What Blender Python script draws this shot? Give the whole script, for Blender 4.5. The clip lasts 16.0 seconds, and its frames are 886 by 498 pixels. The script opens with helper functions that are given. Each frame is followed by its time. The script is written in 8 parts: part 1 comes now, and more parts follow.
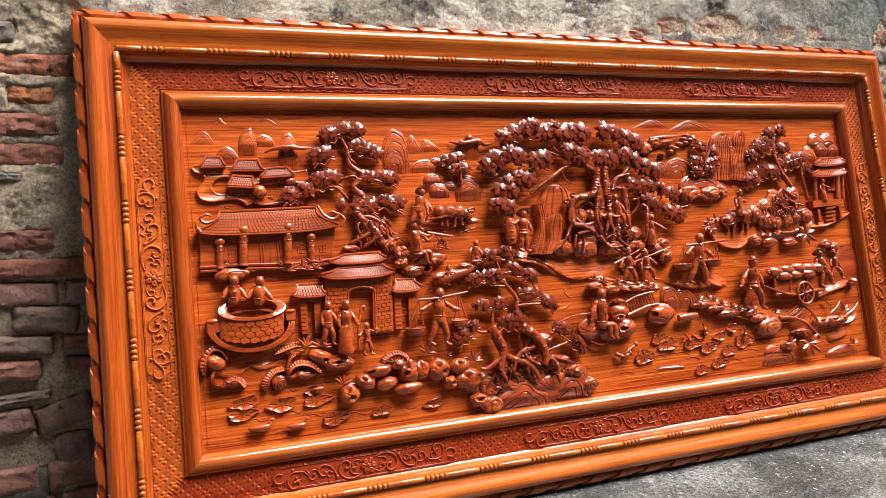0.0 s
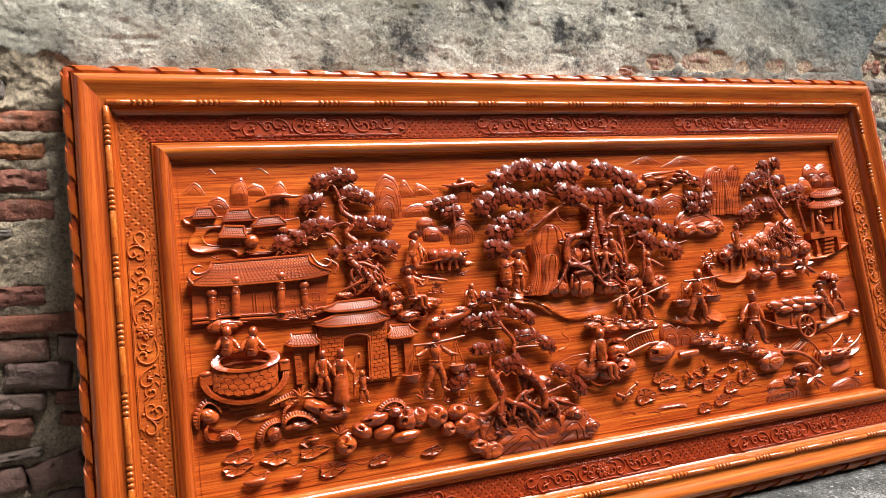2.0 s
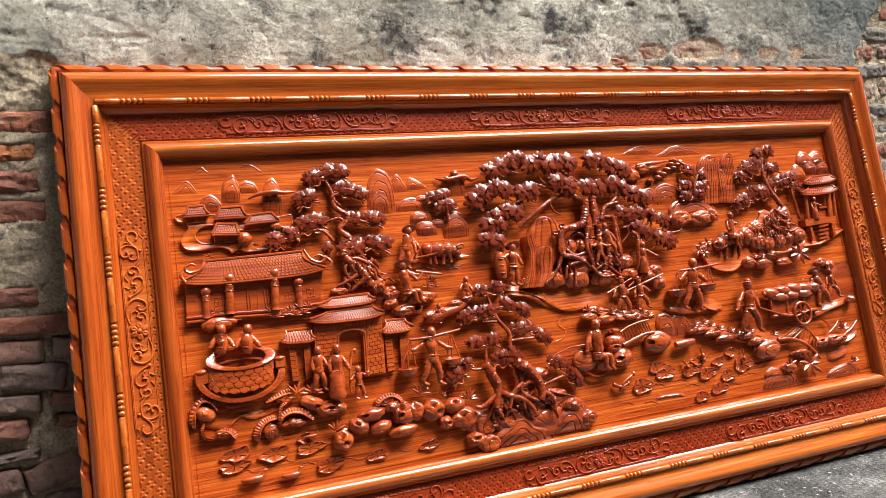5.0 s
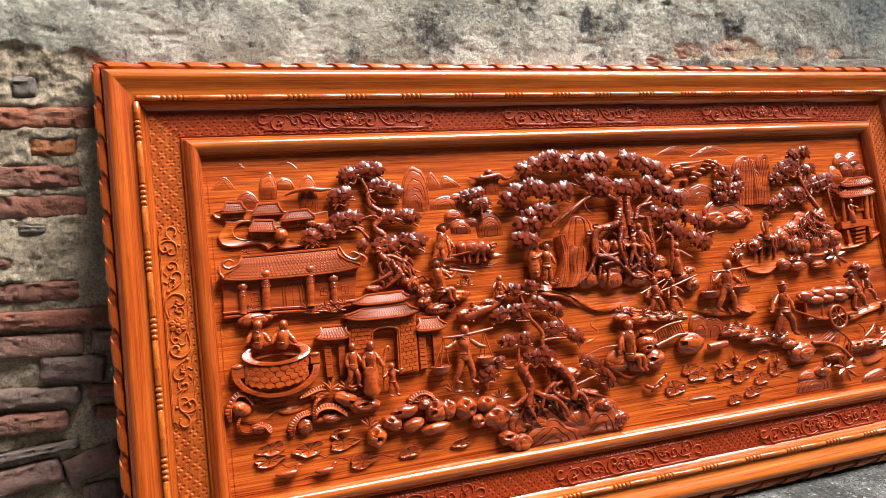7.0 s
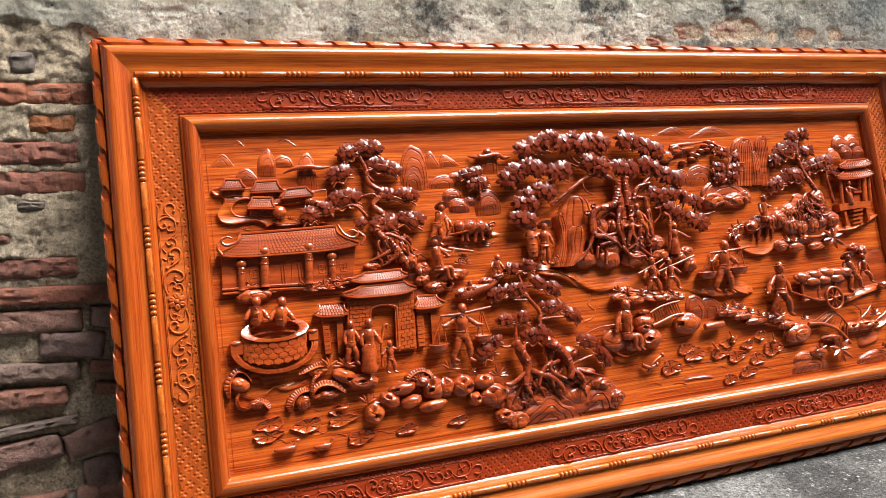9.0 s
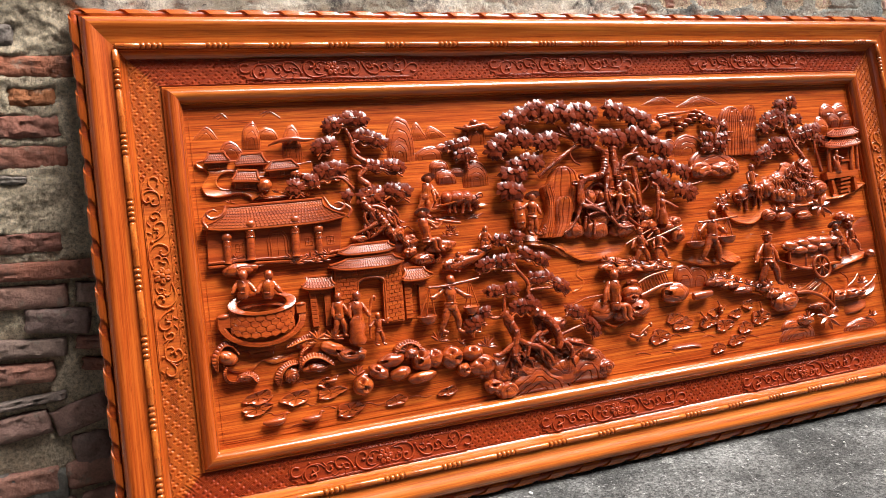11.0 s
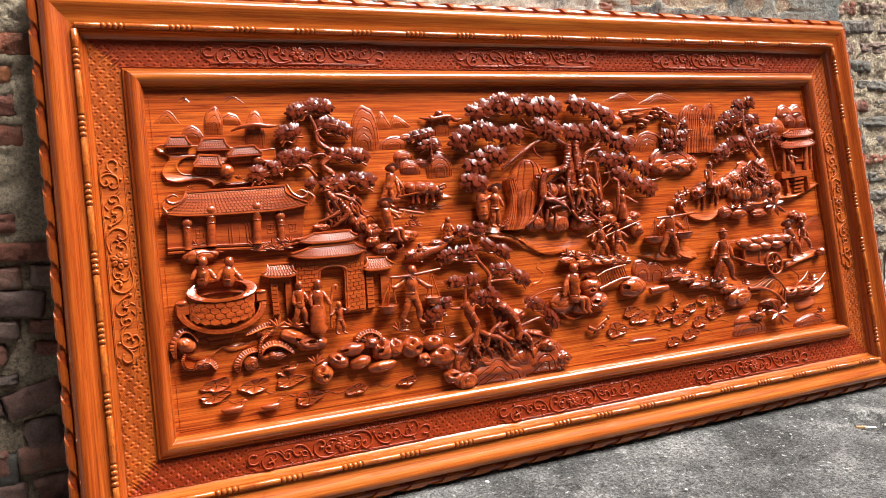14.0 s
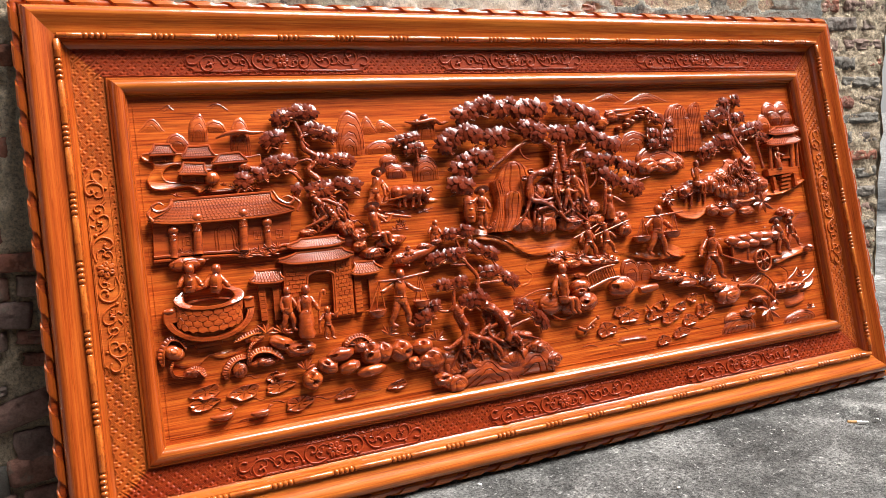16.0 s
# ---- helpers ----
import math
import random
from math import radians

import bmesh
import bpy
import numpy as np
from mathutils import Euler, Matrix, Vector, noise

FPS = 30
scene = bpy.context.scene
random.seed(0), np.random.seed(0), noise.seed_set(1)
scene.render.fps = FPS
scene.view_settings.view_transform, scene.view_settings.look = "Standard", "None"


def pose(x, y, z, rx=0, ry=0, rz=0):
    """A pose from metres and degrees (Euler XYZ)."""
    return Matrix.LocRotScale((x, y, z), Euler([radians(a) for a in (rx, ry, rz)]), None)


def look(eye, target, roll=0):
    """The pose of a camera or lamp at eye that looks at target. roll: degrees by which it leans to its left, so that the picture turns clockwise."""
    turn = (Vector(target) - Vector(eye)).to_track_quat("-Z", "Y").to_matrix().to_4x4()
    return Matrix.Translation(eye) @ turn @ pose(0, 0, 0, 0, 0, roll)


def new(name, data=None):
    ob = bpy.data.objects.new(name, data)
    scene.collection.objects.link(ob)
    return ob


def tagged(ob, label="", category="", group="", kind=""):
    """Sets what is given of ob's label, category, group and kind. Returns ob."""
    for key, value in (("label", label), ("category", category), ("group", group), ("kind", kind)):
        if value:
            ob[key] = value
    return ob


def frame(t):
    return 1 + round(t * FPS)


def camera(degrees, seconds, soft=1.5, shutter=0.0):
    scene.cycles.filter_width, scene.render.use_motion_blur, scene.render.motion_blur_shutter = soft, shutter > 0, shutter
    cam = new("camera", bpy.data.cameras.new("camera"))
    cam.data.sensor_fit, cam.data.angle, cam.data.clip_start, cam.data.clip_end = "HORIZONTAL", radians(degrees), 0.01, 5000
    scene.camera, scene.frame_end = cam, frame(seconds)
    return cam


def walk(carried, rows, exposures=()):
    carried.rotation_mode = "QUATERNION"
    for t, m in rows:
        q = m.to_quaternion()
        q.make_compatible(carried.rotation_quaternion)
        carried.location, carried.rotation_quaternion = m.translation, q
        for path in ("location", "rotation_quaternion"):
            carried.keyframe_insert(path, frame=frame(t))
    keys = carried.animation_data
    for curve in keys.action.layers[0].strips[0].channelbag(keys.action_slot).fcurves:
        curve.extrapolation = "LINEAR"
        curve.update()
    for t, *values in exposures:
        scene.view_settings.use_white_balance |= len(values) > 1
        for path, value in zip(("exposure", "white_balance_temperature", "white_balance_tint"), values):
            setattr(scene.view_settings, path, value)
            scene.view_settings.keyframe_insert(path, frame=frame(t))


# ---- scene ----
cam = camera(59.58, 16.0, soft=0.55)
ROWS = [
    (0.0, -0.1042, -1.6877, 0.8712, 82.643, 0.555, -21.930),
    (0.5, -0.0979, -1.6782, 0.8719, 82.683, 0.972, -21.280),
    (1.0, -0.0833, -1.6802, 0.8859, 83.542, 1.519, -21.855),
    (1.5, -0.0749, -1.6775, 0.8913, 84.265, 1.873, -22.200),
    (2.0, -0.0771, -1.6798, 0.8989, 85.003, 2.061, -21.864),
    (2.5, -0.0680, -1.6694, 0.9023, 85.466, 1.251, -22.068),
    (3.0, -0.0771, -1.6732, 0.9175, 85.982, 1.786, -21.803),
    (3.5, -0.0735, -1.6821, 0.9045, 85.119, 2.613, -22.000),
    (6.0, -0.0663, -1.6778, 0.8970, 84.508, 3.146, -22.132),
    (6.5, -0.0714, -1.6759, 0.9000, 84.606, 2.741, -21.648),
    (7.0, -0.0973, -1.6706, 0.9030, 84.403, 2.571, -20.505),
    (7.5, -0.1051, -1.6774, 0.9056, 84.339, 2.041, -20.128),
    (8.0, -0.0960, -1.6775, 0.8981, 84.011, 2.197, -20.413),
    (8.5, -0.0958, -1.6776, 0.8943, 83.487, 2.499, -20.447),
    (9.0, -0.0990, -1.6775, 0.8866, 83.329, 2.288, -20.559),
    (11.5, -0.0832, -1.6765, 0.8666, 81.154, 3.030, -21.340),
    (12.0, -0.0796, -1.6741, 0.8676, 80.577, 3.109, -21.394),
    (12.5, -0.0786, -1.6730, 0.8649, 80.026, 3.008, -21.683),
    (13.0, -0.0798, -1.6716, 0.8665, 79.513, 2.401, -22.478),
    (13.5, -0.0833, -1.6788, 0.8714, 79.822, 1.805, -23.375),
    (14.0, -0.0923, -1.6817, 0.8757, 80.730, 1.224, -23.883),
    (14.5, -0.0967, -1.6768, 0.8756, 81.022, 1.252, -23.673),
    (15.0, -0.0814, -1.6865, 0.8702, 80.957, 1.856, -23.760),
    (15.5, -0.0776, -1.6897, 0.8671, 81.126, 2.236, -24.062),
    (16.0, -0.0740, -1.6935, 0.8655, 81.230, 2.353, -24.327),
]
walk(cam, [(t, pose(x, y, z, rx, ry, rz)) for t, x, y, z, rx, ry, rz in ROWS])

# ---- light: open sky over a narrow yard, a soft high sun ----
world = bpy.data.worlds.new("sky")
scene.world = world
world.use_nodes = True
wn = world.node_tree
sky = wn.nodes.new("ShaderNodeTexSky")
sky.sky_type = "NISHITA"
sky.sun_disc = False
sky.sun_elevation = radians(60)
sky.sun_rotation = radians(122)
sky.air_density, sky.dust_density, sky.ozone_density = 1.0, 3.0, 1.0
haze = wn.nodes.new("ShaderNodeMix")
haze.data_type = "RGBA"
haze.inputs[0].default_value = 0.7
haze.inputs[7].default_value = (7.0, 6.95, 6.8, 1)
wn.links.new(sky.outputs[0], haze.inputs[6])
wn.links.new(haze.outputs[2], wn.nodes["Background"].inputs[0])
wn.nodes["Background"].inputs[1].default_value = 0.036
sun_data = bpy.data.lights.new("sun", "SUN")
sun_data.energy, sun_data.angle, sun_data.color = 5.0, radians(38), (1.0, 0.955, 0.905)
sun = new("sun", sun_data)
sun.matrix_world = look((0.42 * 8, -0.26 * 8, 0.86 * 8), (0, 0, 0))
scene.view_settings.exposure = 1.33


# ---- materials ----
def mat(name):
    m = bpy.data.materials.new(name)
    m.use_nodes = True
    nt = m.node_tree
    return m, nt, nt.nodes["Principled BSDF"]


def node(nt, kind, **values):
    n = nt.nodes.new(kind)
    for key, value in values.items():
        n.inputs[key.replace("_", " ")].default_value = value
    return n


def coords(nt, scale=(1, 1, 1), rot=(0, 0, 0)):
    tc = nt.nodes.new("ShaderNodeTexCoord")
    mp = nt.nodes.new("ShaderNodeMapping")
    mp.inputs["Scale"].default_value = scale
    mp.inputs["Rotation"].default_value = rot
    nt.links.new(tc.outputs["Object"], mp.inputs[0])
    return mp.outputs[0]


def ramp(nt, fac, stops):
    r = nt.nodes.new("ShaderNodeValToRGB")
    els = r.color_ramp.elements
    while len(els) < len(stops):
        els.new(0.5)
    for e, (p, c) in zip(els, stops):
        e.position, e.color = p, (*c, 1)
    nt.links.new(fac, r.inputs[0])
    return r.outputs[0]


def mix(nt, fac, a, b, blend="MIX"):
    m = nt.nodes.new("ShaderNodeMix")
    m.data_type, m.blend_type = "RGBA", blend
    for sock, v in ((m.inputs[0], fac), (m.inputs[6], a), (m.inputs[7], b)):
        if isinstance(v, bpy.types.NodeSocket):
            nt.links.new(v, sock)
        else:
            sock.default_value = v if isinstance(v, (int, float)) else (*v, 1)
    return m.outputs[2]


def bump(nt, bsdf, height, strength, distance, after=None):
    b = nt.nodes.new("ShaderNodeBump")
    b.inputs["Strength"].default_value, b.inputs["Distance"].default_value = strength, distance
    nt.links.new(height, b.inputs["Height"])
    if after:
        nt.links.new(after, b.inputs["Normal"])
    nt.links.new(b.outputs[0], bsdf.inputs["Normal"])
    return b.outputs[0]


def wood(name, dark, mid, light, along="u", rough=0.3, coat=0.5, grain=1.0, figure=0.35, tool=30.0, chisel=0.25, growth=0.45, cuts=0.0, flow_scale=20.0, flow_count=17.0, polish=0.12):
    """Varnished hardwood; the grain runs along u (across the panel) or v (up it)."""
    m, nt, bsdf = mat(name)
    s = (2.4, 110, 110) if along == "u" else (110, 2.4, 110)
    fine = node(nt, "ShaderNodeTexNoise", Scale=1.6 * grain, Detail=8.0, Roughness=0.68, Distortion=0.8)
    nt.links.new(coords(nt, s), fine.inputs["Vector"])
    s2 = (0.5, 14, 14) if along == "u" else (14, 0.5, 14)
    broad = node(nt, "ShaderNodeTexNoise", Scale=1.5, Detail=4.0, Roughness=0.55, Distortion=1.6)
    nt.links.new(coords(nt, s2), broad.inputs["Vector"])
    pores = node(nt, "ShaderNodeTexNoise", Scale=9.0, Detail=2.0, Roughness=0.5)
    nt.links.new(coords(nt, s), pores.inputs["Vector"])
    c1 = ramp(nt, fine.outputs[0], [(0.36, dark), (0.47, mid), (0.64, light)])
    c2 = ramp(nt, broad.outputs[0], [(0.3, dark), (0.52, mid), (0.75, light)])
    c = mix(nt, figure + 0.15, c1, c2)
    streak = ramp(nt, pores.outputs[0], [(0.3, (0.45, 0.4, 0.4)), (0.42, (1, 1, 1))])
    c = mix(nt, 0.45, c, streak, "MULTIPLY")
    # growth lines: thin dark contours of a stretched noise
    ring = node(nt, "ShaderNodeTexNoise", Scale=1.0, Detail=3.0, Roughness=0.55, Distortion=0.6)
    nt.links.new(coords(nt, (0.45, 7, 7) if along == "u" else (7, 0.45, 7)), ring.inputs["Vector"])
    count = nt.nodes.new("ShaderNodeMath")
    count.operation = "MULTIPLY"
    nt.links.new(ring.outputs[0], count.inputs[0])
    count.inputs[1].default_value = 26.0
    saw = nt.nodes.new("ShaderNodeMath")
    saw.operation = "FRACT"
    nt.links.new(count.outputs[0], saw.inputs[0])
    c = mix(nt, growth, c, ramp(nt, saw.outputs[0], [(0.0, (0.30, 0.22, 0.2)), (0.16, (0.85, 0.82, 0.8)), (0.5, (1.12, 1.1, 1.05)), (1.0, (0.8, 0.75, 0.72))]), "MULTIPLY")
    nt.links.new(c, bsdf.inputs["Base Color"])
    bsdf.inputs["Roughness"].default_value = rough
    bsdf.inputs["Coat Weight"].default_value = coat
    bsdf.inputs["Coat Roughness"].default_value = polish
    bsdf.inputs["Specular IOR Level"].default_value = 0.2
    marks = node(nt, "ShaderNodeTexNoise", Scale=tool, Detail=3.0, Roughness=0.6)
    nt.links.new(coords(nt), marks.inputs["Vector"])
    first = bump(nt, bsdf, fine.outputs[0], 0.12, 0.001)
    if cuts:
        # the carver's flowing gouge lines: contours of a slow noise, cut as fine grooves
        flow = node(nt, "ShaderNodeTexNoise", Scale=flow_scale, Detail=1.5, Roughness=0.45, Distortion=0.4)
        nt.links.new(coords(nt), flow.inputs["Vector"])
        steps = nt.nodes.new("ShaderNodeMath")
        steps.operation = "MULTIPLY"
        nt.links.new(flow.outputs[0], steps.inputs[0])
        steps.inputs[1].default_value = flow_count
        part_of = nt.nodes.new("ShaderNodeMath")
        part_of.operation = "PINGPONG"
        nt.links.new(steps.outputs[0], part_of.inputs[0])
        part_of.inputs[1].default_value = 0.5
        groove = ramp(nt, part_of.outputs[0], [(0.0, (0, 0, 0)), (0.13, (0.75, 0.75, 0.75)), (0.5, (1, 1, 1))])
        first = bump(nt, bsdf, groove, cuts, 0.0032, first)
    bump(nt, bsdf, marks.outputs[0], chisel, 0.002 if tool > 60 else 0.0015, first)
    return m


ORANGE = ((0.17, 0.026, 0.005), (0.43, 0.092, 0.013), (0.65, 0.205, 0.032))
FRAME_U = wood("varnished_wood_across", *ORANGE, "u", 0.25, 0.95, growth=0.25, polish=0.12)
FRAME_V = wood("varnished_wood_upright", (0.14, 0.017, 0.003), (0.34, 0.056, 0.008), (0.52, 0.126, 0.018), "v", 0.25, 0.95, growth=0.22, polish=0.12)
FIELD = wood("carved_field_wood", (0.09, 0.009, 0.003), (0.44, 0.068, 0.010), (0.74, 0.190, 0.028), "u", 0.31, 0.55, 1.1, 0.22, growth=0.38, polish=0.12)
CUT_WOOD = ((0.11, 0.012, 0.003), (0.36, 0.053, 0.009), (0.60, 0.130, 0.020))
CARVE = wood("carved_relief_wood", *CUT_WOOD, "u", 0.36, 1.0, 1.0, 0.5, 150.0, 0.25, polish=0.17)
TILE = wood("carved_tile_wood", *CUT_WOOD, "u", 0.40, 0.5, 1.0, 0.5, 150.0, 0.2, polish=0.22)
ROCK = wood("carved_rock_wood", *CUT_WOOD, "u", 0.36, 1.0, 1.0, 0.5, 150.0, 0.2, cuts=0.55, flow_scale=12.0, flow_count=11.0, polish=0.13)
FOLDS = wood("carved_figure_wood", *CUT_WOOD, "u", 0.36, 1.0, 1.0, 0.5, 110.0, 0.4, polish=0.17)
BARK = wood("carved_bark_wood", (0.09, 0.009, 0.003), (0.27, 0.036, 0.007), (0.46, 0.088, 0.015), "u", 0.36, 0.65, 1.0, 0.5, 110.0, 0.3, cuts=0.35, flow_scale=34.0, flow_count=9.0, polish=0.13)
# the top band's shade is put into this darker red; the bottom shares it
LATTICE_U_SHADED = wood("lattice_wood_across_shaded", (0.20, 0.018, 0.005), (0.33, 0.042, 0.010), (0.43, 0.074, 0.016), "u", 0.40, 0.3, 1.0, 0.35, 120.0, 0.1, polish=0.25)
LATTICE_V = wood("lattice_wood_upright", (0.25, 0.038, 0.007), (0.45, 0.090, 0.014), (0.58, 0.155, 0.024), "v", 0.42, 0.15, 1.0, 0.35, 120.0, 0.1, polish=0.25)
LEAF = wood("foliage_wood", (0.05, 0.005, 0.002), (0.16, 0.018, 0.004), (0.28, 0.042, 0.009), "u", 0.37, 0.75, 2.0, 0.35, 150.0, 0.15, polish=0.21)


def masonry(name, stops, scale, rough, relief, grain=(0.45, 1.0, 1.5), spots=None, patch=(), flecks=None, east=None, dent=1.0):
    """Weathered mineral surface: broad patches, stains, grit, pits and pale flecks."""
    m, nt, bsdf = mat(name)
    v = coords(nt)
    big = node(nt, "ShaderNodeTexNoise", Scale=scale, Detail=9.0, Roughness=0.68, Distortion=0.5)
    nt.links.new(v, big.inputs["Vector"])
    c = ramp(nt, big.outputs[0], stops)
    for seed, (col, lo, hi, sc) in enumerate(patch):
        n = node(nt, "ShaderNodeTexNoise", Scale=sc, Detail=11.0, Roughness=0.76)
        n.noise_dimensions = "4D"
        n.inputs["W"].default_value = 3.7 * (seed + 1)
        nt.links.new(v, n.inputs["Vector"])
        c = mix(nt, ramp(nt, n.outputs[0], [(lo, (0, 0, 0)), (hi, (1, 1, 1))]), c, col)
    if east:
        # blue-grey, darker colour in ragged patches towards the open end
        sep = nt.nodes.new("ShaderNodeSeparateXYZ")
        nt.links.new(v, sep.inputs[0])
        n = node(nt, "ShaderNodeTexNoise", Scale=3.0, Detail=6.0, Roughness=0.6)
        nt.links.new(v, n.inputs["Vector"])
        add = nt.nodes.new("ShaderNodeMath")
        add.operation = "MULTIPLY_ADD"
        nt.links.new(n.outputs[0], add.inputs[0])
        add.inputs[1].default_value = 2.2
        nt.links.new(sep.outputs[0], add.inputs[2])
        c = mix(nt, ramp_range(nt, add.outputs[0], 2.3, 3.5, 0.85), c, east)
    grit = node(nt, "ShaderNodeTexNoise", Scale=130.0, Detail=6.0, Roughness=0.8)
    nt.links.new(v, grit.inputs["Vector"])
    lo, mi, hi = grain
    c = mix(nt, 0.9, c, ramp(nt, grit.outputs[0], [(0.38, (lo, lo, lo)), (0.5, (mi, mi, mi)), (0.62, (hi, hi, hi * 0.97))]), "MULTIPLY")
    fleck = None
    if flecks:
        n = node(nt, "ShaderNodeTexNoise", Scale=flecks[0], Detail=5.0, Roughness=0.75)
        nt.links.new(v, n.inputs["Vector"])
        c = mix(nt, ramp(nt, n.outputs[0], [(flecks[1], (0, 0, 0)), (flecks[1] + 0.06, (0.85, 0.85, 0.85))]), c, flecks[2])
        c = mix(nt, ramp(nt, n.outputs[0], [(1 - flecks[1] - 0.04, (0.85, 0.85, 0.85)), (1 - flecks[1] + 0.02, (0, 0, 0))]), c, (0.045, 0.045, 0.043))
        fleck = ramp(nt, n.outputs[0], [(0.33, (0, 0, 0)), (0.42, (1, 1, 1))])
    if spots:
        vo = node(nt, "ShaderNodeTexVoronoi", Scale=spots)
        nt.links.new(v, vo.inputs["Vector"])
        c = mix(nt, 0.7, c, ramp(nt, vo.outputs["Distance"], [(0.04, (0.25, 0.25, 0.25)), (0.17, (1, 1, 1))]), "MULTIPLY")
    nt.links.new(c, bsdf.inputs["Base Color"])
    bsdf.inputs["Roughness"].default_value = rough
    mid = node(nt, "ShaderNodeTexNoise", Scale=70.0, Detail=10.0, Roughness=0.8)
    nt.links.new(v, mid.inputs["Vector"])
    first = bump(nt, bsdf, mid.outputs[0], dent, relief)
    if fleck:
        bump(nt, bsdf, fleck, 0.8, 0.006, first)
    return m


def ramp_range(nt, value, lo, hi, top):
    """0 below lo, top above hi."""
    n = nt.nodes.new("ShaderNodeMapRange")
    n.inputs["From Min"].default_value, n.inputs["From Max"].default_value = lo, hi
    n.inputs["To Max"].default_value = top
    nt.links.new(value, n.inputs[0])
    return n.outputs[0]


PLASTER = masonry("old_lime_plaster", [(0.36, (0.40, 0.385, 0.32)), (0.46, (0.61, 0.58, 0.49)), (0.54, (0.77, 0.735, 0.635)), (0.64, (0.88, 0.845, 0.745))], 3.0, 0.95, 0.014, (0.62, 1.0, 1.14), None,
                  [((0.19, 0.195, 0.185), 0.49, 0.60, 1.7), ((0.40, 0.38, 0.27), 0.52, 0.66, 3.6), ((0.07, 0.07, 0.068), 0.52, 0.60, 4.2), ((0.70, 0.67, 0.58), 0.58, 0.66, 5.5)], (46.0, 0.645, (0.68, 0.66, 0.58)), (0.13, 0.16, 0.165), 1.0)
MORTAR = masonry("crumbling_mortar", [(0.3, (0.48, 0.385, 0.28)), (0.5, (0.66, 0.535, 0.39)), (0.7, (0.78, 0.655, 0.49))], 5.0, 0.97, 0.020, (0.45, 1.0, 1.35), None,
                 [((0.27, 0.23, 0.18), 0.60, 0.78, 6.0), ((0.42, 0.25, 0.17), 0.60, 0.74, 9.0)], None, None, 1.0)
CONCRETE = masonry("worn_concrete", [(0.32, (0.04, 0.04, 0.039)), (0.46, (0.09, 0.09, 0.088)), (0.58, (0.165, 0.165, 0.162)), (0.70, (0.29, 0.29, 0.285))], 5.0, 0.85, 0.010, (0.15, 1.0, 2.0), None,
                   [((0.045, 0.045, 0.044), 0.52, 0.63, 2.2), ((0.36, 0.36, 0.35), 0.54, 0.66, 3.2), ((0.03, 0.03, 0.03), 0.58, 0.64, 16.0), ((0.18, 0.11, 0.085), 0.66, 0.72, 5.0)], (60.0, 0.60, (0.66, 0.66, 0.65)), None, 1.0)
RENDER_WALL = masonry("dark_render", [(0.3, (0.07, 0.065, 0.06)), (0.7, (0.14, 0.13, 0.12))], 2.0, 0.95, 0.005)


def brick_material(name, tones):
    m, nt, bsdf = mat(name)
    v = coords(nt)
    info = nt.nodes.new("ShaderNodeObjectInfo")
    base = ramp(nt, info.outputs["Random"], [(k / 3, t) for k, t in enumerate(tones)])
    n = node(nt, "ShaderNodeTexNoise", Scale=11.0, Detail=8.0, Roughness=0.7, Distortion=0.6)
    nt.links.new(v, n.inputs["Vector"])
    c = mix(nt, ramp(nt, n.outputs[0], [(0.50, (0, 0, 0)), (0.68, (0.7, 0.7, 0.7))]), base, (0.14, 0.095, 0.08))
    n2 = node(nt, "ShaderNodeTexNoise", Scale=19.0, Detail=6.0, Roughness=0.7)
    nt.links.new(v, n2.inputs["Vector"])
    c = mix(nt, ramp(nt, n2.outputs[0], [(0.58, (0, 0, 0)), (0.7, (0.75, 0.75, 0.75))]), c, (0.30, 0.27, 0.22))
    g = node(nt, "ShaderNodeTexNoise", Scale=170.0, Detail=3.0, Roughness=0.7)
    nt.links.new(v, g.inputs["Vector"])
    c = mix(nt, 0.5, c, ramp(nt, g.outputs[0], [(0.3, (0.45, 0.45, 0.45)), (0.6, (1.1, 1.1, 1.1))]), "MULTIPLY")
    nt.links.new(c, bsdf.inputs["Base Color"])
    bsdf.inputs["Roughness"].default_value = 0.93
    k = node(nt, "ShaderNodeTexNoise", Scale=60.0, Detail=8.0, Roughness=0.7)
    nt.links.new(v, k.inputs["Vector"])
    bump(nt, bsdf, k.outputs[0], 1.0, 0.014)
    return m


BRICK = brick_material("old_fired_brick", [(0.32, 0.15, 0.12), (0.38, 0.15, 0.105), (0.43, 0.16, 0.10), (0.48, 0.17, 0.09)])
DARK_BRICK = brick_material("sooty_brick", [(0.34, 0.225, 0.20), (0.45, 0.235, 0.185), (0.48, 0.22, 0.16), (0.36, 0.275, 0.24)])
PINK_BRICK = brick_material("worn_pink_brick", [(0.50, 0.33, 0.27), (0.54, 0.34, 0.27), (0.56, 0.31, 0.24), (0.50, 0.36, 0.30)])
GREY_BRICK = brick_material("weathered_grey_brick", [(0.20, 0.19, 0.17), (0.27, 0.25, 0.22), (0.34, 0.22, 0.18), (0.24, 0.22, 0.20)])
ORANGE_BRICK = brick_material("bright_orange_brick", [(0.46, 0.17, 0.07), (0.48, 0.18, 0.075), (0.50, 0.19, 0.08), (0.52, 0.20, 0.085)])


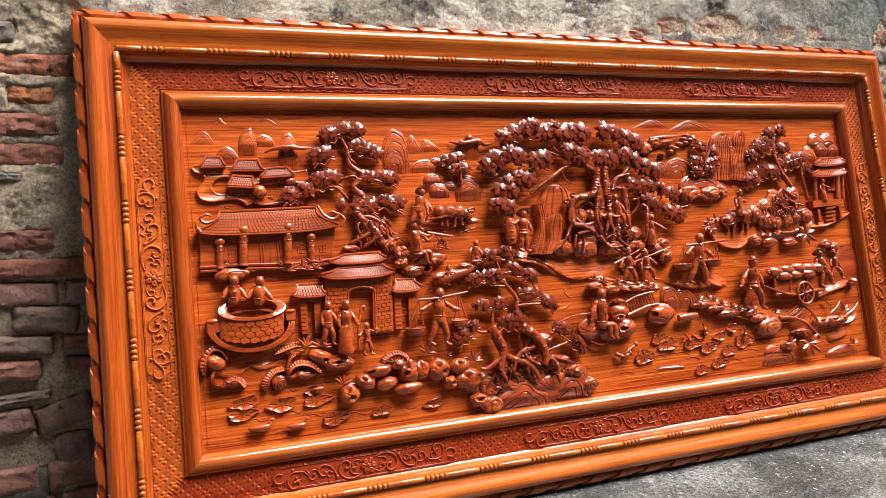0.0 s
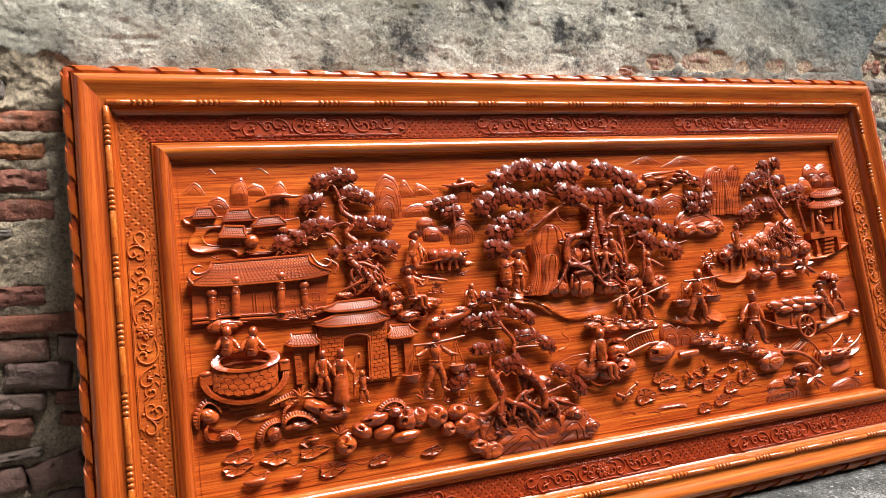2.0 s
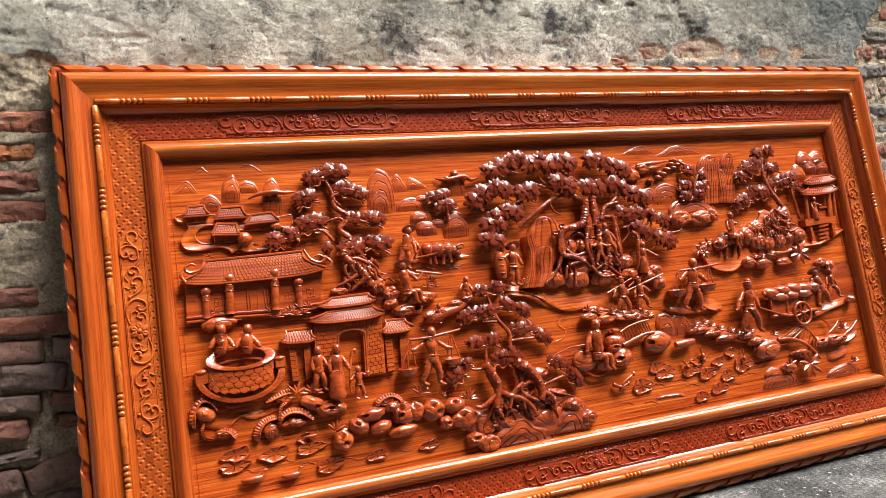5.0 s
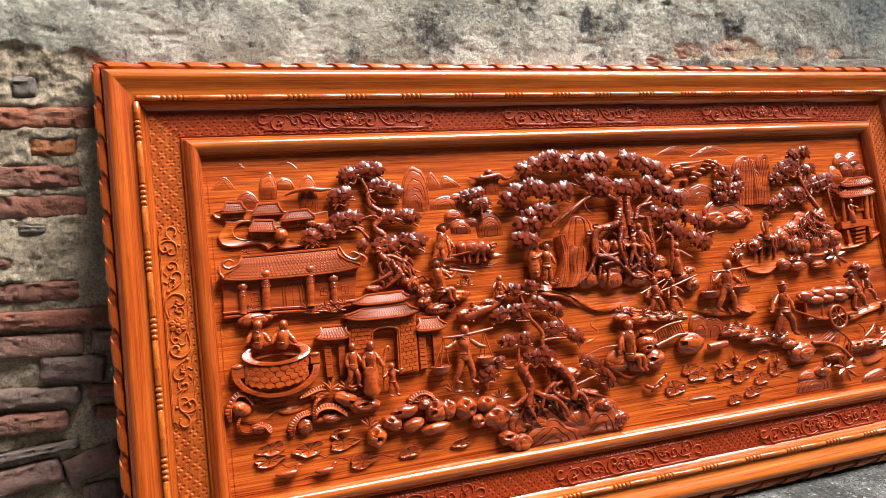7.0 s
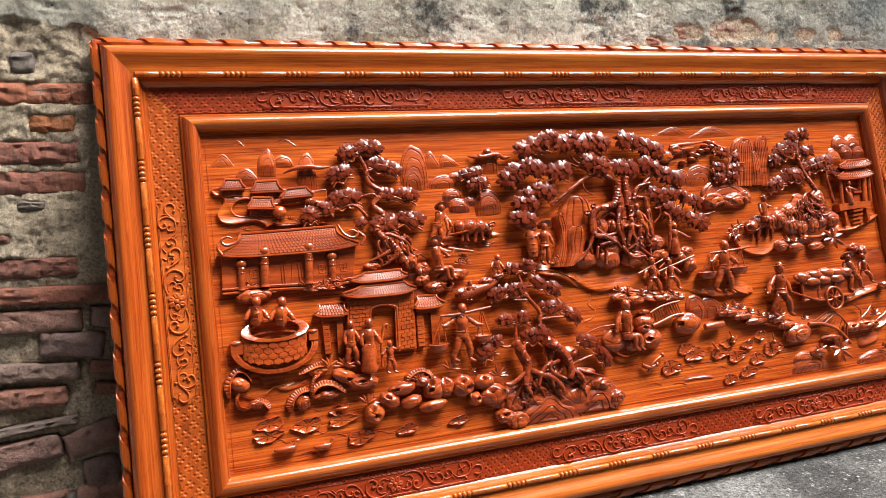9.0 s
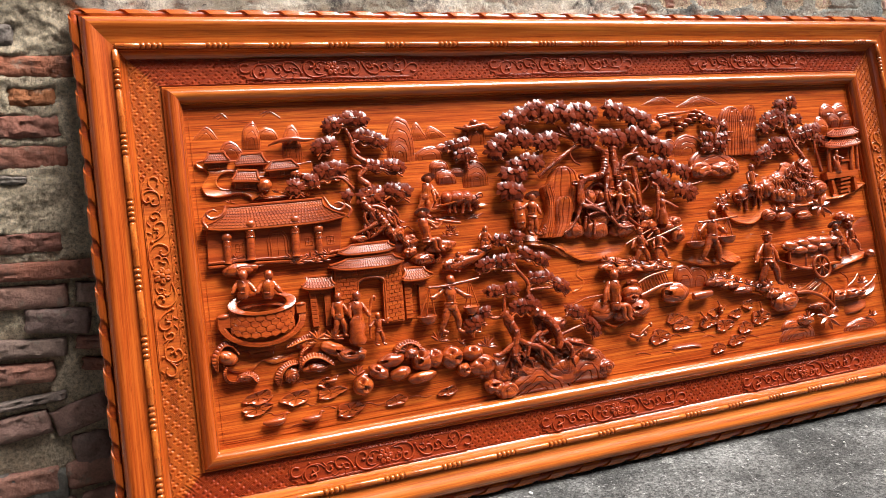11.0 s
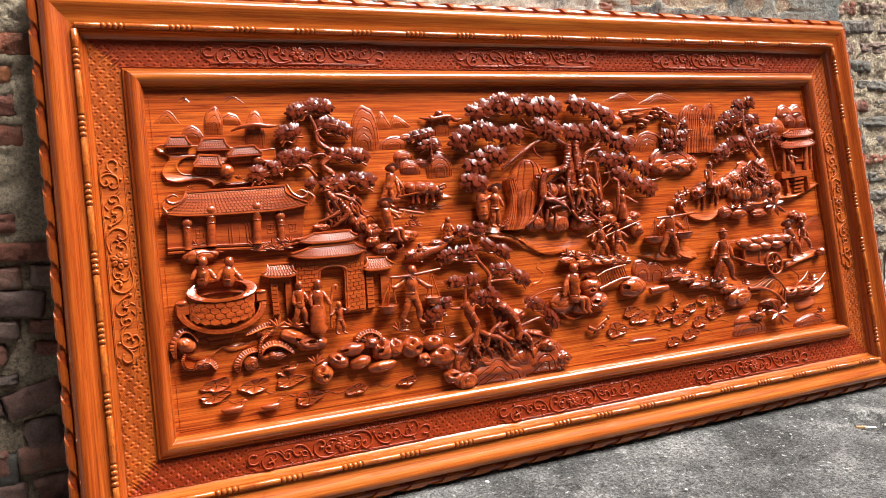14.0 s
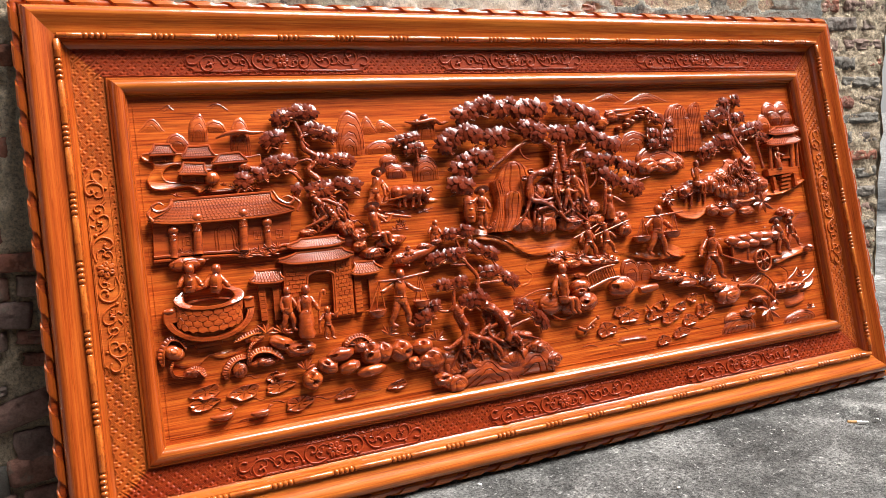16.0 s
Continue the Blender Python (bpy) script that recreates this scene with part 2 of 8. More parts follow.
# ---- mesh tools ----
def mesh_object(name, verts, faces, material, parent=None, smooth=40, slots=None):
    me = bpy.data.meshes.new(name)
    me.from_pydata([tuple(map(float, v)) for v in verts], [], [tuple(map(int, f)) for f in faces])
    for m in (material if isinstance(material, (list, tuple)) else [material]):
        me.materials.append(m)
    if slots is not None:
        me.polygons.foreach_set("material_index", slots)
    if smooth:
        me.polygons.foreach_set("use_smooth", [True] * len(me.polygons))
        if smooth < 180:
            me.set_sharp_from_angle(angle=radians(smooth))
    me.update()
    ob = new(name, me)
    if parent:
        ob.parent = parent
    return ob


class Build:
    """Collects points and faces of one mesh."""

    def __init__(self):
        self.v, self.f = [], []

    def add(self, verts, faces):
        k = len(self.v)
        self.v.extend(verts)
        self.f.extend([tuple(i + k for i in f) for f in faces])
        return self

    def grid(self, rows, closed=False, caps=False):
        """Joins equal rows of points with quads; closed: each row is a ring."""
        n, m = len(rows), len(rows[0])
        faces = []
        for i in range(n - 1):
            for j in range(m if closed else m - 1):
                a, b = i * m + j, i * m + (j + 1) % m
                faces.append((a, b, b + m, a + m))
        if caps:
            faces.append(tuple(reversed(range(m))))
            faces.append(tuple(range((n - 1) * m, n * m)))
        return self.add([p for r in rows for p in r], faces)

    def box(self, lo, hi):
        x0, y0, z0 = lo
        x1, y1, z1 = hi
        return self.add([(x0, y0, z0), (x1, y0, z0), (x1, y1, z0), (x0, y1, z0), (x0, y0, z1), (x1, y0, z1), (x1, y1, z1), (x0, y1, z1)],
                        [(3, 2, 1, 0), (4, 5, 6, 7), (0, 1, 5, 4), (1, 2, 6, 5), (2, 3, 7, 6), (3, 0, 4, 7)])

    def done(self, name, material, parent=None, smooth=40, label=""):
        ob = mesh_object(name, self.v, self.f, material, parent, smooth)
        return tagged(ob, label) if label else ob


def value_noise(x, y, seed):
    """Smooth 2D noise in 0..1 on arrays."""
    rng = np.random.RandomState(seed)
    table = rng.rand(256, 256)
    xi, yi = np.floor(x).astype(int), np.floor(y).astype(int)
    fx, fy = x - xi, y - yi
    fx, fy = fx * fx * (3 - 2 * fx), fy * fy * (3 - 2 * fy)
    a, b = table[xi % 256, yi % 256], table[(xi + 1) % 256, yi % 256]
    c, d = table[xi % 256, (yi + 1) % 256], table[(xi + 1) % 256, (yi + 1) % 256]
    return (a * (1 - fx) + b * fx) * (1 - fy) + (c * (1 - fx) + d * fx) * fy


def fbm(x, y, seed, octaves=5, gain=0.55):
    total, amp, norm = 0, 1.0, 0
    for k in range(octaves):
        total = total + amp * value_noise(x * 2 ** k + 17 * k, y * 2 ** k + 9 * k, seed + k)
        norm += amp
        amp *= gain
    return total / norm


# ---- ground ----
def build_ground():
    xs = np.concatenate([[-400, -60, -12, -3], np.arange(-0.8, 3.4, 0.0125), [5, 14, 60, 400]])
    ys = np.concatenate([[-400, -60, -12, -3], np.arange(-1.2, 0.32, 0.0125), [2, 14, 60, 400]])
    X, Y = np.meshgrid(xs, ys)
    Z = 0.006 * (fbm(X * 3, Y * 3, 5) - 0.5) + 0.005 * (fbm(X * 14, Y * 14, 9) - 0.5)
    # a shallow broken hollow in the concrete with a raised, chipped edge
    P, Q = (X - 1.865) * 0.8 + (Y + 0.235) * 0.6, -(X - 1.865) * 0.6 + (Y + 0.235) * 0.8
    ring = np.sqrt((P / 0.065) ** 2 + (Q / 0.040) ** 2) + 0.5 * (fbm(X * 40, Y * 40, 3) - 0.5)
    Z = Z - 0.008 * np.clip(1.1 - ring, 0, 0.5) * 2 - 0.018 * np.exp(-((ring - 1.0) / 0.13) ** 2) + 0.005 * np.exp(-((ring - 1.35) / 0.2) ** 2)
    Z = Z - 0.008 * np.exp(-((X - 1.64) / 0.035) ** 2 - ((Y + 0.088) / 0.018) ** 2) * (0.4 + 1.2 * fbm(X * 50, Y * 50, 6))
    near = (X > -1) & (X < 3.5) & (Y > -1.3) & (Y < 0.35)
    Z = np.where(near, Z, 0.0) - 0.0015
    n, m = X.shape
    V = np.stack([X, Y, Z], -1).reshape(-1, 3)
    F = [(i * m + j, i * m + j + 1, (i + 1) * m + j + 1, (i + 1) * m + j) for i in range(n - 1) for j in range(m - 1)]
    g = mesh_object("ground", V, F, CONCRETE, smooth=180)
    tagged(g, "worn grey concrete yard floor with stains and a broken hollow", "ground", kind="structure")


build_ground()

# ---- the old wall behind ----
WALL_END = 2.60


def plaster_edge(x):
    """Height down to which the coat of plaster still clings."""
    line = ((-1.2, 1.28), (-0.55, 1.28), (-0.400, 1.234), (-0.346, 1.218), (-0.301, 1.209), (-0.261, 1.206), (-0.242, 1.213), (-0.170, 1.188), (0.02, 1.02), (2.2, 1.02), (2.3, 1.30), (2.40, 1.42), (2.6, 1.50))
    return np.interp(x, [p[0] for p in line], [p[1] for p in line])


LEFT_BRICKS = (
    (-0.375, 1.135, -0.321, 1.134, 0.051, GREY_BRICK), (-0.620, 1.069, -0.205, 1.065, 0.052, BRICK), (-0.352, 1.002, -0.250, 0.998, 0.048, ORANGE_BRICK), (-0.572, 0.939, -0.245, 0.934, 0.054, BRICK),
    (-0.617, 0.876, -0.237, 0.866, 0.056, BRICK), (-0.391, 0.821, -0.326, 0.816, 0.024, GREY_BRICK), (-0.549, 0.749, -0.402, 0.747, 0.026, BRICK), (-0.565, 0.682, -0.273, 0.674, 0.050, BRICK),
    (-0.570, 0.621, -0.198, 0.604, 0.045, BRICK), (-0.514, 0.558, -0.278, 0.547, 0.051, DARK_BRICK), (-0.259, 0.552, -0.190, 0.544, 0.046, DARK_BRICK), (-0.373, 0.498, -0.235, 0.480, 0.056, DARK_BRICK),
    (-0.483, 0.438, -0.293, 0.425, 0.041, GREY_BRICK), (-0.272, 0.433, -0.199, 0.423, 0.028, BRICK), (-0.264, 0.379, -0.196, 0.368, 0.028, BRICK), (-0.568, 0.380, -0.325, 0.370, 0.044, DARK_BRICK),
    (-0.494, 0.298, -0.306, 0.312, 0.021, GREY_BRICK), (-0.342, 0.242, -0.221, 0.273, 0.061, DARK_BRICK), (-0.519, 0.238, -0.347, 0.255, 0.057, DARK_BRICK), (-0.551, 0.100, -0.324, 0.088, 0.082, GREY_BRICK),
    (-0.305, 0.164, -0.225, 0.168, 0.080, DARK_BRICK))


def build_wall():
    xs = np.concatenate([np.arange(-1.0, -0.62, 0.006), np.arange(-0.62, -0.08, 0.003), np.arange(-0.08, WALL_END + 0.001, 0.006)])
    zs = np.arange(-0.03, 1.85, 0.0045)
    X, Z = np.meshgrid(xs, zs)
    edge = Z - plaster_edge(X) + 0.03 * (fbm(X * 9, Z * 9, 21) - 0.5) + 0.02 * (fbm(X * 28, Z * 28, 22) - 0.5)
    mask = np.clip(edge / 0.010 + 0.5, 0, 1)
    # shallow places where bricks show through
    shed = np.zeros_like(X)
    for px, pz, rx, rz in ((1.43, 1.228, 0.062, 0.026), (1.60, 1.236, 0.112, 0.036), (1.738, 1.222, 0.028, 0.018), (1.875, 1.228, 0.046, 0.026), (1.998, 1.228, 0.032, 0.024), (2.28, 1.232, 0.024, 0.026), (1.305, 1.204, 0.036, 0.016), (0.06, 1.40, 0.02, 0.014)):
        r = ((X - px) / rx) ** 2 + ((Z - pz) / rz) ** 2 + 1.8 * (fbm(X * 26, Z * 26, 23) - 0.5)
        shed = np.maximum(shed, np.clip((1.15 - r) * 2.5, 0, 1))
    scar = np.zeros_like(X)
    for px, pz, rx, rz, deep in ((0.787, 1.255, 0.030, 0.022, 0.7), (0.879, 1.226, 0.022, 0.030, 0.8), (0.82, 1.233, 0.016, 0.014, 0.6), (0.896, 1.37, 0.014, 0.016, 0.7), (1.003, 1.397, 0.016, 0.010, 0.6), (1.255, 1.367, 0.010, 0.012, 0.8), (1.359, 1.368, 0.008, 0.008, 0.8), (1.514, 1.375, 0.018, 0.030, 0.9),
                                 (1.545, 1.330, 0.022, 0.030, 1.0), (1.590, 1.285, 0.030, 0.022, 0.9), (1.471, 1.326, 0.026, 0.014, 0.6), (1.81, 1.440, 0.050, 0.012, 0.6), (1.905, 1.415, 0.055, 0.034, 0.35), (0.20, 1.365, 0.06, 0.03, 0.3), (0.015, 1.358, 0.035, 0.016, 0.45), (-0.05, 1.252, 0.06, 0.006, 0.5),
                                 (0.35, 1.300, 0.012, 0.010, 0.6), (0.52, 1.270, 0.014, 0.010, 0.6), (0.63, 1.330, 0.008, 0.010, 0.8), (1.13, 1.250, 0.020, 0.014, 0.6), (0.42, 1.40, 0.010, 0.008, 0.7), (2.12, 1.36, 0.02, 0.012, 0.6)):
        r = ((X - px) / rx) ** 2 + ((Z - pz) / rz) ** 2 + 3.6 * (fbm(X * 60, Z * 60, 27, 5, 0.7) - 0.5)
        scar = np.maximum(scar, deep * np.clip((1.2 - r) * 3, 0, 1))
    rough = fbm(X * 6, Z * 6, 31) - 0.5
    fine = fbm(X * 34, Z * 34, 32, 4, 0.65) - 0.5
    # horizontal trowel scrapes, chips and small pits
    scrape = np.clip(fbm(X * 14, Z * 60, 35, 3) - 0.68, 0, 1)
    chips = np.clip(fbm(X * 11, Z * 13, 33, 5, 0.6) - 0.63, 0, 0.05)
    nicks = np.clip(fbm(X * 30, Z * 42, 36, 4, 0.6) - 0.66, 0, 0.04)
    pits = np.clip(fbm(X * 45, Z * 45, 34, 3) - 0.76, 0, 1)
    plaster = 0.272 - 0.009 * rough - 0.006 * fine + 0.035 * chips + 0.024 * pits + 0.020 * scrape + 0.032 * nicks + 0.004 * shed + 0.0048 * scar
    base = np.interp(Z, [0.0, 0.42, 0.58, 0.70, 1.2], [0.299, 0.299, 0.295, 0.281, 0.279])
    base = np.where(X > 2.0, 0.285, base)
    # smeared mortar: lumps that ride over the bricks' edges, crumbled hollows between
    lumps = fbm(X * 17, Z * 21, 41, 4, 0.6) - 0.5
    crumbs = fbm(X * 75, Z * 75, 42, 3, 0.7) - 0.5
    mortar = base - 0.010 * rough - 0.016 * lumps - 0.011 * fine - 0.006 * crumbs + 0.05 * chips
    # the old bricks' beds: the mortar stops in a ragged line round each
    for x0, z0, x1, z1, h, m in LEFT_BRICKS:
        mid = np.interp(X, [x0, x1], [z0, z1])
        d = np.minimum(0.5 * h - np.abs(Z - mid), np.minimum(X - x0, x1 - X)) + 0.026 * (fbm(X * 34, Z * 34, 43, 5, 0.7) - 0.5) - np.where(z0 > 0.6, 0.006, 0.0)
        mortar = mortar + 0.011 * np.clip(d / 0.009 + 0.5, 0, 1)
    Y = plaster * mask + mortar * (1 - mask)
    n, m = X.shape
    V = np.stack([X, Y, Z], -1).reshape(-1, 3)
    ii, jj = np.meshgrid(np.arange(n - 1), np.arange(m - 1), indexing="ij")
    a = (ii * m + jj).ravel()
    F = np.stack([a, a + 1, a + 1 + m, a + m], 1)
    slots = ((mask - shed)[:-1, :-1].ravel() < 0.5).astype(int)
    w = mesh_object("wall_north", V, F, [PLASTER, MORTAR], smooth=180, slots=slots)
    tagged(w, "old brick wall with flaking grey lime plaster and crumbling mortar", "wall", kind="structure")
    body = Build().box((-6.0, 0.34, -0.03), (-1.0, 0.52, 1.88)).box((-1.0, 0.34, -0.03), (WALL_END - 0.002, 0.52, 1.85))
    body.box((-6.0, 0.25, 1.88), (-1.0, 0.55, 1.95)).box((-1.0, 0.25, 1.85), (WALL_END + 0.02, 0.55, 1.93))
    body.done("wall_core", PLASTER, w, 0, "plain wall body and coping behind the weathered face")
    end = Build()
    rows = []
    rng = random.Random(4)
    for k in range(40):
        z = -0.03 + 1.88 * k / 39
        rows.append([(WALL_END + rng.uniform(-0.012, 0.012), y, z) for y in (0.28, 0.32, 0.38, 0.45, 0.52)])
    end.grid(rows).done("wall_end", MORTAR, w, 180, "ragged end of the brick wall")
    return w


wall = build_wall()


def brick(x0, z0, x1, z1, h, seed, depth=0.09, proud=0.0, material=None):
    """One worn brick between the middles of its two ends, h high, set into the wall's face."""
    L, ang = math.hypot(x1 - x0, z1 - z0), math.atan2(z1 - z0, x1 - x0)
    nx = max(6, int(L / 0.006))
    b = Build()
    rows = []
    prof = [(-0.5, 0.03), (-0.485, 0.009), (-0.45, 0.003), (-0.38, 0.0), (-0.25, -0.002), (-0.12, -0.002), (0.0, -0.002), (0.12, -0.002), (0.25, -0.002), (0.38, 0.0), (0.45, 0.003), (0.485, 0.009), (0.5, 0.03)]
    for i in range(nx + 1):
        s = i / nx
        e = min(s, 1 - s) * L
        back = 0.014 * max(0, 1 - e / 0.011) ** 2
        row = []
        for v, y in prof:
            nn = noise.noise(Vector((s * L * 22 + seed * 7.1, v * 3, seed)))
            n2 = noise.noise(Vector((s * L * 80 + seed * 3.3, v * 6, seed * 2)))
            n3 = noise.noise(Vector((s * L * 190 + seed, v * 14, seed * 3.7)))
            chip = 0.010 * max(0, n2 - 0.25) + 0.012 * max(0, noise.noise(Vector((s * L * 38 + seed * 5.3, v * 2.6, seed + 9))) - 0.3)
            hz = v * h * (1 + 0.06 * nn + 0.07 * n2) + 0.0015 * nn
            xs = x0 + math.cos(ang) * (s * L) + (0.006 * nn if e < 0.004 else 0)
            row.append((xs - math.sin(ang) * hz, 0.286 - proud + y + back + 0.005 * nn + 0.003 * n2 + 0.0015 * n3 + chip, z0 + math.sin(ang) * (s * L) + math.cos(ang) * hz))
        rows.append([(row[0][0], 0.288 + depth, row[0][2])] + row + [(row[-1][0], 0.288 + depth, row[-1][2])])
    b.grid(rows)
    m = len(rows[0])
    b.f.append(tuple(range(m)))
    b.f.append(tuple(reversed(range(nx * m, nx * m + m))))
    b.f = [tuple(reversed(f)) for f in b.f]
    return b.done("brick", material or BRICK, wall, 50)


def left_bricks():
    k = 0
    for x0, z0, x1, z1, h, m in LEFT_BRICKS:
        k += 1
        brick(x0, z0, x1, z1, h * (1.0 if z0 > 0.6 else 1.10), k, proud=(0.0045 if z0 > 0.60 else 0.001) + 0.003 * ((k * 37) % 5) / 4, material=m)
    for x0, z0, x1, z1, h in ((-0.52, 0.105, -0.34, 0.112, 0.062), (-0.325, 0.108, -0.15, 0.122, 0.066), (-0.50, 0.032, -0.31, 0.03, 0.064), (-0.295, 0.032, -0.11, 0.04, 0.066), (-0.70, 0.10, -0.54, 0.102, 0.06)):
        k += 1
        brick(x0, z0, x1, z1, h, k, proud=0.006, material=DARK_BRICK)
    # courses hidden at the foot, behind the panel's edge
    for r in range(11):
        z = 0.03 + 0.066 * r
        for c in range(2):
            k += 1
            x = -0.13 + 0.22 * c + (0.1 if r % 2 else 0)
            brick(x, z, x + 0.2, z, 0.052, k, material=DARK_BRICK)
        if z < 0.15:
            brick(-0.75, z, -0.54, z, 0.052, k + 100, material=DARK_BRICK)
    # the far end of the wall
    for r in range(21):
        z = 0.05 + 0.066 * r
        for c in range(2):
            k += 1
            x = 2.16 + 0.225 * c + (0.09 if r % 2 else 0)
            x1 = min(x + 0.205, WALL_END - 0.004)
            if x1 - x > 0.06:
                brick(x, z, x1, z + 0.004 * ((k % 3) - 1), 0.044 + 0.008 * (k % 2), k, proud=0.004 * ((k * 13) % 4) / 3, material=GREY_BRICK if (k * 7) % 5 else BRICK)
    for x0, x1, z, h in ((1.372, 1.482, 1.228, 0.044), (1.497, 1.706, 1.238, 0.058), (1.714, 1.762, 1.223, 0.030), (1.836, 1.916, 1.228, 0.044), (1.970, 2.026, 1.229, 0.040), (2.258, 2.304, 1.232, 0.046), (1.272, 1.338, 1.203, 0.030)):
        k += 1
        brick(x0, z, x1, z + 0.002, h, k, proud=0.007, material=PINK_BRICK)


left_bricks()


# ---- what closes the yard: two added, unseen dark walls and a pale house past the wall's end ----
def closing():
    # invented wall: its height and dark tone keep sky glare off the varnish
    b = Build().box((-7.0, -3.6, -0.03), (14.0, -3.4, 6.6))
    tagged(b.done("wall_south", RENDER_WALL, None, 0), "added unseen dark wall across the yard that keeps reflections dark", "wall", kind="structure")
    # also added out of view, to close the west end
    b = Build().box((-6.2, -3.4, -0.03), (-6.0, 0.52, 3.0))
    tagged(b.done("wall_west", RENDER_WALL, None, 0), "added unseen dark wall closing the yard's west end", "wall", kind="structure")
    m, nt, bsdf = mat("cream_limewash")
    n = node(nt, "ShaderNodeTexNoise", Scale=1.5, Detail=6.0)
    nt.links.new(coords(nt), n.inputs["Vector"])
    nt.links.new(ramp(nt, n.outputs[0], [(0.3, (0.62, 0.56, 0.42)), (0.7, (0.80, 0.78, 0.70))]), bsdf.inputs["Base Color"])
    house = new("far_house")
    house.location = (9.0, 2.6, 0)
    tagged(house, "cream rendered house beyond the end of the wall", "house")
    Build().box((-2.6, 0, -0.03), (8.0, 0.3, 5.0)).done("wall", m, house, 0)
    for z in (0.35, 0.95, 1.55):
        Build().box((-2.65, -0.06, z), (8.0, 0.0, z + 0.05)).done("ledge", CONCRETE, house, 0)


closing()


# ---- the carved panel: u runs along it, v up it, w out of it ----
LEAN = 14.0
panel = new("carved_wood_panel")
panel.matrix_world = pose(0, 0, 0.19, 90 - LEAN, 0, 0)
tagged(panel, "large orange-red carved wooden relief panel leaning against old wall", "wood carving")
U0, U1, V0, V1 = -0.204, 2.236, -0.187, 1.021


def top_in(d):
    """The top rail is a few millimetres broader than the others."""
    return d + 0.0045 * min(1.0, max(0.0, (d - 0.02) / 0.06))


def rail(name, side, profile, material):
    """A straight length of moulding with mitred ends. The profile goes inwards from the panel's edge."""
    rows = []
    n = 40
    for k in range(n + 1):
        row = []
        for d, w in profile:
            if side in "bt":
                u = U0 + d + (U1 - U0 - 2 * d) * k / n
                row.append((u, V0 + d if side == "b" else V1 - top_in(d), w))
            else:
                v = V0 + d + (V1 - top_in(d) - V0 - d) * k / n
                row.append((U0 + d if side == "l" else U1 - d, v, w))
        rows.append(row)
    b = Build().grid(rows)
    if side in "br":
        pass
    else:
        b.f = [tuple(reversed(f)) for f in b.f]
    return b.done(name, material, panel, 35)


OUTER = [(0.003, -0.032), (0.003, -0.008), (0.006, -0.004), (0.0175, -0.004), (0.0185, 0.014), (0.0205, 0.022), (0.0240, 0.0285), (0.0290, 0.0335), (0.0345, 0.0360), (0.0400, 0.0362), (0.0465, 0.0340),
         (0.055, 0.0290), (0.064, 0.0245), (0.070, 0.0225), (0.0755, 0.022), (0.077, 0.0215), (0.0935, 0.0215), (0.0945, 0.017), (0.097, 0.010), (0.101, 0.004), (0.106, 0.0), (0.108, -0.002), (0.1083, -0.006)]
INNER = [(0.1731, -0.006), (0.1733, -0.002), (0.1737, 0.004), (0.1755, 0.0056), (0.1785, 0.0056), (0.1795, 0.008), (0.1815, 0.0125), (0.1855, 0.0172), (0.191, 0.0203), (0.1965, 0.0208), (0.202, 0.0190),
         (0.2070, 0.0152), (0.2100, 0.010), (0.2112, 0.004), (0.2140, 0.003), (0.2145, -0.008)]
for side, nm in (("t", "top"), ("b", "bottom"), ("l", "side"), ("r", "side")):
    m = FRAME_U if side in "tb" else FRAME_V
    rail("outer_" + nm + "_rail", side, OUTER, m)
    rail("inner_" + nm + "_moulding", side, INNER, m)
    rail("lattice_" + nm + "_band", side, [(0.103, -0.006), (0.1035, -0.0034), (0.1740, -0.0034), (0.1745, -0.006)], LATTICE_U_SHADED if side in "tb" else LATTICE_V)
WF = -0.006
Build().box((U0 + 0.205, V0 + 0.205, -0.03), (U1 - 0.205, V1 - 0.207, WF)).done("field_board", FIELD, panel, 0, "smooth orange-red board behind the carving, fine straight grain")
Build().box((U0 + 0.02, V0 + 0.02, -0.034), (U1 - 0.02, V1 - 0.02, -0.0305)).done("backing_board", FRAME_U, panel, 0)
# thin raised line round the field
EL, EH, ET = 0.2235, 0.2250, 0.2275
for lo, hi in (((U0 + EL, V0 + EL), (U1 - EL, V0 + EH)), ((U0 + EL, V1 - ET - 0.0015), (U1 - EL, V1 - ET)), ((U0 + EL, V0 + EH), (U0 + EH, V1 - ET - 0.0015)), ((U1 - EH, V0 + EH), (U1 - EL, V1 - ET - 0.0015))):
    Build().box((*lo, WF - 0.001), (*hi, WF + 0.0012)).done("edge_line", FIELD, panel, 0)


def lathe(radii, length, n=10):
    """A turned piece along u, from its (place, radius) list."""
    rows = [[(s * length, r * math.cos(2 * math.pi * k / n), r * math.sin(2 * math.pi * k / n)) for k in range(n)] for s, r in radii]
    return Build().grid(rows, closed=True, caps=True)


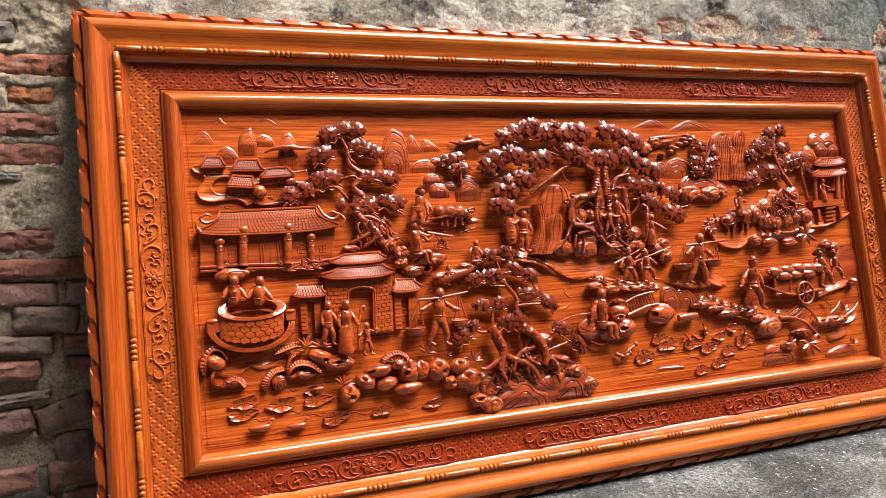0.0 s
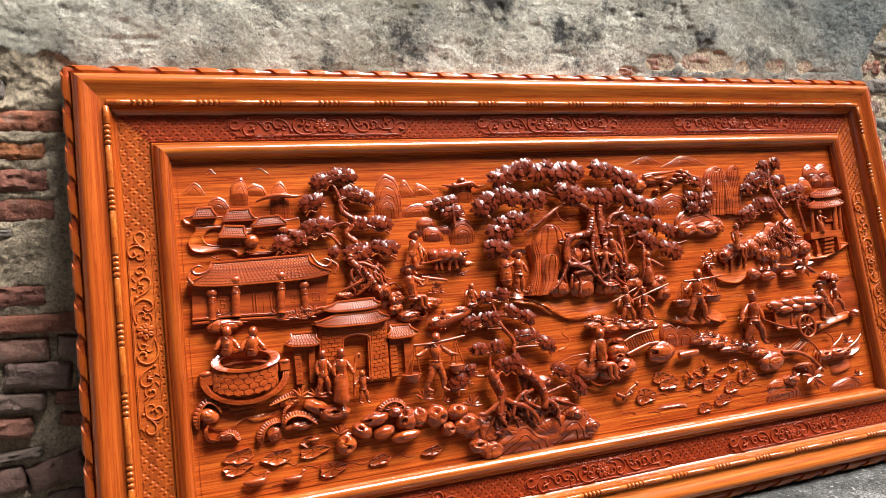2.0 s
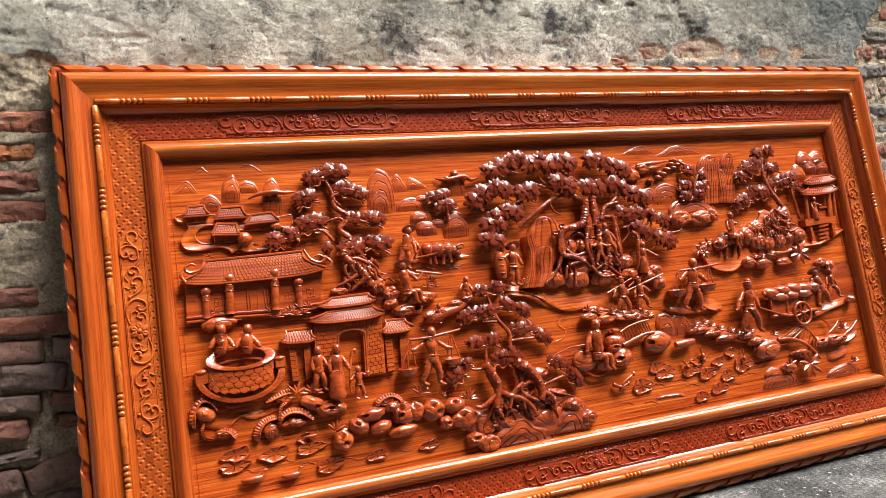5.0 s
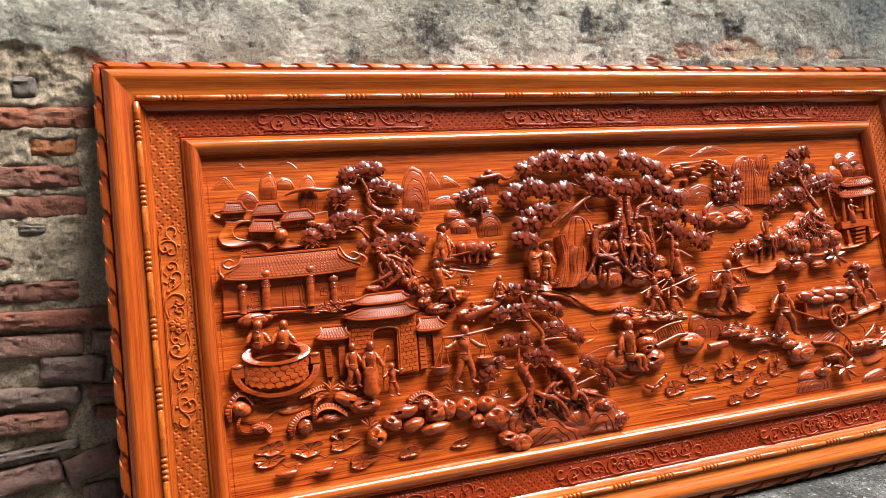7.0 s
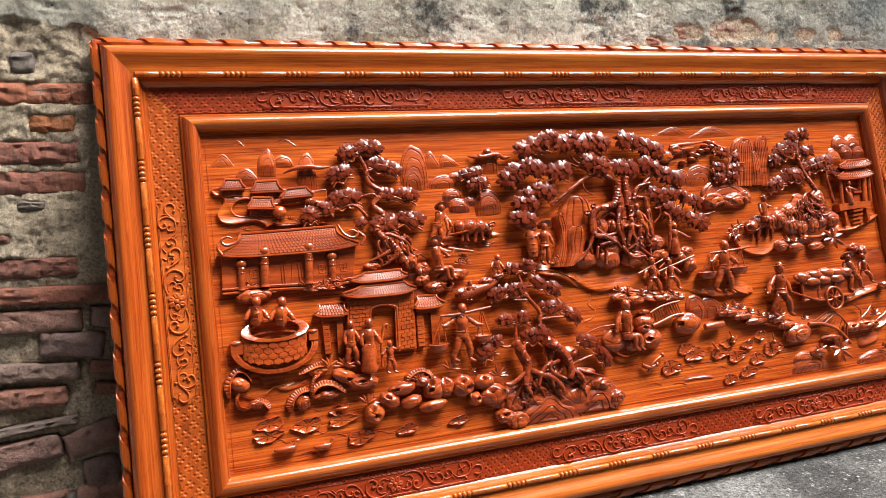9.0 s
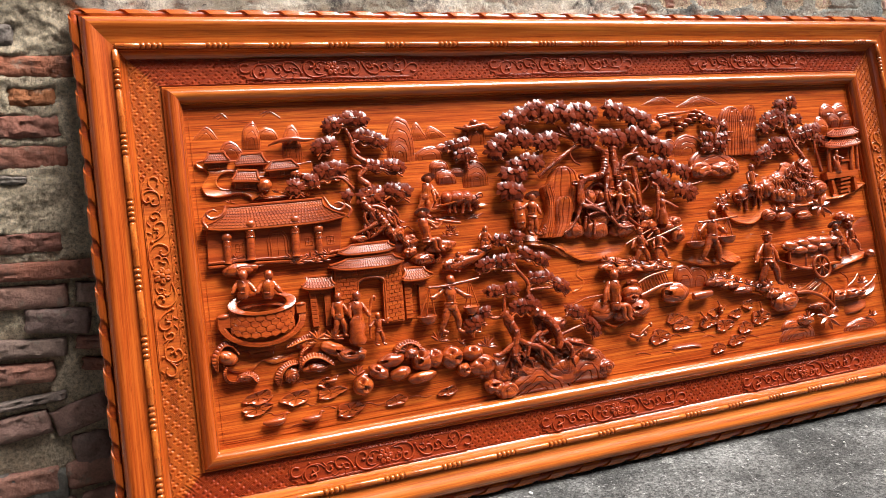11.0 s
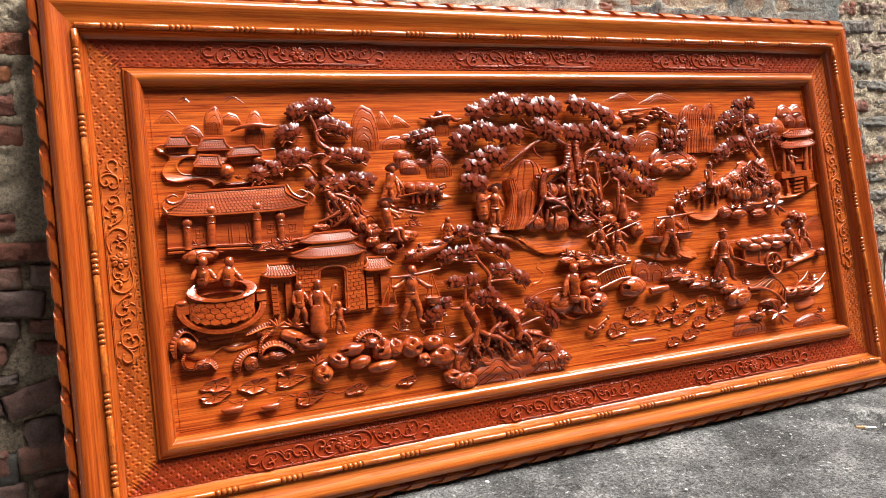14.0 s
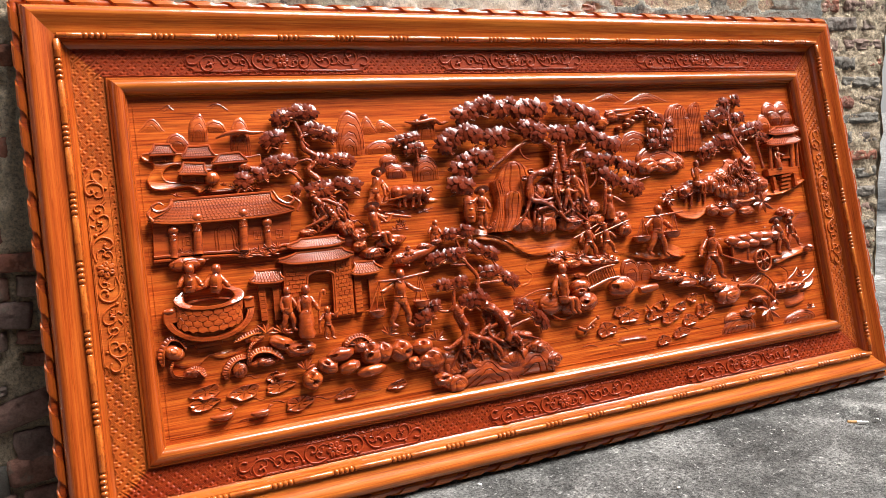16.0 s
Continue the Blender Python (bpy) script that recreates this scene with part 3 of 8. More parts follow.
def bead_runs():
    bead_ob = roll_ob = None
    gu = [-0.0389 + 0.1408 * j + (-0.0036 + 0.0012 * j if j < 8 else -0.006 + 0.0013 * (j - 8)) for j in range(16)]
    gv = [0.8567 - 0.1469 * j for j in range(7)]
    D, W, P = 0.0855, 0.0245, 0.0118
    bead_mesh = lathe([(0, 0.003), (0.08, 0.0052), (0.3, 0.0072), (0.5, 0.0078), (0.7, 0.0072), (0.92, 0.0052), (1, 0.003)], P, 10)
    roll = lathe([(0, 0.003), (0.015, 0.0058), (0.04, 0.0066), (0.5, 0.0070), (0.96, 0.0066), (0.985, 0.0058), (1, 0.003)], 1.0, 12)
    bm_data = bead_mesh.done("bead", FRAME_U, panel, 60)
    rl_data = roll.done("roll", FRAME_U, panel, 60)
    first = {"bead": bm_data, "roll": rl_data}

    def put(kind, u, v, turn, length):
        ob = first.pop(kind, None)
        if ob is None:
            ob = new(kind, bpy.data.objects[kind].data)
            ob.parent = panel
        ob.matrix_local = Matrix.Translation((u, v, W)) @ Matrix.Rotation(radians(turn), 4, "Z") @ Matrix.Diagonal((length, 1, 1, 1))

    def run(start, end, groups, place, turn):
        marks = [start]
        for g in groups:
            for k in range(4):
                put("bead", *place(g + (k - 2) * P), turn, 1)
            marks += [g - 2 * P, g + 2 * P]
        marks.append(end)
        for a, b in zip(marks[0::2], marks[1::2]):
            put("roll", *place(a), turn, b - a)

    a, b = U0 + D, U1 - D
    run(a, b, gu, lambda s: (s, V1 - top_in(D)), 0)
    run(a, b, gu, lambda s: (s, V0 + D), 0)
    a, b = V0 + D + 0.008, V1 - top_in(D) - 0.008
    run(a, b, sorted(gv), lambda s: (U0 + D, s), 90)
    run(a, b, sorted(gv), lambda s: (U1 - D, s), 90)


bead_runs()


def rope_runs():
    """The rim: a thin rod wound with a flat band, turn after turn."""
    # the rod's section, from the rim's outer face over to the inner edge (depth in, height out)
    arc = [(0.0020, -0.018), (-0.0008, -0.008), (-0.0020, 0.002), (-0.0012, 0.0085), (0.0030, 0.0128), (0.0105, 0.0140), (0.0155, 0.0118), (0.0178, 0.006)]

    def band(L):
        b = Build()
        n = len(arc)
        top, under = [], []
        for i in range(7):
            s = i / 6
            edge = min(1.0, 6 * min(s, 1 - s) + 0.55)
            row, low = [], []
            for k, (d, w) in enumerate(arc):
                t = k / (n - 1)
                x = (s - 0.5) * L * 0.56 + (t - 0.5) * L * 0.66
                cd, cw = d - 0.009, w - 0.002
                q = 1 + 0.08 * edge
                row.append((x, 0.009 + cd * q, 0.002 + cw * q))
                low.append((x, 0.009 + cd * 0.6, 0.002 + cw * 0.55))
            top.append(row)
            under.append(low)
        rows = [under[0]] + top + [under[-1]]
        b.grid(rows)
        return b

    def lay(a, z, place, n, material, flip):
        rod = Build()
        rod.grid([[place(a + (z - a) * i / 30, 0.009 + (d - 0.009) * 0.72) + (0.002 + (w - 0.002) * 0.55,) for d, w in arc] for i in range(31)])
        if flip:
            rod.f = [tuple(reversed(f)) for f in rod.f]
        rod_ob = rod.done("rim_rod", CARVE, panel, 60)
        L = (z - a) / n
        tpl = band(L)
        mesh = None
        for k in range(n):
            c = a + (k + 0.5) * L
            if mesh is None:
                b = Build()
                b.v = [place(c + x, d) + (w,) for x, d, w in tpl.v]
                b.f = [tuple(reversed(f)) for f in tpl.f] if flip else list(tpl.f)
                first = b.done("wound_band", material, rod_ob, 30)
                mesh = first.data
                origin = place(c, 0)
            else:
                ob = new("wound_band", mesh)
                ob.parent = rod_ob
                p = place(c, 0)
                ob.location = (p[0] - origin[0], p[1] - origin[1], 0)

    lay(U0 + 0.004, U1 - 0.004, lambda s, d: (s, V1 - d), 28, FRAME_U, True)
    lay(U0 + 0.004, U1 - 0.004, lambda s, d: (s, V0 + d), 28, FRAME_U, False)
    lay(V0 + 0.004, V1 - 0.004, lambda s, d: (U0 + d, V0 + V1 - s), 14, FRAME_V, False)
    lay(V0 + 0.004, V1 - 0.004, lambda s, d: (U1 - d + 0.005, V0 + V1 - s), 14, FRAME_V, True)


rope_runs()


# ---- carving tools (all in the panel's own u, v, w) ----
def part(name, b, material, parent=None, label="", smooth=45):
    return b.done(name, material, parent or panel, smooth, label)


def spline(pts, per=6):
    """A smooth line through the points, with any number of values a point."""
    p = [np.array(q, float) for q in pts]
    if len(p) < 3:
        return [p[0] + (p[-1] - p[0]) * k / per for k in range(per + 1)]
    p = [2 * p[0] - p[1]] + p + [2 * p[-1] - p[-2]]
    out = []
    for i in range(1, len(p) - 2):
        a, b, c, d = p[i - 1:i + 3]
        for k in range(per):
            t = k / per
            out.append(0.5 * (2 * b + (c - a) * t + (2 * a - 5 * b + 4 * c - d) * t * t + (3 * b - a - 3 * c + d) * t ** 3))
    out.append(p[-2])
    return out


def tube(b, pts, n=7, per=5, rings=0.0, wobble=0.0, flat=1.0):
    """A limb: points (u, v, w, radius). rings: depth of the ridges round it; flat: its thickness in w."""
    line = spline(pts, per)
    if rings:
        # even steps, about one ridge a radius
        at = np.concatenate([[0], np.cumsum([np.linalg.norm(line[i + 1][:3] - line[i][:3]) for i in range(len(line) - 1)])])
        pitch = max(0.0017, 0.5 * float(np.mean([q[3] for q in line])))
        steps = np.linspace(0, at[-1], max(len(pts), int(at[-1] / pitch)) + 1)
        line = list(np.stack([np.interp(steps, at, [q[j] for q in line]) for j in range(4)], 1))
    rows = []
    for i, q in enumerate(line):
        a, c = line[max(0, i - 1)][:3], line[min(len(line) - 1, i + 1)][:3]
        t = Vector(c - a)
        if t.length < 1e-7:
            t = Vector((1, 0, 0))
        t.normalize()
        side = t.cross(Vector((0, 0, 1)))
        if side.length < 0.05:
            side = Vector((1, 0, 0))
        side.normalize()
        up = side.cross(t)
        r = max(q[3], 0.0003) * (1 + (rings if i % 2 else -rings))
        row = []
        for k in range(n):
            an = 2 * math.pi * k / n
            rr = r * (1 + wobble * noise.noise(Vector((i * 0.7, k * 1.3, q[0] * 50))))
            o = side * (math.cos(an) * rr) + up * (math.sin(an) * rr * flat)
            row.append((q[0] + o.x, q[1] + o.y, q[2] + o.z))
        rows.append(row)
    b.grid(rows, closed=True, caps=True)
    b.f[-(len(rows) - 1) * n - 2:] = [tuple(reversed(f)) for f in b.f[-(len(rows) - 1) * n - 2:]]
    return b


def ball(b, u, v, w, ru, rv, rw, turn=0, nu=14, nv=9, lumps=0.0, holes=(), ribs=0, seed=0):
    """A rounded mass. holes: (du, dv, size) as shares of its radii; ribs: grooves round it."""
    rows = []
    ca, sa = math.cos(radians(turn)), math.sin(radians(turn))
    for i in range(nv + 1):
        th = math.pi * i / nv
        row = []
        for k in range(nu):
            ph = 2 * math.pi * k / nu
            x, y, z = math.sin(th) * math.cos(ph), math.sin(th) * math.sin(ph), math.cos(th)
            s = 1.0
            if lumps:
                s += lumps * noise.noise(Vector((x * 1.6 + seed, y * 1.6 + seed * 0.7, z * 1.6 + u * 31)))
            if ribs:
                s -= 0.16 * max(0, math.cos(2 * ribs * math.hypot(x - 0.25, 0.8 * (y + 0.35)) + 1.5 * noise.noise(Vector((x * 1.5, y * 1.5, seed + 5))))) ** 7
            for hu, hv, hs in holes:
                if z > 0:
                    d = math.hypot(x - hu, (y - hv) * 1.4) / hs
                    s -= 0.75 * max(0, 1 - d * d) ** 0.6 if d < 1 else -0.06 * max(0, 1.45 - d)
            px, py = x * s * ru, y * s * rv
            row.append((u + ca * px - sa * py, v + sa * px + ca * py, w + z * s * rw))
        rows.append(row)
    return b.grid(rows, closed=True)


def arch(b, u0, v0, u1, v1, ut, vt, h, rings=4, lip=0.6, w=WF, pw=0.8, nr=None, seed=0, bell=0.0, poly=None):
    """A carved hill or rock: its foot from (u0, v0) to (u1, v1), its top at (ut, vt), h proud, with nested contour steps."""
    nr = nr or max(14, rings * 20)
    cx, cy = (u0 + u1) / 2, (v0 + v1) / 2
    na = 40
    rows = []
    for i in range(nr + 1):
        r = i / nr
        row = []
        for k in range(na + 1):
            a = math.pi * k / na
            ca, sa = math.cos(a), math.sin(a) ** pw
            sa = (1 - bell) * sa + bell * (0.5 + 0.5 * math.cos(math.pi * ca)) ** 0.85
            if poly:
                sa = float(np.interp(ca, [p[0] for p in poly], [p[1] for p in poly]))
            wob = 1 + 0.06 * noise.noise(Vector((math.cos(a) * 2 + seed, math.sin(a) * 2, u0 * 40)))
            x = cx + r * wob * (ca * (u1 - u0) / 2) + r * sa * (ut - cx)
            y = cy + r * wob * (ca * (v1 - v0) / 2) + r * sa * wob * (vt - cy)
            phase = (r * rings + 0.10 * noise.noise(Vector((ca * 3, r * 3, seed + u0 * 20)))) % 1.0
            cut = lip * 0.0034 * math.exp(-((phase - 0.5) / 0.05) ** 2) * min(1, max(0, r - 0.2) * 6) if rings else 0
            foot = min(1, 0.12 + sa * r * 2.4)
            z = h * math.sqrt(max(0.0, 1 - r ** 2.6)) * foot - cut * min(1, (1 - r) * 10)
            row.append((x, y, w + max(z, -0.002)))
        rows.append(row)
    return b.grid(rows)


def leaf(b, u, v, w, L, W, turn, tilt=0.3, cup=0.25):
    """One pointed leaf, thin, bowed up along its midrib and across it, its tip lifted by tilt."""
    ca, sa = math.cos(turn), math.sin(turn)
    pts = [(0.0, 0.0), (0.18, 0.36), (0.52, 0.5), (0.84, 0.30), (1.06, 0.0), (0.84, -0.30), (0.52, -0.5), (0.18, -0.36)]
    k = len(b.v)
    for x, y in pts:
        X, Y = x * L, y * W
        b.v.append((u + ca * X - sa * Y, v + sa * X + ca * Y, w + tilt * X))
    for x, y in pts:
        X, Y = x * L * 0.92, y * W * 0.85
        b.v.append((u + ca * X - sa * Y, v + sa * X + ca * Y, w + tilt * X - 0.0026))
    for x in (0.30, 0.70):
        X = x * L
        b.v.append((u + ca * X, v + sa * X, w + tilt * X + cup * W))
    c, d = k + 16, k + 17
    b.f += [(c, k + 1, k + 0), (c, k + 2, k + 1), (c, d, k + 2), (d, k + 3, k + 2), (d, k + 4, k + 3), (d, k + 5, k + 4), (d, k + 6, k + 5), (c, k + 6, d), (c, k + 7, k + 6), (c, k + 0, k + 7)]
    b.f += [(k + i, k + (i + 1) % 8, k + 8 + (i + 1) % 8, k + 8 + i) for i in range(8)]


def shingles(b, u, v, w, ru, rv, ang, l, rng, dome=0.008):
    """Leaves laid like shingles over an oval cushion: each ring points outwards and overlaps the ring outside it."""
    ca, sa = math.cos(ang), math.sin(ang)
    rings = max(2, round(min(ru, rv) / (l * 0.46)) + 1)
    for j in range(rings):
        f = 1.0 - (j + 0.25) / rings
        a, c = max(l * 0.12, ru - l * 0.75) * f, max(l * 0.12, rv - l * 0.75) * f
        n = max(4, round(math.pi * (3 * (a + c) - math.sqrt((3 * a + c) * (a + 3 * c))) / (l * 0.50) + (3.5 if f > 0.5 else 2)))
        spin = rng.uniform(0, 6.28)
        for q in range(n):
            t = spin + 2 * math.pi * (q + rng.uniform(-0.22, 0.22)) / n
            x, y = a * math.cos(t), c * math.sin(t)
            out = math.atan2(math.sin(t) / max(c, 1e-4) * a, math.cos(t)) if a < c else math.atan2(math.sin(t), math.cos(t) * c / a)
            out = ang + out + rng.uniform(-0.30, 0.30)
            m = l * rng.uniform(0.82, 1.12)
            leaf(b, u + ca * x - sa * y, v + sa * x + ca * y, w + dome * (1 - f * f) + rng.uniform(-0.0012, 0.0016), m, m * rng.uniform(0.62, 0.76), out, -0.20 + rng.uniform(-0.22, 0.20), 0.06)


def clump(tree, u0, v0, u1, v1, thick, w=0.014, size=0.0170, seed=0):
    """A cushion of foliage between two ends: overlapping leaves over looping twigs."""
    rng = random.Random(seed * 131 + int(u0 * 1000))
    b = Build()
    L = math.hypot(u1 - u0, v1 - v0)
    ang = math.atan2(v1 - v0, u1 - u0)
    cu, cv = (u0 + u1) / 2, (v0 + v1) / 2
    # looping twigs under the leaves
    m = max(2, round(L / 0.032))
    for off, amp in ((-0.95, 0.16), (-1.35, 0.26)):
        run = []
        for i in range(m * 2 + 1):
            s = i / (m * 2) * 1.8 - 0.9
            f = off + amp * (1 if i % 2 else -1) + rng.uniform(-0.08, 0.08)
            run.append((cu + 0.5 * L * s * math.cos(ang) - math.sin(ang) * f * thick * 0.5, cv + 0.5 * L * s * math.sin(ang) + math.cos(ang) * f * thick * 0.5, w - 0.004 + 0.004 * rng.random(), 0.0024))
        t = Build()
        tube(t, run, 7, 4, 0.07, 0.3)
        part("twig", t, CARVE, tree, "", 60)
    tube(b, [(u0, v0 - thick * 0.2, w - 0.008, 0.004), (cu, cv - thick * 0.1, w - 0.006, min(0.008, thick * 0.25)), (u1, v1 - thick * 0.2, w - 0.008, 0.004)], 6, 4)
    # one cushion, or two that lap where the clump is long
    l = 0.0160 * size / 0.0170
    n = max(1, round(L / (thick * 2.3)))
    for i in range(n):
        s = (i + 0.5) / n * 2 - 1
        lift = 0.10 * thick * (1 if i % 2 else -1) if n > 1 else 0.0
        shingles(b, cu + 0.5 * L * s * math.cos(ang) - math.sin(ang) * lift, cv + 0.5 * L * s * math.sin(ang) + math.cos(ang) * lift, w + 0.001 * (i % 2), 0.5 * L / n * 1.10 + 0.001, 0.5 * thick + 0.001, ang + rng.uniform(-0.1, 0.1), l, rng, 0.008)
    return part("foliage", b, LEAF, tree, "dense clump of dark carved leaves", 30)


def boughs(tree, spots, R, w, seed):
    """Leaf rosettes one by one, each over a short forked twig."""
    rng = random.Random(seed)
    for u, v in spots:
        b = Build()
        ball(b, u, v, w - 0.006, R * 0.5, R * 0.4, 0.008, 0, 10, 6)
        k = R * rng.uniform(0.92, 1.14)
        shingles(b, u, v, w + rng.uniform(-0.002, 0.004), k * 1.02, k * 0.84, rng.uniform(-0.3, 0.3), 0.0190, rng, 0.008)
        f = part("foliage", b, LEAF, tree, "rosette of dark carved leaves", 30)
        t = Build()
        x = u + rng.uniform(-0.4, 0.4) * R
        tube(t, [(x, v - 0.2 * R, w - 0.004, 0.0024), (x + rng.uniform(-0.3, 0.3) * R, v - 0.90 * R, w - 0.004, 0.0024), (x + rng.uniform(-0.7, 0.7) * R, v - 1.15 * R, w - 0.006, 0.0022)], 7, 4, 0.08, 0.3)
        tube(t, [(x - 0.1 * R, v - 0.8 * R, w - 0.004, 0.0022), (x + rng.choice((-1, 1)) * 0.6 * R, v - 1.0 * R, w - 0.005, 0.0018)], 6, 3, 0.08)
        part("twig", t, CARVE, f, "", 60)


def rosette(b, u, v, w, L, n, seed=0, spread=2 * math.pi, start=0.0, wide=0.34):
    rng = random.Random(seed)
    for k in range(n):
        a = start + spread * (k + rng.uniform(-0.15, 0.15)) / n
        leaf(b, u, v, w + 0.002 * rng.random(), L * rng.uniform(0.8, 1.1), L * wide, a, rng.uniform(0.0, 0.25), 0.35)


def roof(parent, tl, tr, br, bl, h0, h1, rows, cols, curl=0.0, sag=0.12, name="roof"):
    """A tiled roof slope: ridge tl-tr at height h0, eave bl-br at h1, with rounded tiles and upturned corners."""
    tl, tr, br, bl = (np.array(p, float) for p in (tl, tr, br, bl))

    def at(s, t):
        p = (tl * (1 - s) + tr * s) * (1 - t) + (bl * (1 - s) + br * s) * t
        e = abs(2 * s - 1)
        lift = curl * e ** 4 * t
        H = np.linalg.norm((tl + tr) / 2 - (bl + br) / 2)
        bow = sag * H * math.sin(math.pi * t) * (1 if True else 0)
        inward = (0.5 - s) * 2 * bow * e
        return np.array((p[0] + inward, p[1] + lift, h0 + (h1 - h0) * (t ** 0.8)))
    b = Build()
    grid = [[tuple(at(i / 12, t)) for t in (0, 0.2, 0.4, 0.6, 0.8, 1.0)] + [tuple(at(i / 12, 1.0) + (0, -0.004, -0.001)), tuple(at(i / 12, 1.0) * (1, 1, 0) + (0, -0.004, WF))] for i in range(13)]
    b.grid(grid)
    base = part(name, b, TILE, parent, "curved roof slope with rounded tiles")
    b = Build()
    for r in range(rows):
        t = (r + 1) / rows
        for c in range(cols):
            s = (c + 0.5 + (0.5 if r % 2 else 0)) / (cols + 0.5)
            if s > 0.995:
                continue
            p, q, o = at(s, t), at(min(1, s + 0.5 / cols), t), at(s, max(0, t - 1.25 / rows))
            ru = abs(q[0] - p[0]) * 0.98
            k = len(b.v)
            b.v.append(tuple(o + (0, 0, 0.0003)))
            for j in range(7):
                a = math.pi + math.pi * j / 6
                d = (p - o)
                x = p[0] + ru * math.cos(a)
                y = p[1] - d[1] * 0.35 + abs(d[1]) * 0.42 * math.sin(a)
                b.v.append((x, y, p[2] + 0.0014))
            for j in range(7):
                x, y, z = b.v[k + 1 + j]
                b.v.append((x, y, z - 0.0030))
            b.f += [(k, k + 1 + j, k + 2 + j) for j in range(6)]
            b.f += [(k + 1 + j, k + 8 + j, k + 9 + j, k + 2 + j) for j in range(6)]
    t_ob = part("roof_tiles", b, TILE, base if parent is panel else parent, "", 25)
    tagged(t_ob, kind="stuff")
    b = Build()
    top = [at(i / 8, 0) for i in range(9)]
    tube(b, [(*p[:2], p[2] + 0.001, 0.0032) for p in top], 6, 2)
    low = [at(i / 10, 1) for i in range(11)]
    tube(b, [(p[0], p[1] - 0.0035, p[2] - 0.001, 0.0028) for p in low], 6, 2)
    for e in (0, 1):
        tube(b, [(*at(e, t)[:2], at(e, t)[2] + 0.001, 0.0028) for t in (0, 0.35, 0.7, 1)], 6, 3)
    part("ridge", b, TILE, base if parent is panel else parent)
    return base


def slab(b, corners, h, w=WF, inset=0.0015):
    """A flat raised field with eased edges between corners given in order."""
    c = np.mean(np.array(corners, float), axis=0)
    n = len(corners)

    def ring(k, z):
        return [tuple((np.array(p) - c) * k + c) + (z,) for p in corners]
    size = max(np.linalg.norm(np.array(p) - c) for p in corners)
    rows = [ring(1, w), ring(1, w + h - inset), ring(1 - inset / size, w + h)]
    k = len(b.v)
    b.grid(rows, closed=True)
    b.f.append(tuple(range(k + 2 * n, k + 3 * n)))
    return b


def ledge(b, top, low, h, w=WF, per=6, lip=0.004, slope=1.1):
    """A shelf of ground: flush along its top line, h proud at its lower edge, undercut below."""
    a, c = spline(top, per), spline(low, per)
    n = max(len(a), len(c))
    a = [a[round(i * (len(a) - 1) / (n - 1))] for i in range(n)]
    c = [c[round(i * (len(c) - 1) / (n - 1))] for i in range(n)]
    rows = []
    for i, (p, q) in enumerate(zip(a, c)):
        e = min(1.0, 5 * min(i, n - 1 - i) / (n - 1) + 0.15)
        wob = 0.0025 * noise.noise(Vector((i * 0.6, p[0] * 9, 1.0)))
        row = []
        for t in (0, 0.2, 0.45, 0.7, 0.9, 1.0):
            x = p * (1 - t) + q * t
            row.append((x[0], x[1], w - 0.001 + e * ((0.78 if slope < 1 else 1.0) * h + wob) * t ** slope + (0.0012 if t == 0.9 else 0)))
        row.append((q[0], q[1] - lip * 0.6, w + e * h * 0.6))
        row.append((q[0], q[1] - lip * 0.2, w - 0.001))
        rows.append(row)
    b.grid(rows)
    b.f[-(n - 1) * 7:] = [tuple(reversed(f)) for f in b.f[-(n - 1) * 7:]]
    return b


def shelf(b, outline, h, w=WF):
    """A flat raised piece of ground inside a winding outline, with a rounded lip round its edge."""
    pts = spline(list(outline) + [outline[0]], 4)[:-1]
    n = len(pts)
    area = sum(pts[i][0] * pts[(i + 1) % n][1] - pts[(i + 1) % n][0] * pts[i][1] for i in range(n))
    turn = 1 if area > 0 else -1
    rows = []
    low = min(p[1] for p in pts)
    for inset, z in ((0.0, 0.0), (0.0003, h * 0.7), (0.0012, h), (0.0030, h + 0.0006), (0.0048, h - 0.0008)):
        ring = []
        for i, p in enumerate(pts):
            a, c = pts[i - 1], pts[(i + 1) % n]
            t = np.array((c[0] - a[0], c[1] - a[1]))
            t = t / max(1e-9, np.linalg.norm(t))
            q = np.array(p[:2]) + np.array((-t[1], t[0])) * inset * turn
            ring.append((q[0], q[1], w + (z - 0.02 * max(0.0, p[1] - low - 0.04) if z else 0)))
        rows.append(ring)
    k = len(b.v)
    b.grid(rows, closed=True)
    top = list(range(k + 4 * n, k + 5 * n))
    b.f.append(tuple(top if turn > 0 else reversed(top)))
    if turn < 0:
        b.f[:-1] = [tuple(reversed(f)) for f in b.f[:-1]]
    return b


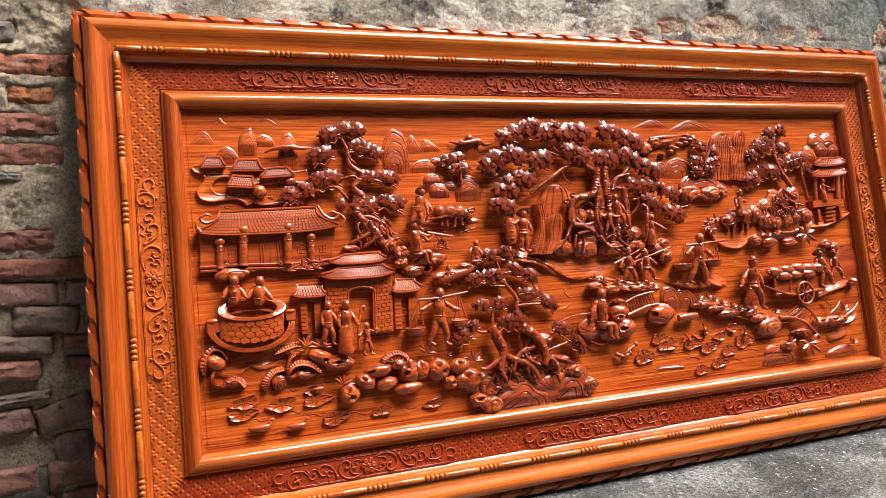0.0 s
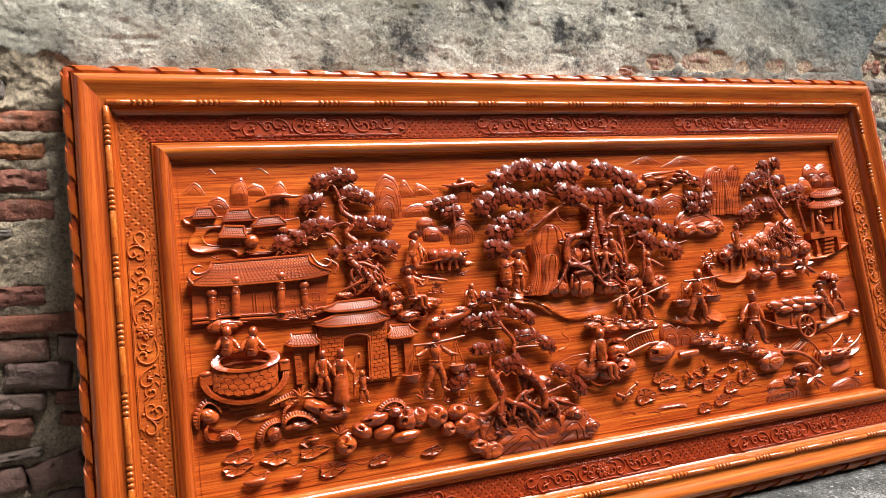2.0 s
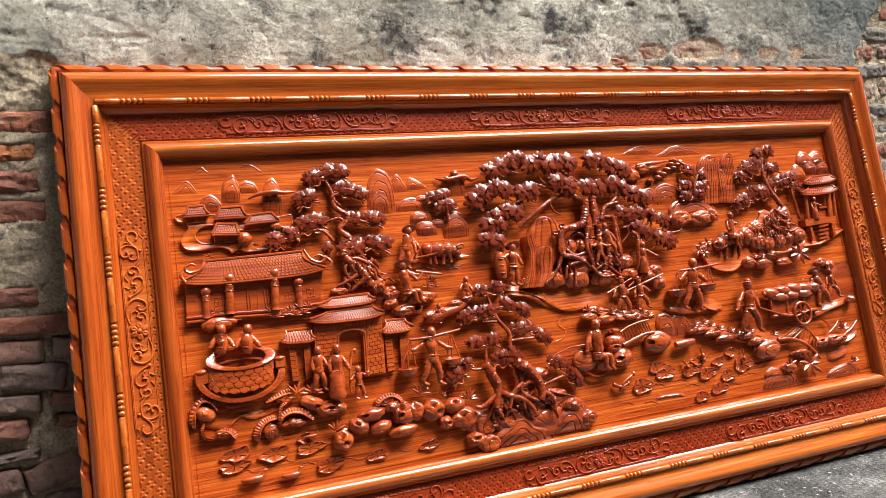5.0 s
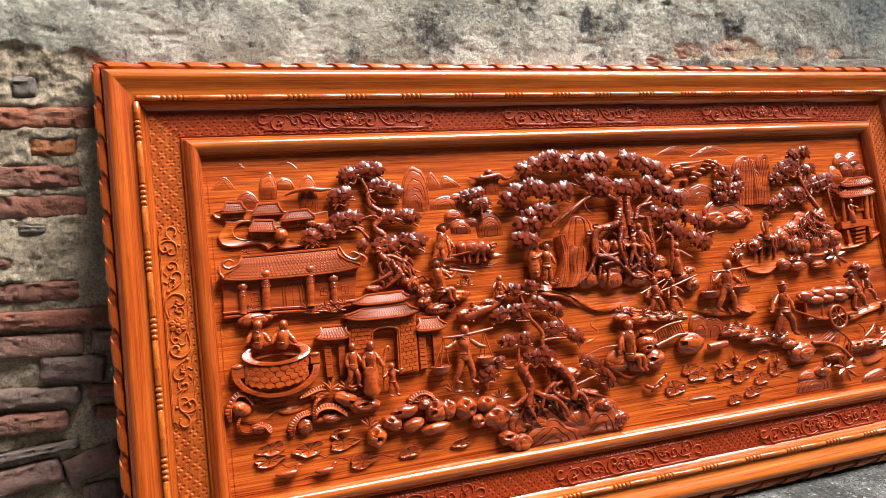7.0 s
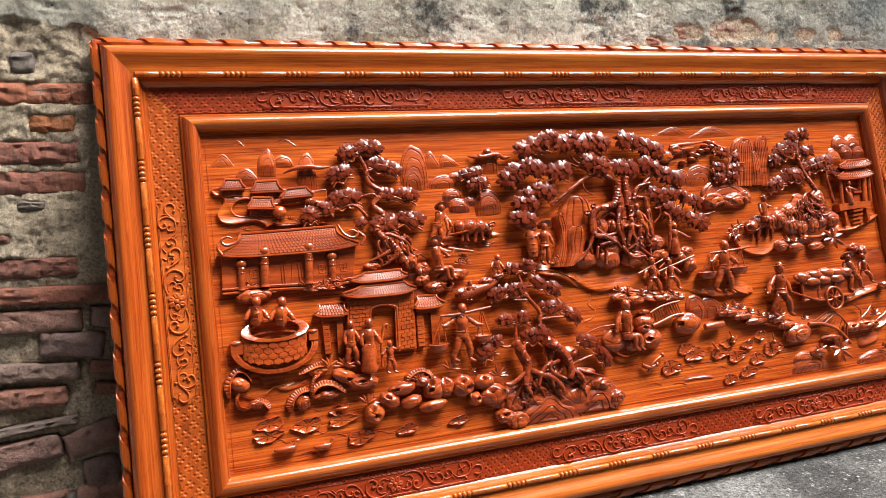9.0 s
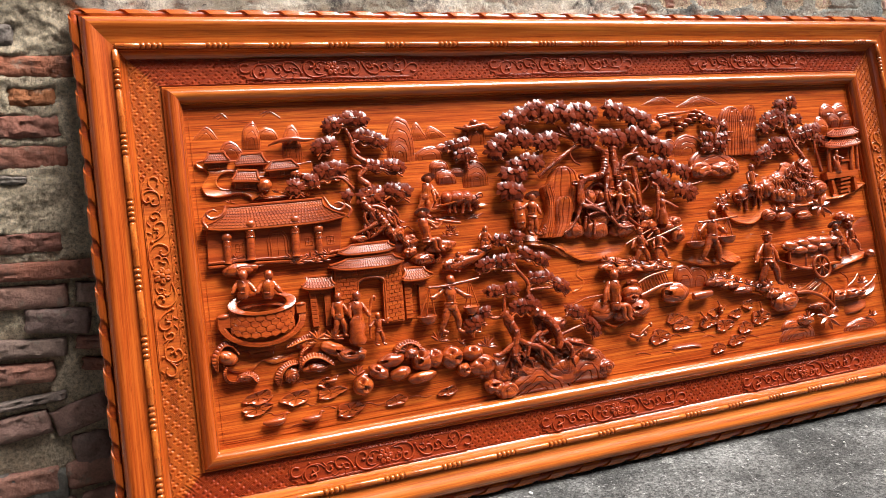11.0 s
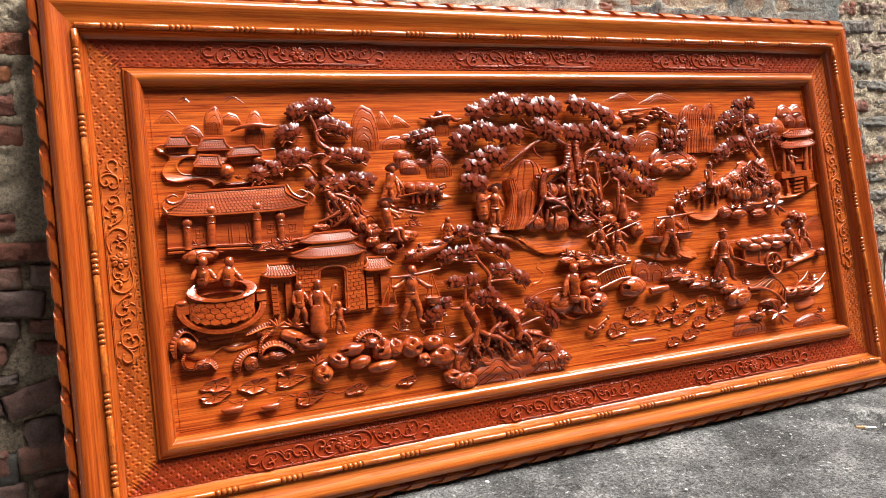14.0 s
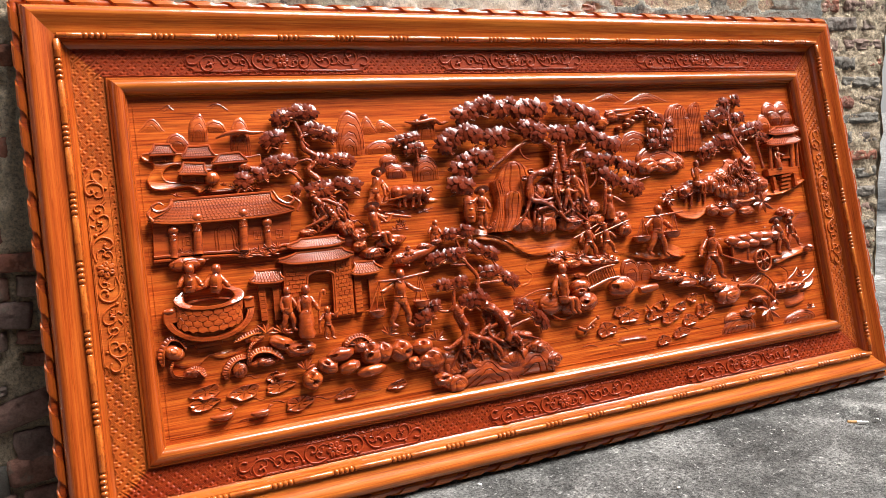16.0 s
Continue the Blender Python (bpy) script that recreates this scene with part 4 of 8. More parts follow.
def figure(foot, head, w=0.010, hat="", robe=False, sit=False, step=0.12, arms=((0.16, 0.02), (-0.16, 0.02)), lean=0.0, stout=1.0, legs=True):
    """A plain carved figurine, head and body rounded off, between its foot and the top of its head."""
    (fu, fv), (hu, hv) = foot, head
    H = math.hypot(hu - fu, hv - fv)
    ax = np.array(((hu - fu) / H, (hv - fv) / H))
    sd = np.array((ax[1], -ax[0]))

    def P(s, t, dz=0.0):
        q = np.array((fu, fv)) + ax * (t * H) + sd * (s * H)
        return (q[0], q[1], w + dz)
    b = Build()
    k = H * stout
    hd = P(lean, 0.905)
    ball(b, *hd[:2], w + 0.007, 0.084 * k, 0.098 * k, 0.084 * k, 0, 12, 9)
    ball(b, hd[0] + 0.012 * k, hd[1] - 0.01 * k, w + 0.007 + 0.06 * k, 0.016 * k, 0.024 * k, 0.02 * k, 0, 6, 5)
    hip = 0.46 if not sit else 0.3
    tube(b, [(*P(lean, 0.83), 0.03 * k), (*P(lean * 0.95, 0.785), 0.102 * k), (*P(lean * 0.7, 0.66, 0.003), 0.112 * k), (*P(0.02, hip + 0.10, 0.002), 0.092 * k), (*P(0.01, hip + 0.02, 0.001), 0.106 * k), (*P(0, hip - 0.07), 0.120 * k), (*P(0, hip - 0.085), 0.08 * k)], 12, 4, 0.06, 0.30)
    if robe:
        tube(b, [(*P(0, 0.5), 0.13 * k), (*P(0, 0.3, 0.001), 0.145 * k), (*P(0.01, 0.1, 0.001), 0.155 * k), (*P(0.01, 0.02), 0.14 * k)], 14, 4, 0.05, 0.3)
    elif not legs:
        pass
    elif sit:
        for s in (0.06, -0.05):
            tube(b, [(*P(s, 0.28), 0.07 * k), (*P(s + 0.2, 0.27, 0.006), 0.062 * k), (*P(s + 0.22, 0.08, 0.004), 0.045 * k), (*P(s + 0.3, 0.0, 0.004), 0.035 * k)], 7, 4, 0.04)
    else:
        for s in (1, -1):
            tube(b, [(*P(0.035 * s, 0.47), 0.076 * k), (*P(s * step * 0.75 + 0.02, 0.26, 0.003), 0.062 * k), (*P(s * step, 0.10), 0.050 * k), (*P(s * step, 0.07), 0.035 * k), (*P(s * step + 0.02, 0.02, 0.002), 0.034 * k), (*P(s * step + 0.09, 0.0, 0.003), 0.026 * k)], 9, 4, 0.05, 0.35)
    tube(b, [(*P(lean * 0.9 - 0.055, 0.79, 0.10 * k), 0.010 * k), (*P(lean * 0.8 + 0.02, 0.70, 0.118 * k), 0.011 * k), (*P(0.03, hip + 0.03, 0.115 * k), 0.010 * k)], 5, 3)
    tube(b, [(*P(-0.115, hip + 0.045, 0.03 * k), 0.014 * k), (*P(0, hip + 0.04, 0.112 * k), 0.016 * k), (*P(0.125, hip + 0.045, 0.03 * k), 0.014 * k)], 6, 4)
    for i, (s, t) in enumerate(arms):
        s0 = 0.085 if s > 0 else -0.085
        tube(b, [(*P(lean + s0, 0.765), 0.048 * k), (*P(lean + (s0 + s) * 0.62, 0.62 + t * 0.4, 0.005), 0.046 * k), (*P(lean + s * 0.95, 0.565 + t, 0.008), 0.036 * k), (*P(lean + s * 1.12, 0.56 + t * 1.1, 0.008), 0.026 * k)], 9, 4, 0.05, 0.35)
    if hat == "cone":
        rows = [[(hd[0] + r * k * math.cos(a) + ax[0] * z * k, hd[1] + 0.55 * r * k * math.sin(a) + ax[1] * z * k, w + 0.008 + 0.7 * r * k * math.sin(a + 0.6)) for a in (2 * math.pi * j / 12 for j in range(12))] for r, z in ((0.13, 0.02), (0.16, 0.035), (0.09, 0.085), (0.02, 0.14))]
        b.grid(rows, closed=True, caps=True)
    elif hat == "wrap":
        ball(b, hd[0] + ax[0] * 0.05 * k, hd[1] + ax[1] * 0.05 * k, w + 0.007, 0.075 * k, 0.045 * k, 0.07 * k, 0, 10, 6)
    elif hat == "brim":
        ball(b, hd[0] + ax[0] * 0.055 * k, hd[1] + ax[1] * 0.055 * k, w + 0.007, 0.13 * k, 0.022 * k, 0.09 * k, 0, 12, 6)
        ball(b, hd[0] + ax[0] * 0.075 * k, hd[1] + ax[1] * 0.075 * k, w + 0.007, 0.06 * k, 0.05 * k, 0.06 * k, 0, 10, 6)
    return part("figurine", b, FOLDS, panel, "small plain carved wooden figurine", 60)


def pad(u, v, ru, rv, seed=0, turn=0.0):
    """A floating lotus leaf: shallow dish with a rolled wavy rim and veins cut into it."""
    rows = []
    rng = random.Random(seed)
    ph = rng.uniform(0, 6)
    n = 42
    rads = (0.0, 0.16, 0.34, 0.52, 0.70, 0.84, 0.93, 0.98, 1.0)
    for i, r in enumerate(rads):
        row = []
        for k in range(n):
            a = 2 * math.pi * k / n
            wave = 1 + 0.10 * math.sin(3 * a + ph) + 0.06 * math.sin(5 * a + ph * 2) + 0.03 * math.sin(9 * a + ph)
            vein = -0.0022 if k % 6 == 0 and 0.1 < r < 0.86 else 0.0
            lift = (0.0, 0.0, 0.0002, 0.0006, 0.0012, 0.0022, 0.0032, 0.0030, 0.0016)[i] * (1 + 0.5 * math.sin(2 * a + ph))
            x, y = ru * r * wave * math.cos(a), rv * r * wave * math.sin(a)
            row.append((u + x * math.cos(turn) - y * math.sin(turn), v + x * math.sin(turn) + y * math.cos(turn), WF + 0.0035 + lift + vein))
        rows.append(row)
    rows.append([(x, y - 0.001, WF - 0.001) for x, y, z in rows[-1]])
    return part("lotus_leaf", Build().grid(rows, closed=True), CARVE, panel, "flat carved lotus leaf with cut veins", 35)


def plants(spots, w, L, n, seed, label, name="plant", spread=math.pi * 1.1, start=-0.1, wide=0.34):
    """Leafy tufts, each one by itself."""
    for k, p in enumerate(spots):
        b = Build()
        rosette(b, *p, w, L, n, seed + k, spread, start, wide)
        part(name, b, CARVE, panel, label, 45)


def stone(u, v, ru, rv, rw=0.016, w=0.0, turn=0, holes=(), ribs=0, lumps=0.25, seed=0, label="smooth rounded carved boulder"):
    b = Build()
    ball(b, u, v, w, ru, rv, rw, turn, 40 if ribs else 26, 52 if ribs else 18, lumps, holes, ribs, seed)
    return part("boulder", b, ROCK, panel, label, 70)


def hill(foot0, foot1, top, h=0.010, rings=4, pw=0.8, seed=0, lip=0.42, bell=None, poly=None):
    b = Build()
    if bell is None:
        bell = 0.75 if h < 0.0075 else 0.05
    arch(b, *foot0, *foot1, *top, h * 0.62, rings, lip, WF, pw, seed=seed, bell=bell, poly=poly)
    return part("hill", b, CARVE, panel, "low carved hill with stepped contour lines", 30)


def lines(name, runs, r=0.0011, w=WF + 0.0005):
    for run in runs:
        b = Build()
        tube(b, [(*p, w, r) for p in run], 5, 4)
        part(name, b, CARVE, panel, "", 60)


def claw(u_v, r0, r1, w=0.008, n=9):
    """A curling shell-like root: a thick smooth rim on its inner side, a ribbed skirt with a scalloped edge falling away from it."""
    b = Build()
    line = spline([(*p, r0 + (r1 - r0) * i / (len(u_v) - 1)) for i, p in enumerate(u_v)], 20)
    turn = sum((line[i + 1][0] - line[i][0]) * (line[i + 2][1] - line[i + 1][1]) - (line[i + 1][1] - line[i][1]) * (line[i + 2][0] - line[i + 1][0]) for i in range(len(line) - 2))
    side = -1 if turn > 0 else 1
    rows = []
    for i, (x, y, r) in enumerate(line):
        a, c = line[max(0, i - 1)], line[min(len(line) - 1, i + 1)]
        t = np.array((c[0] - a[0], c[1] - a[1]))
        t = t / max(1e-9, np.linalg.norm(t))
        e = min(1.0, 4 * min(i + 0.6, len(line) - 0.4 - i) / len(line) + 0.3)
        rib = abs(math.sin(math.pi * i / 5.0)) ** 0.6
        scallop = abs(math.sin(math.pi * i / 10.0)) ** 0.5
        row = []
        for k in range(n + 3):
            f = k / (n + 2)
            q = (-0.75 + (1.45 + 0.16 * scallop) * f) * r * e * side
            rim = 0.45 * math.exp(-((f - 0.14) / 0.12) ** 2)
            skirt = 0.55 * (1 - f) ** 0.8 + 0.12 * math.sin(math.pi * f)
            z = w + r * e * (rim + skirt) * 0.75 - 0.0016 * (1 - rib) * min(1, max(0, f - 0.25) * 4)
            row.append((x - t[1] * q, y + t[0] * q, max(z, WF) if 0 < k < n + 2 else WF))
        rows.append(row)
    b.grid(rows)
    if side > 0:
        b.f = [tuple(reversed(f)) for f in b.f]
    return part("root_curl", b, TILE, panel, "ribbed curling carved root", 40)


def basket(u, v, ru, rv, w=0.012):
    b = Build()
    rows = []
    for i, (r, z) in enumerate(((0.15, -1), (0.6, -0.95), (0.85, -0.5), (0.95, 0.0), (1.0, 0.35), (1.06, 0.4), (0.95, 0.45), (0.8, 0.2))):
        rows.append([(u + ru * r * math.cos(a) * (1 + 0.03 * (k % 2)), v + rv * z + 0.25 * rv * r * math.sin(a), w + 0.8 * ru * r * math.sin(a) * -1) for k, a in enumerate(2 * math.pi * j / 18 for j in range(18))])
    b.grid(rows, closed=True, caps=True)
    return part("basket", b, CARVE, panel, "woven carved basket hung from a pole", 50)


# ---- lattice bands and scrolls of the border ----
def lattice(side):
    """Crossing pairs of grooves with a four-petalled flower in every diamond."""
    b = Build()
    d0, d1 = 0.1070, 0.1690
    horizontal = side in "tb"
    length = (U1 - U0 if horizontal else V1 - V0) - 2 * d0 - (0 if horizontal else 0.0045)
    hc = 0.0354 / 2

    def put(s, d):
        """s along the band from its mitre, d inwards."""
        if side == "t":
            return U0 + d0 + s, V1 - top_in(d)
        if side == "b":
            return U0 + d0 + s, V0 + d
        if side == "l":
            return U0 + d, V0 + d0 + s
        return U1 - d, V0 + d0 + s

    def held(s, d):
        """The nearest place inside the band, and whether it had to move."""
        d2 = min(max(d, d0), d1)
        e = d2 - d0
        s2 = min(max(s, e), length - e)
        return s2, d2, abs(s2 - s) + abs(d2 - d) > 1e-6

    def sheet(points, faces):
        """Adds a piece cut off at the band's edges and mitres."""
        k = len(b.v)
        moved = []
        for s, d, h in points:
            s2, d2, m = held(s, d)
            moved.append(m)
            x, y = put(s2, d2)
            b.v.append((x, y, h))
        flip = side in "tr"
        for f in faces:
            if not all(moved[i] for i in f):
                b.f.append(tuple(k + i for i in (reversed(f) if flip else f)))

    DEEP = -0.0014
    half = (0.0, 0.0014, 0.0044, 0.0054, 0.0078, 0.0086, 0.0105, 0.0111)
    steps = tuple(-x for x in reversed(half[1:])) + half
    r2 = math.sqrt(0.5)

    def plate(s, d):
        """A flat diamond: pits punched in its four corners leave a flower of four petals."""
        points = []
        for p in steps:
            for q in steps:
                a, c = abs(p), abs(q)
                h = 0.0
                if max(a, c) > 0.0108:
                    h = DEEP
                elif min(a, c) > 0.0040 and max(a, c) < 0.0080:
                    h = -0.0026
                elif a < 0.0001 and c < 0.0001:
                    h = -0.0012
                points.append((s + (p - q) * r2, d + (p + q) * r2, h))
        n = len(steps)
        sheet(points, [(i * n + j, (i + 1) * n + j, (i + 1) * n + j + 1, i * n + j + 1) for i in range(n - 1) for j in range(n - 1)])

    def strip(s, d, e, f):
        """The flat bar between two grooves, from crossing to crossing."""
        g = 1 if f > d and e > s else -1
        points = []
        for w, h in ((-0.0013, DEEP), (-0.0008, 0.0001), (0.0008, 0.0001), (0.0013, DEEP)):
            points += [(s - w * r2 * g, d + w * r2, h), (e - w * r2 * g, f + w * r2, h)]
        order = [(2 * i, 2 * i + 1, 2 * i + 3, 2 * i + 2) for i in range(3)]
        sheet(points, order if g > 0 else [tuple(reversed(o)) for o in order])

    n = int(length / hc) + 1
    for i in range(-1, n + 1):
        for j in range(-1, 5):
            s, d = i * hc, d0 + 0.0052 + j * hc
            if (i + j) % 2 == 0:
                strip(s, d, s + hc, d + hc)
            else:
                strip(s + hc, d, s, d + hc)
            if (i + j) % 2 == 1:
                plate(s, d)
    ob = b.done("lattice_carving", LATTICE_U_SHADED if horizontal else LATTICE_V, panel, 0, "fine incised diamond lattice with small four-petalled flowers")
    tagged(ob, kind="stuff")


for side in "tblr":
    lattice(side)


def cartouche():
    """A long scroll of curling vines on a plain ground with a raised outline, a flower at its middle."""
    E, H = 0.2235, 0.0235
    ground = Build()
    rows = []
    n = 48
    for i in range(n + 1):
        s = (i / n * 2 - 1) * E
        e = max(0.0, E - abs(s))
        half = H * min(1.0, 0.42 + 0.30 * min(1, e / 0.012) + 0.28 * min(1, max(0, e - 0.014) / 0.010))
        rows.append([(s, -half - 0.0012, -0.0036), (s, -half, 0.0006), (s, half, 0.0006), (s, half + 0.0012, -0.0036)])
    ground.grid(rows)
    vines = Build()
    unit = 0.0219

    def vine(m, pts, r0, r1, bulb=0.0):
        """A stem through (along, across) points, thick at its root; bulb: the knob that ends it."""
        k = len(pts) - 1
        line = [(m * p * unit, m * q * unit, 0.0012 + 0.0008 * i / k, r0 + (r1 - r0) * i / k) for i, (p, q) in enumerate(pts)]
        tube(vines, line, 8, 4, flat=1.15)
        if bulb:
            x, y, z, _ = line[-1]
            ball(vines, x, y, z + 0.0006, bulb, bulb, bulb * 0.9, 0, 10, 7)

    for m in (1, -1):
        # the bold hook that springs from the flower, and two small curls under it
        vine(m, [(0.8, 0.80), (1.8, 1.05), (2.7, 0.85), (3.2, 0.15), (2.95, -0.62), (2.4, -0.85), (2.0, -0.48), (2.15, -0.10), (2.45, -0.10)], 0.0022, 0.0028, 0.0036)
        vine(m, [(1.1, 0.70), (1.75, 0.62), (2.02, 0.25), (1.80, -0.05), (1.45, 0.10)], 0.0016, 0.0022, 0.0027)
        vine(m, [(0.65, -0.55), (1.2, -0.75), (1.75, -0.50), (1.70, -0.12), (1.33, -0.05), (1.25, -0.35)], 0.0016, 0.0022, 0.0027)
        # the second wave
        vine(m, [(3.45, 0.62), (3.75, -0.05), (4.25, -0.60), (5.0, -0.75), (5.4, -0.35), (5.2, 0.20), (4.75, 0.30), (4.65, 0.0)], 0.0020, 0.0026, 0.0034)
        vine(m, [(4.0, 0.50), (4.4, 0.45), (4.5, 0.12), (4.25, -0.08), (3.98, 0.10)], 0.0014, 0.0020, 0.0025)
        ball(vines, m * 3.45 * unit, m * 0.62 * unit, 0.0018, 0.0042, 0.0042, 0.0034, 0, 12, 8)
        vine(m, [(5.35, -0.25), (5.9, -0.45), (6.4, -0.20), (6.4, 0.28), (6.05, 0.52), (5.75, 0.28), (5.85, 0.02)], 0.0016, 0.0023, 0.0030)
        vine(m, [(6.35, -0.10), (6.55, -0.38), (6.75, -0.60)], 0.0026, 0.0008)
        vine(m, [(4.25, 0.62), (4.45, 1.00), (4.15, 1.20)], 0.0022, 0.0007)
        vine(m, [(5.0, 0.62), (5.5, 0.95), (5.8, 0.75)], 0.0018, 0.0007)
        # the last wave and the tip that curls over the end
        vine(m, [(6.5, 0.0), (7.0, -0.42), (7.6, -0.50), (8.3, -0.38), (8.65, 0.30), (8.4, 0.98), (7.85, 1.10), (7.45, 0.80), (7.6, 0.40), (7.95, 0.52)], 0.0018, 0.0027, 0.0032)
        vine(m, [(7.55, -0.45), (7.2, -0.25), (7.2, 0.22), (7.55, 0.35), (7.75, 0.08)], 0.0014, 0.0022, 0.0026)
        ball(vines, m * 8.05 * unit, m * -0.72 * unit, 0.0018, 0.0036, 0.0036, 0.0030, 0, 10, 7)
        vine(m, [(8.35, -0.35), (8.8, 0.10), (9.3, 0.40), (9.85, 0.30), (10.0, -0.18), (9.65, -0.55), (9.2, -0.45)], 0.0022, 0.0024, 0.0030)
        vine(m, [(8.8, 0.10), (8.95, 0.48), (8.85, 0.78)], 0.0022, 0.0008)
        # raised outline, twice along the sides and drawn in at the ends
        for y, r in ((1.0, 0.0014), (-1.0, 0.0014), (1.10, 0.0009), (-1.10, 0.0009)):
            q = H * y
            tube(vines, [(0, q, 0.0006, r), (m * 0.10, q, 0.0006, r), (m * (E - 0.026), q, 0.0006, r), (m * (E - 0.019), q * 0.92, 0.0006, r), (m * (E - 0.013), q * 0.70, 0.0006, r), (m * (E - 0.004), q * 0.62, 0.0006, r)], 6, 4)
    for k in range(6):
        a = 2 * math.pi * k / 6
        ball(vines, 0.0118 * math.cos(a), 0.0118 * math.sin(a), 0.0020, 0.0080, 0.0066, 0.0034, math.degrees(a) + 14, 14, 8, 0.12, [(0.25, 0.0, 0.45)], 0, k)
    ball(vines, 0, 0, 0.0034, 0.0058, 0.0058, 0.0038, 0, 12, 8)
    return ground, vines


def scrolls():
    long_g, long_v = cartouche()
    DC = 0.1345
    spots = [("t", 0.366), ("t", 1.0065), ("t", 1.645), ("b", 0.374), ("b", 1.0065), ("b", 1.645), ("l", 0.420), ("r", 0.420)]
    grounds = {}
    for side, s in spots:
        key = side in "tb"
        if key not in grounds:
            g = long_g.done("scroll_panel", LATTICE_U_SHADED if key else LATTICE_V, panel, 40, "raised scroll of curling vines round a flower")
            v = long_v.done("vine", LATTICE_U_SHADED if key else LATTICE_V, g, 60)
            grounds[key] = (g, v)
        else:
            g0, v0 = grounds[key]
            g = new("scroll_panel", g0.data)
            tagged(g, g0["label"])
            g.parent = panel
            v = new("vine", v0.data)
            v.parent = g
        place = {"t": (s, V1 - top_in(DC)), "b": (s, V0 + DC), "l": (U0 + DC, s), "r": (U1 - DC, s)}[side]
        g.matrix_local = Matrix.Translation((*place, 0.0006)) @ Matrix.Rotation(radians({"t": 0, "b": 180, "l": 90, "r": 90}[side]), 4, "Z")


scrolls()


# ---- the relief: hamlet, great house and well ----
lines("far_ridge_line", [[(0.077, 0.771), (0.094, 0.780), (0.102, 0.774)], [(0.085, 0.767), (0.098, 0.774), (0.107, 0.768)], [(0.187, 0.769), (0.206, 0.780), (0.227, 0.765)], [(0.182, 0.775), (0.199, 0.782)]])
hill((0.024, 0.720), (0.082, 0.719), (0.057, 0.751), 0.004, 3, 0.9, 1)
hill((0.131, 0.694), (0.174, 0.692), (0.158, 0.758), 0.013, 4, 0.55, 2)
hill((0.170, 0.714), (0.219, 0.712), (0.192, 0.744), 0.008, 2, 0.7, 3)
hill((0.222, 0.657), (0.269, 0.655), (0.249, 0.748), 0.013, 4, 0.55, 4)
hill((0.080, 0.676), (0.133, 0.673), (0.105, 0.715), 0.008, 3, 0.75, 5)
b = Build()
tube(b, [(0.190, 0.697, 0.004, 0.002), (0.215, 0.705, 0.010, 0.005), (0.247, 0.708, 0.013, 0.0055), (0.275, 0.705, 0.010, 0.005), (0.302, 0.708, 0.004, 0.0015)], 8, 5)
for x, y, r in ((0.235, 0.707, 0.010), (0.256, 0.709, 0.009)):
    ball(b, x, y, 0.008, r, r * 0.8, 0.008, 0, 14, 10, 0.1)
part("cloud", b, CARVE, panel, "thin carved cloud crossing a hill", 60)


def cottage(roof_tl, roof_tr, roof_br, roof_bl, drop, h, rows, cols):
    """A small house: a tiled roof over a plain wall."""
    b = Build()
    (x0, y0), (x1, y1) = roof_bl, roof_br
    i = 0.10 * (x1 - x0)
    slab(b, [(x0 + i, y0 - drop), (x1 - i, y1 - drop), (x1 - i, y1 + 0.004), (x0 + i, y0 + 0.004)], h * 0.7)
    house = part("carved_cottage", b, CARVE, panel, "small carved cottage with a tiled roof")
    r = roof(house, roof_tl, roof_tr, roof_br, roof_bl, WF + h * 1.12, WF + h * 1.32, rows, cols, 0.0, 0.1)
    b = Build()
    xm, ym = (x0 + x1) / 2, (y0 + y1) / 2
    slab(b, [(xm - 0.005, ym - drop), (xm + 0.005, ym - drop), (xm + 0.005, ym - drop * 0.35), (xm - 0.005, ym - drop * 0.35)], h * 0.7 + 0.0015)
    part("door", b, CARVE, house)
    return house


b = Build()
shelf(b, [(0.023, 0.663), (0.027, 0.670), (0.044, 0.672), (0.069, 0.668), (0.115, 0.668), (0.183, 0.662), (0.254, 0.653), (0.286, 0.656), (0.289, 0.643), (0.284, 0.622), (0.250, 0.622), (0.179, 0.621), (0.108, 0.623), (0.106, 0.638), (0.086, 0.638), (0.073, 0.630), (0.067, 0.617), (0.076, 0.605), (0.097, 0.601), (0.141, 0.596), (0.175, 0.594),
          (0.142, 0.571), (0.135, 0.579), (0.118, 0.587), (0.095, 0.586), (0.064, 0.583), (0.041, 0.589), (0.033, 0.601), (0.032, 0.612), (0.041, 0.625), (0.050, 0.638), (0.044, 0.648), (0.030, 0.653)], 0.008)
part("ground_shelf", b, FIELD, panel, "winding carved path on a raised shelf", 50)
cottage((0.055, 0.686), (0.089, 0.686), (0.099, 0.666), (0.043, 0.666), 0.018, 0.014, 4, 9)
cottage((0.124, 0.678), (0.172, 0.679), (0.182, 0.656), (0.110, 0.656), 0.016, 0.014, 4, 12)
cottage((0.193, 0.657), (0.239, 0.660), (0.255, 0.642), (0.176, 0.639), 0.017, 0.014, 4, 12)
cottage((0.112, 0.641), (0.157, 0.637), (0.160, 0.615), (0.099, 0.619), 0.020, 0.018, 4, 10)
stone(0.171, 0.604, 0.0187, 0.0157, 0.015, 0.004, lumps=0.12, label="rounded carved haystack beside a cottage")
stone(0.246, 0.625, 0.0142, 0.0120, 0.012, 0.002, ribs=9, lumps=0.1, seed=2, label="rounded carved shrub")
hill((0.136, 0.568), (0.225, 0.568), (0.191, 0.581), 0.010, 2, 0.8, 8)
b = Build()
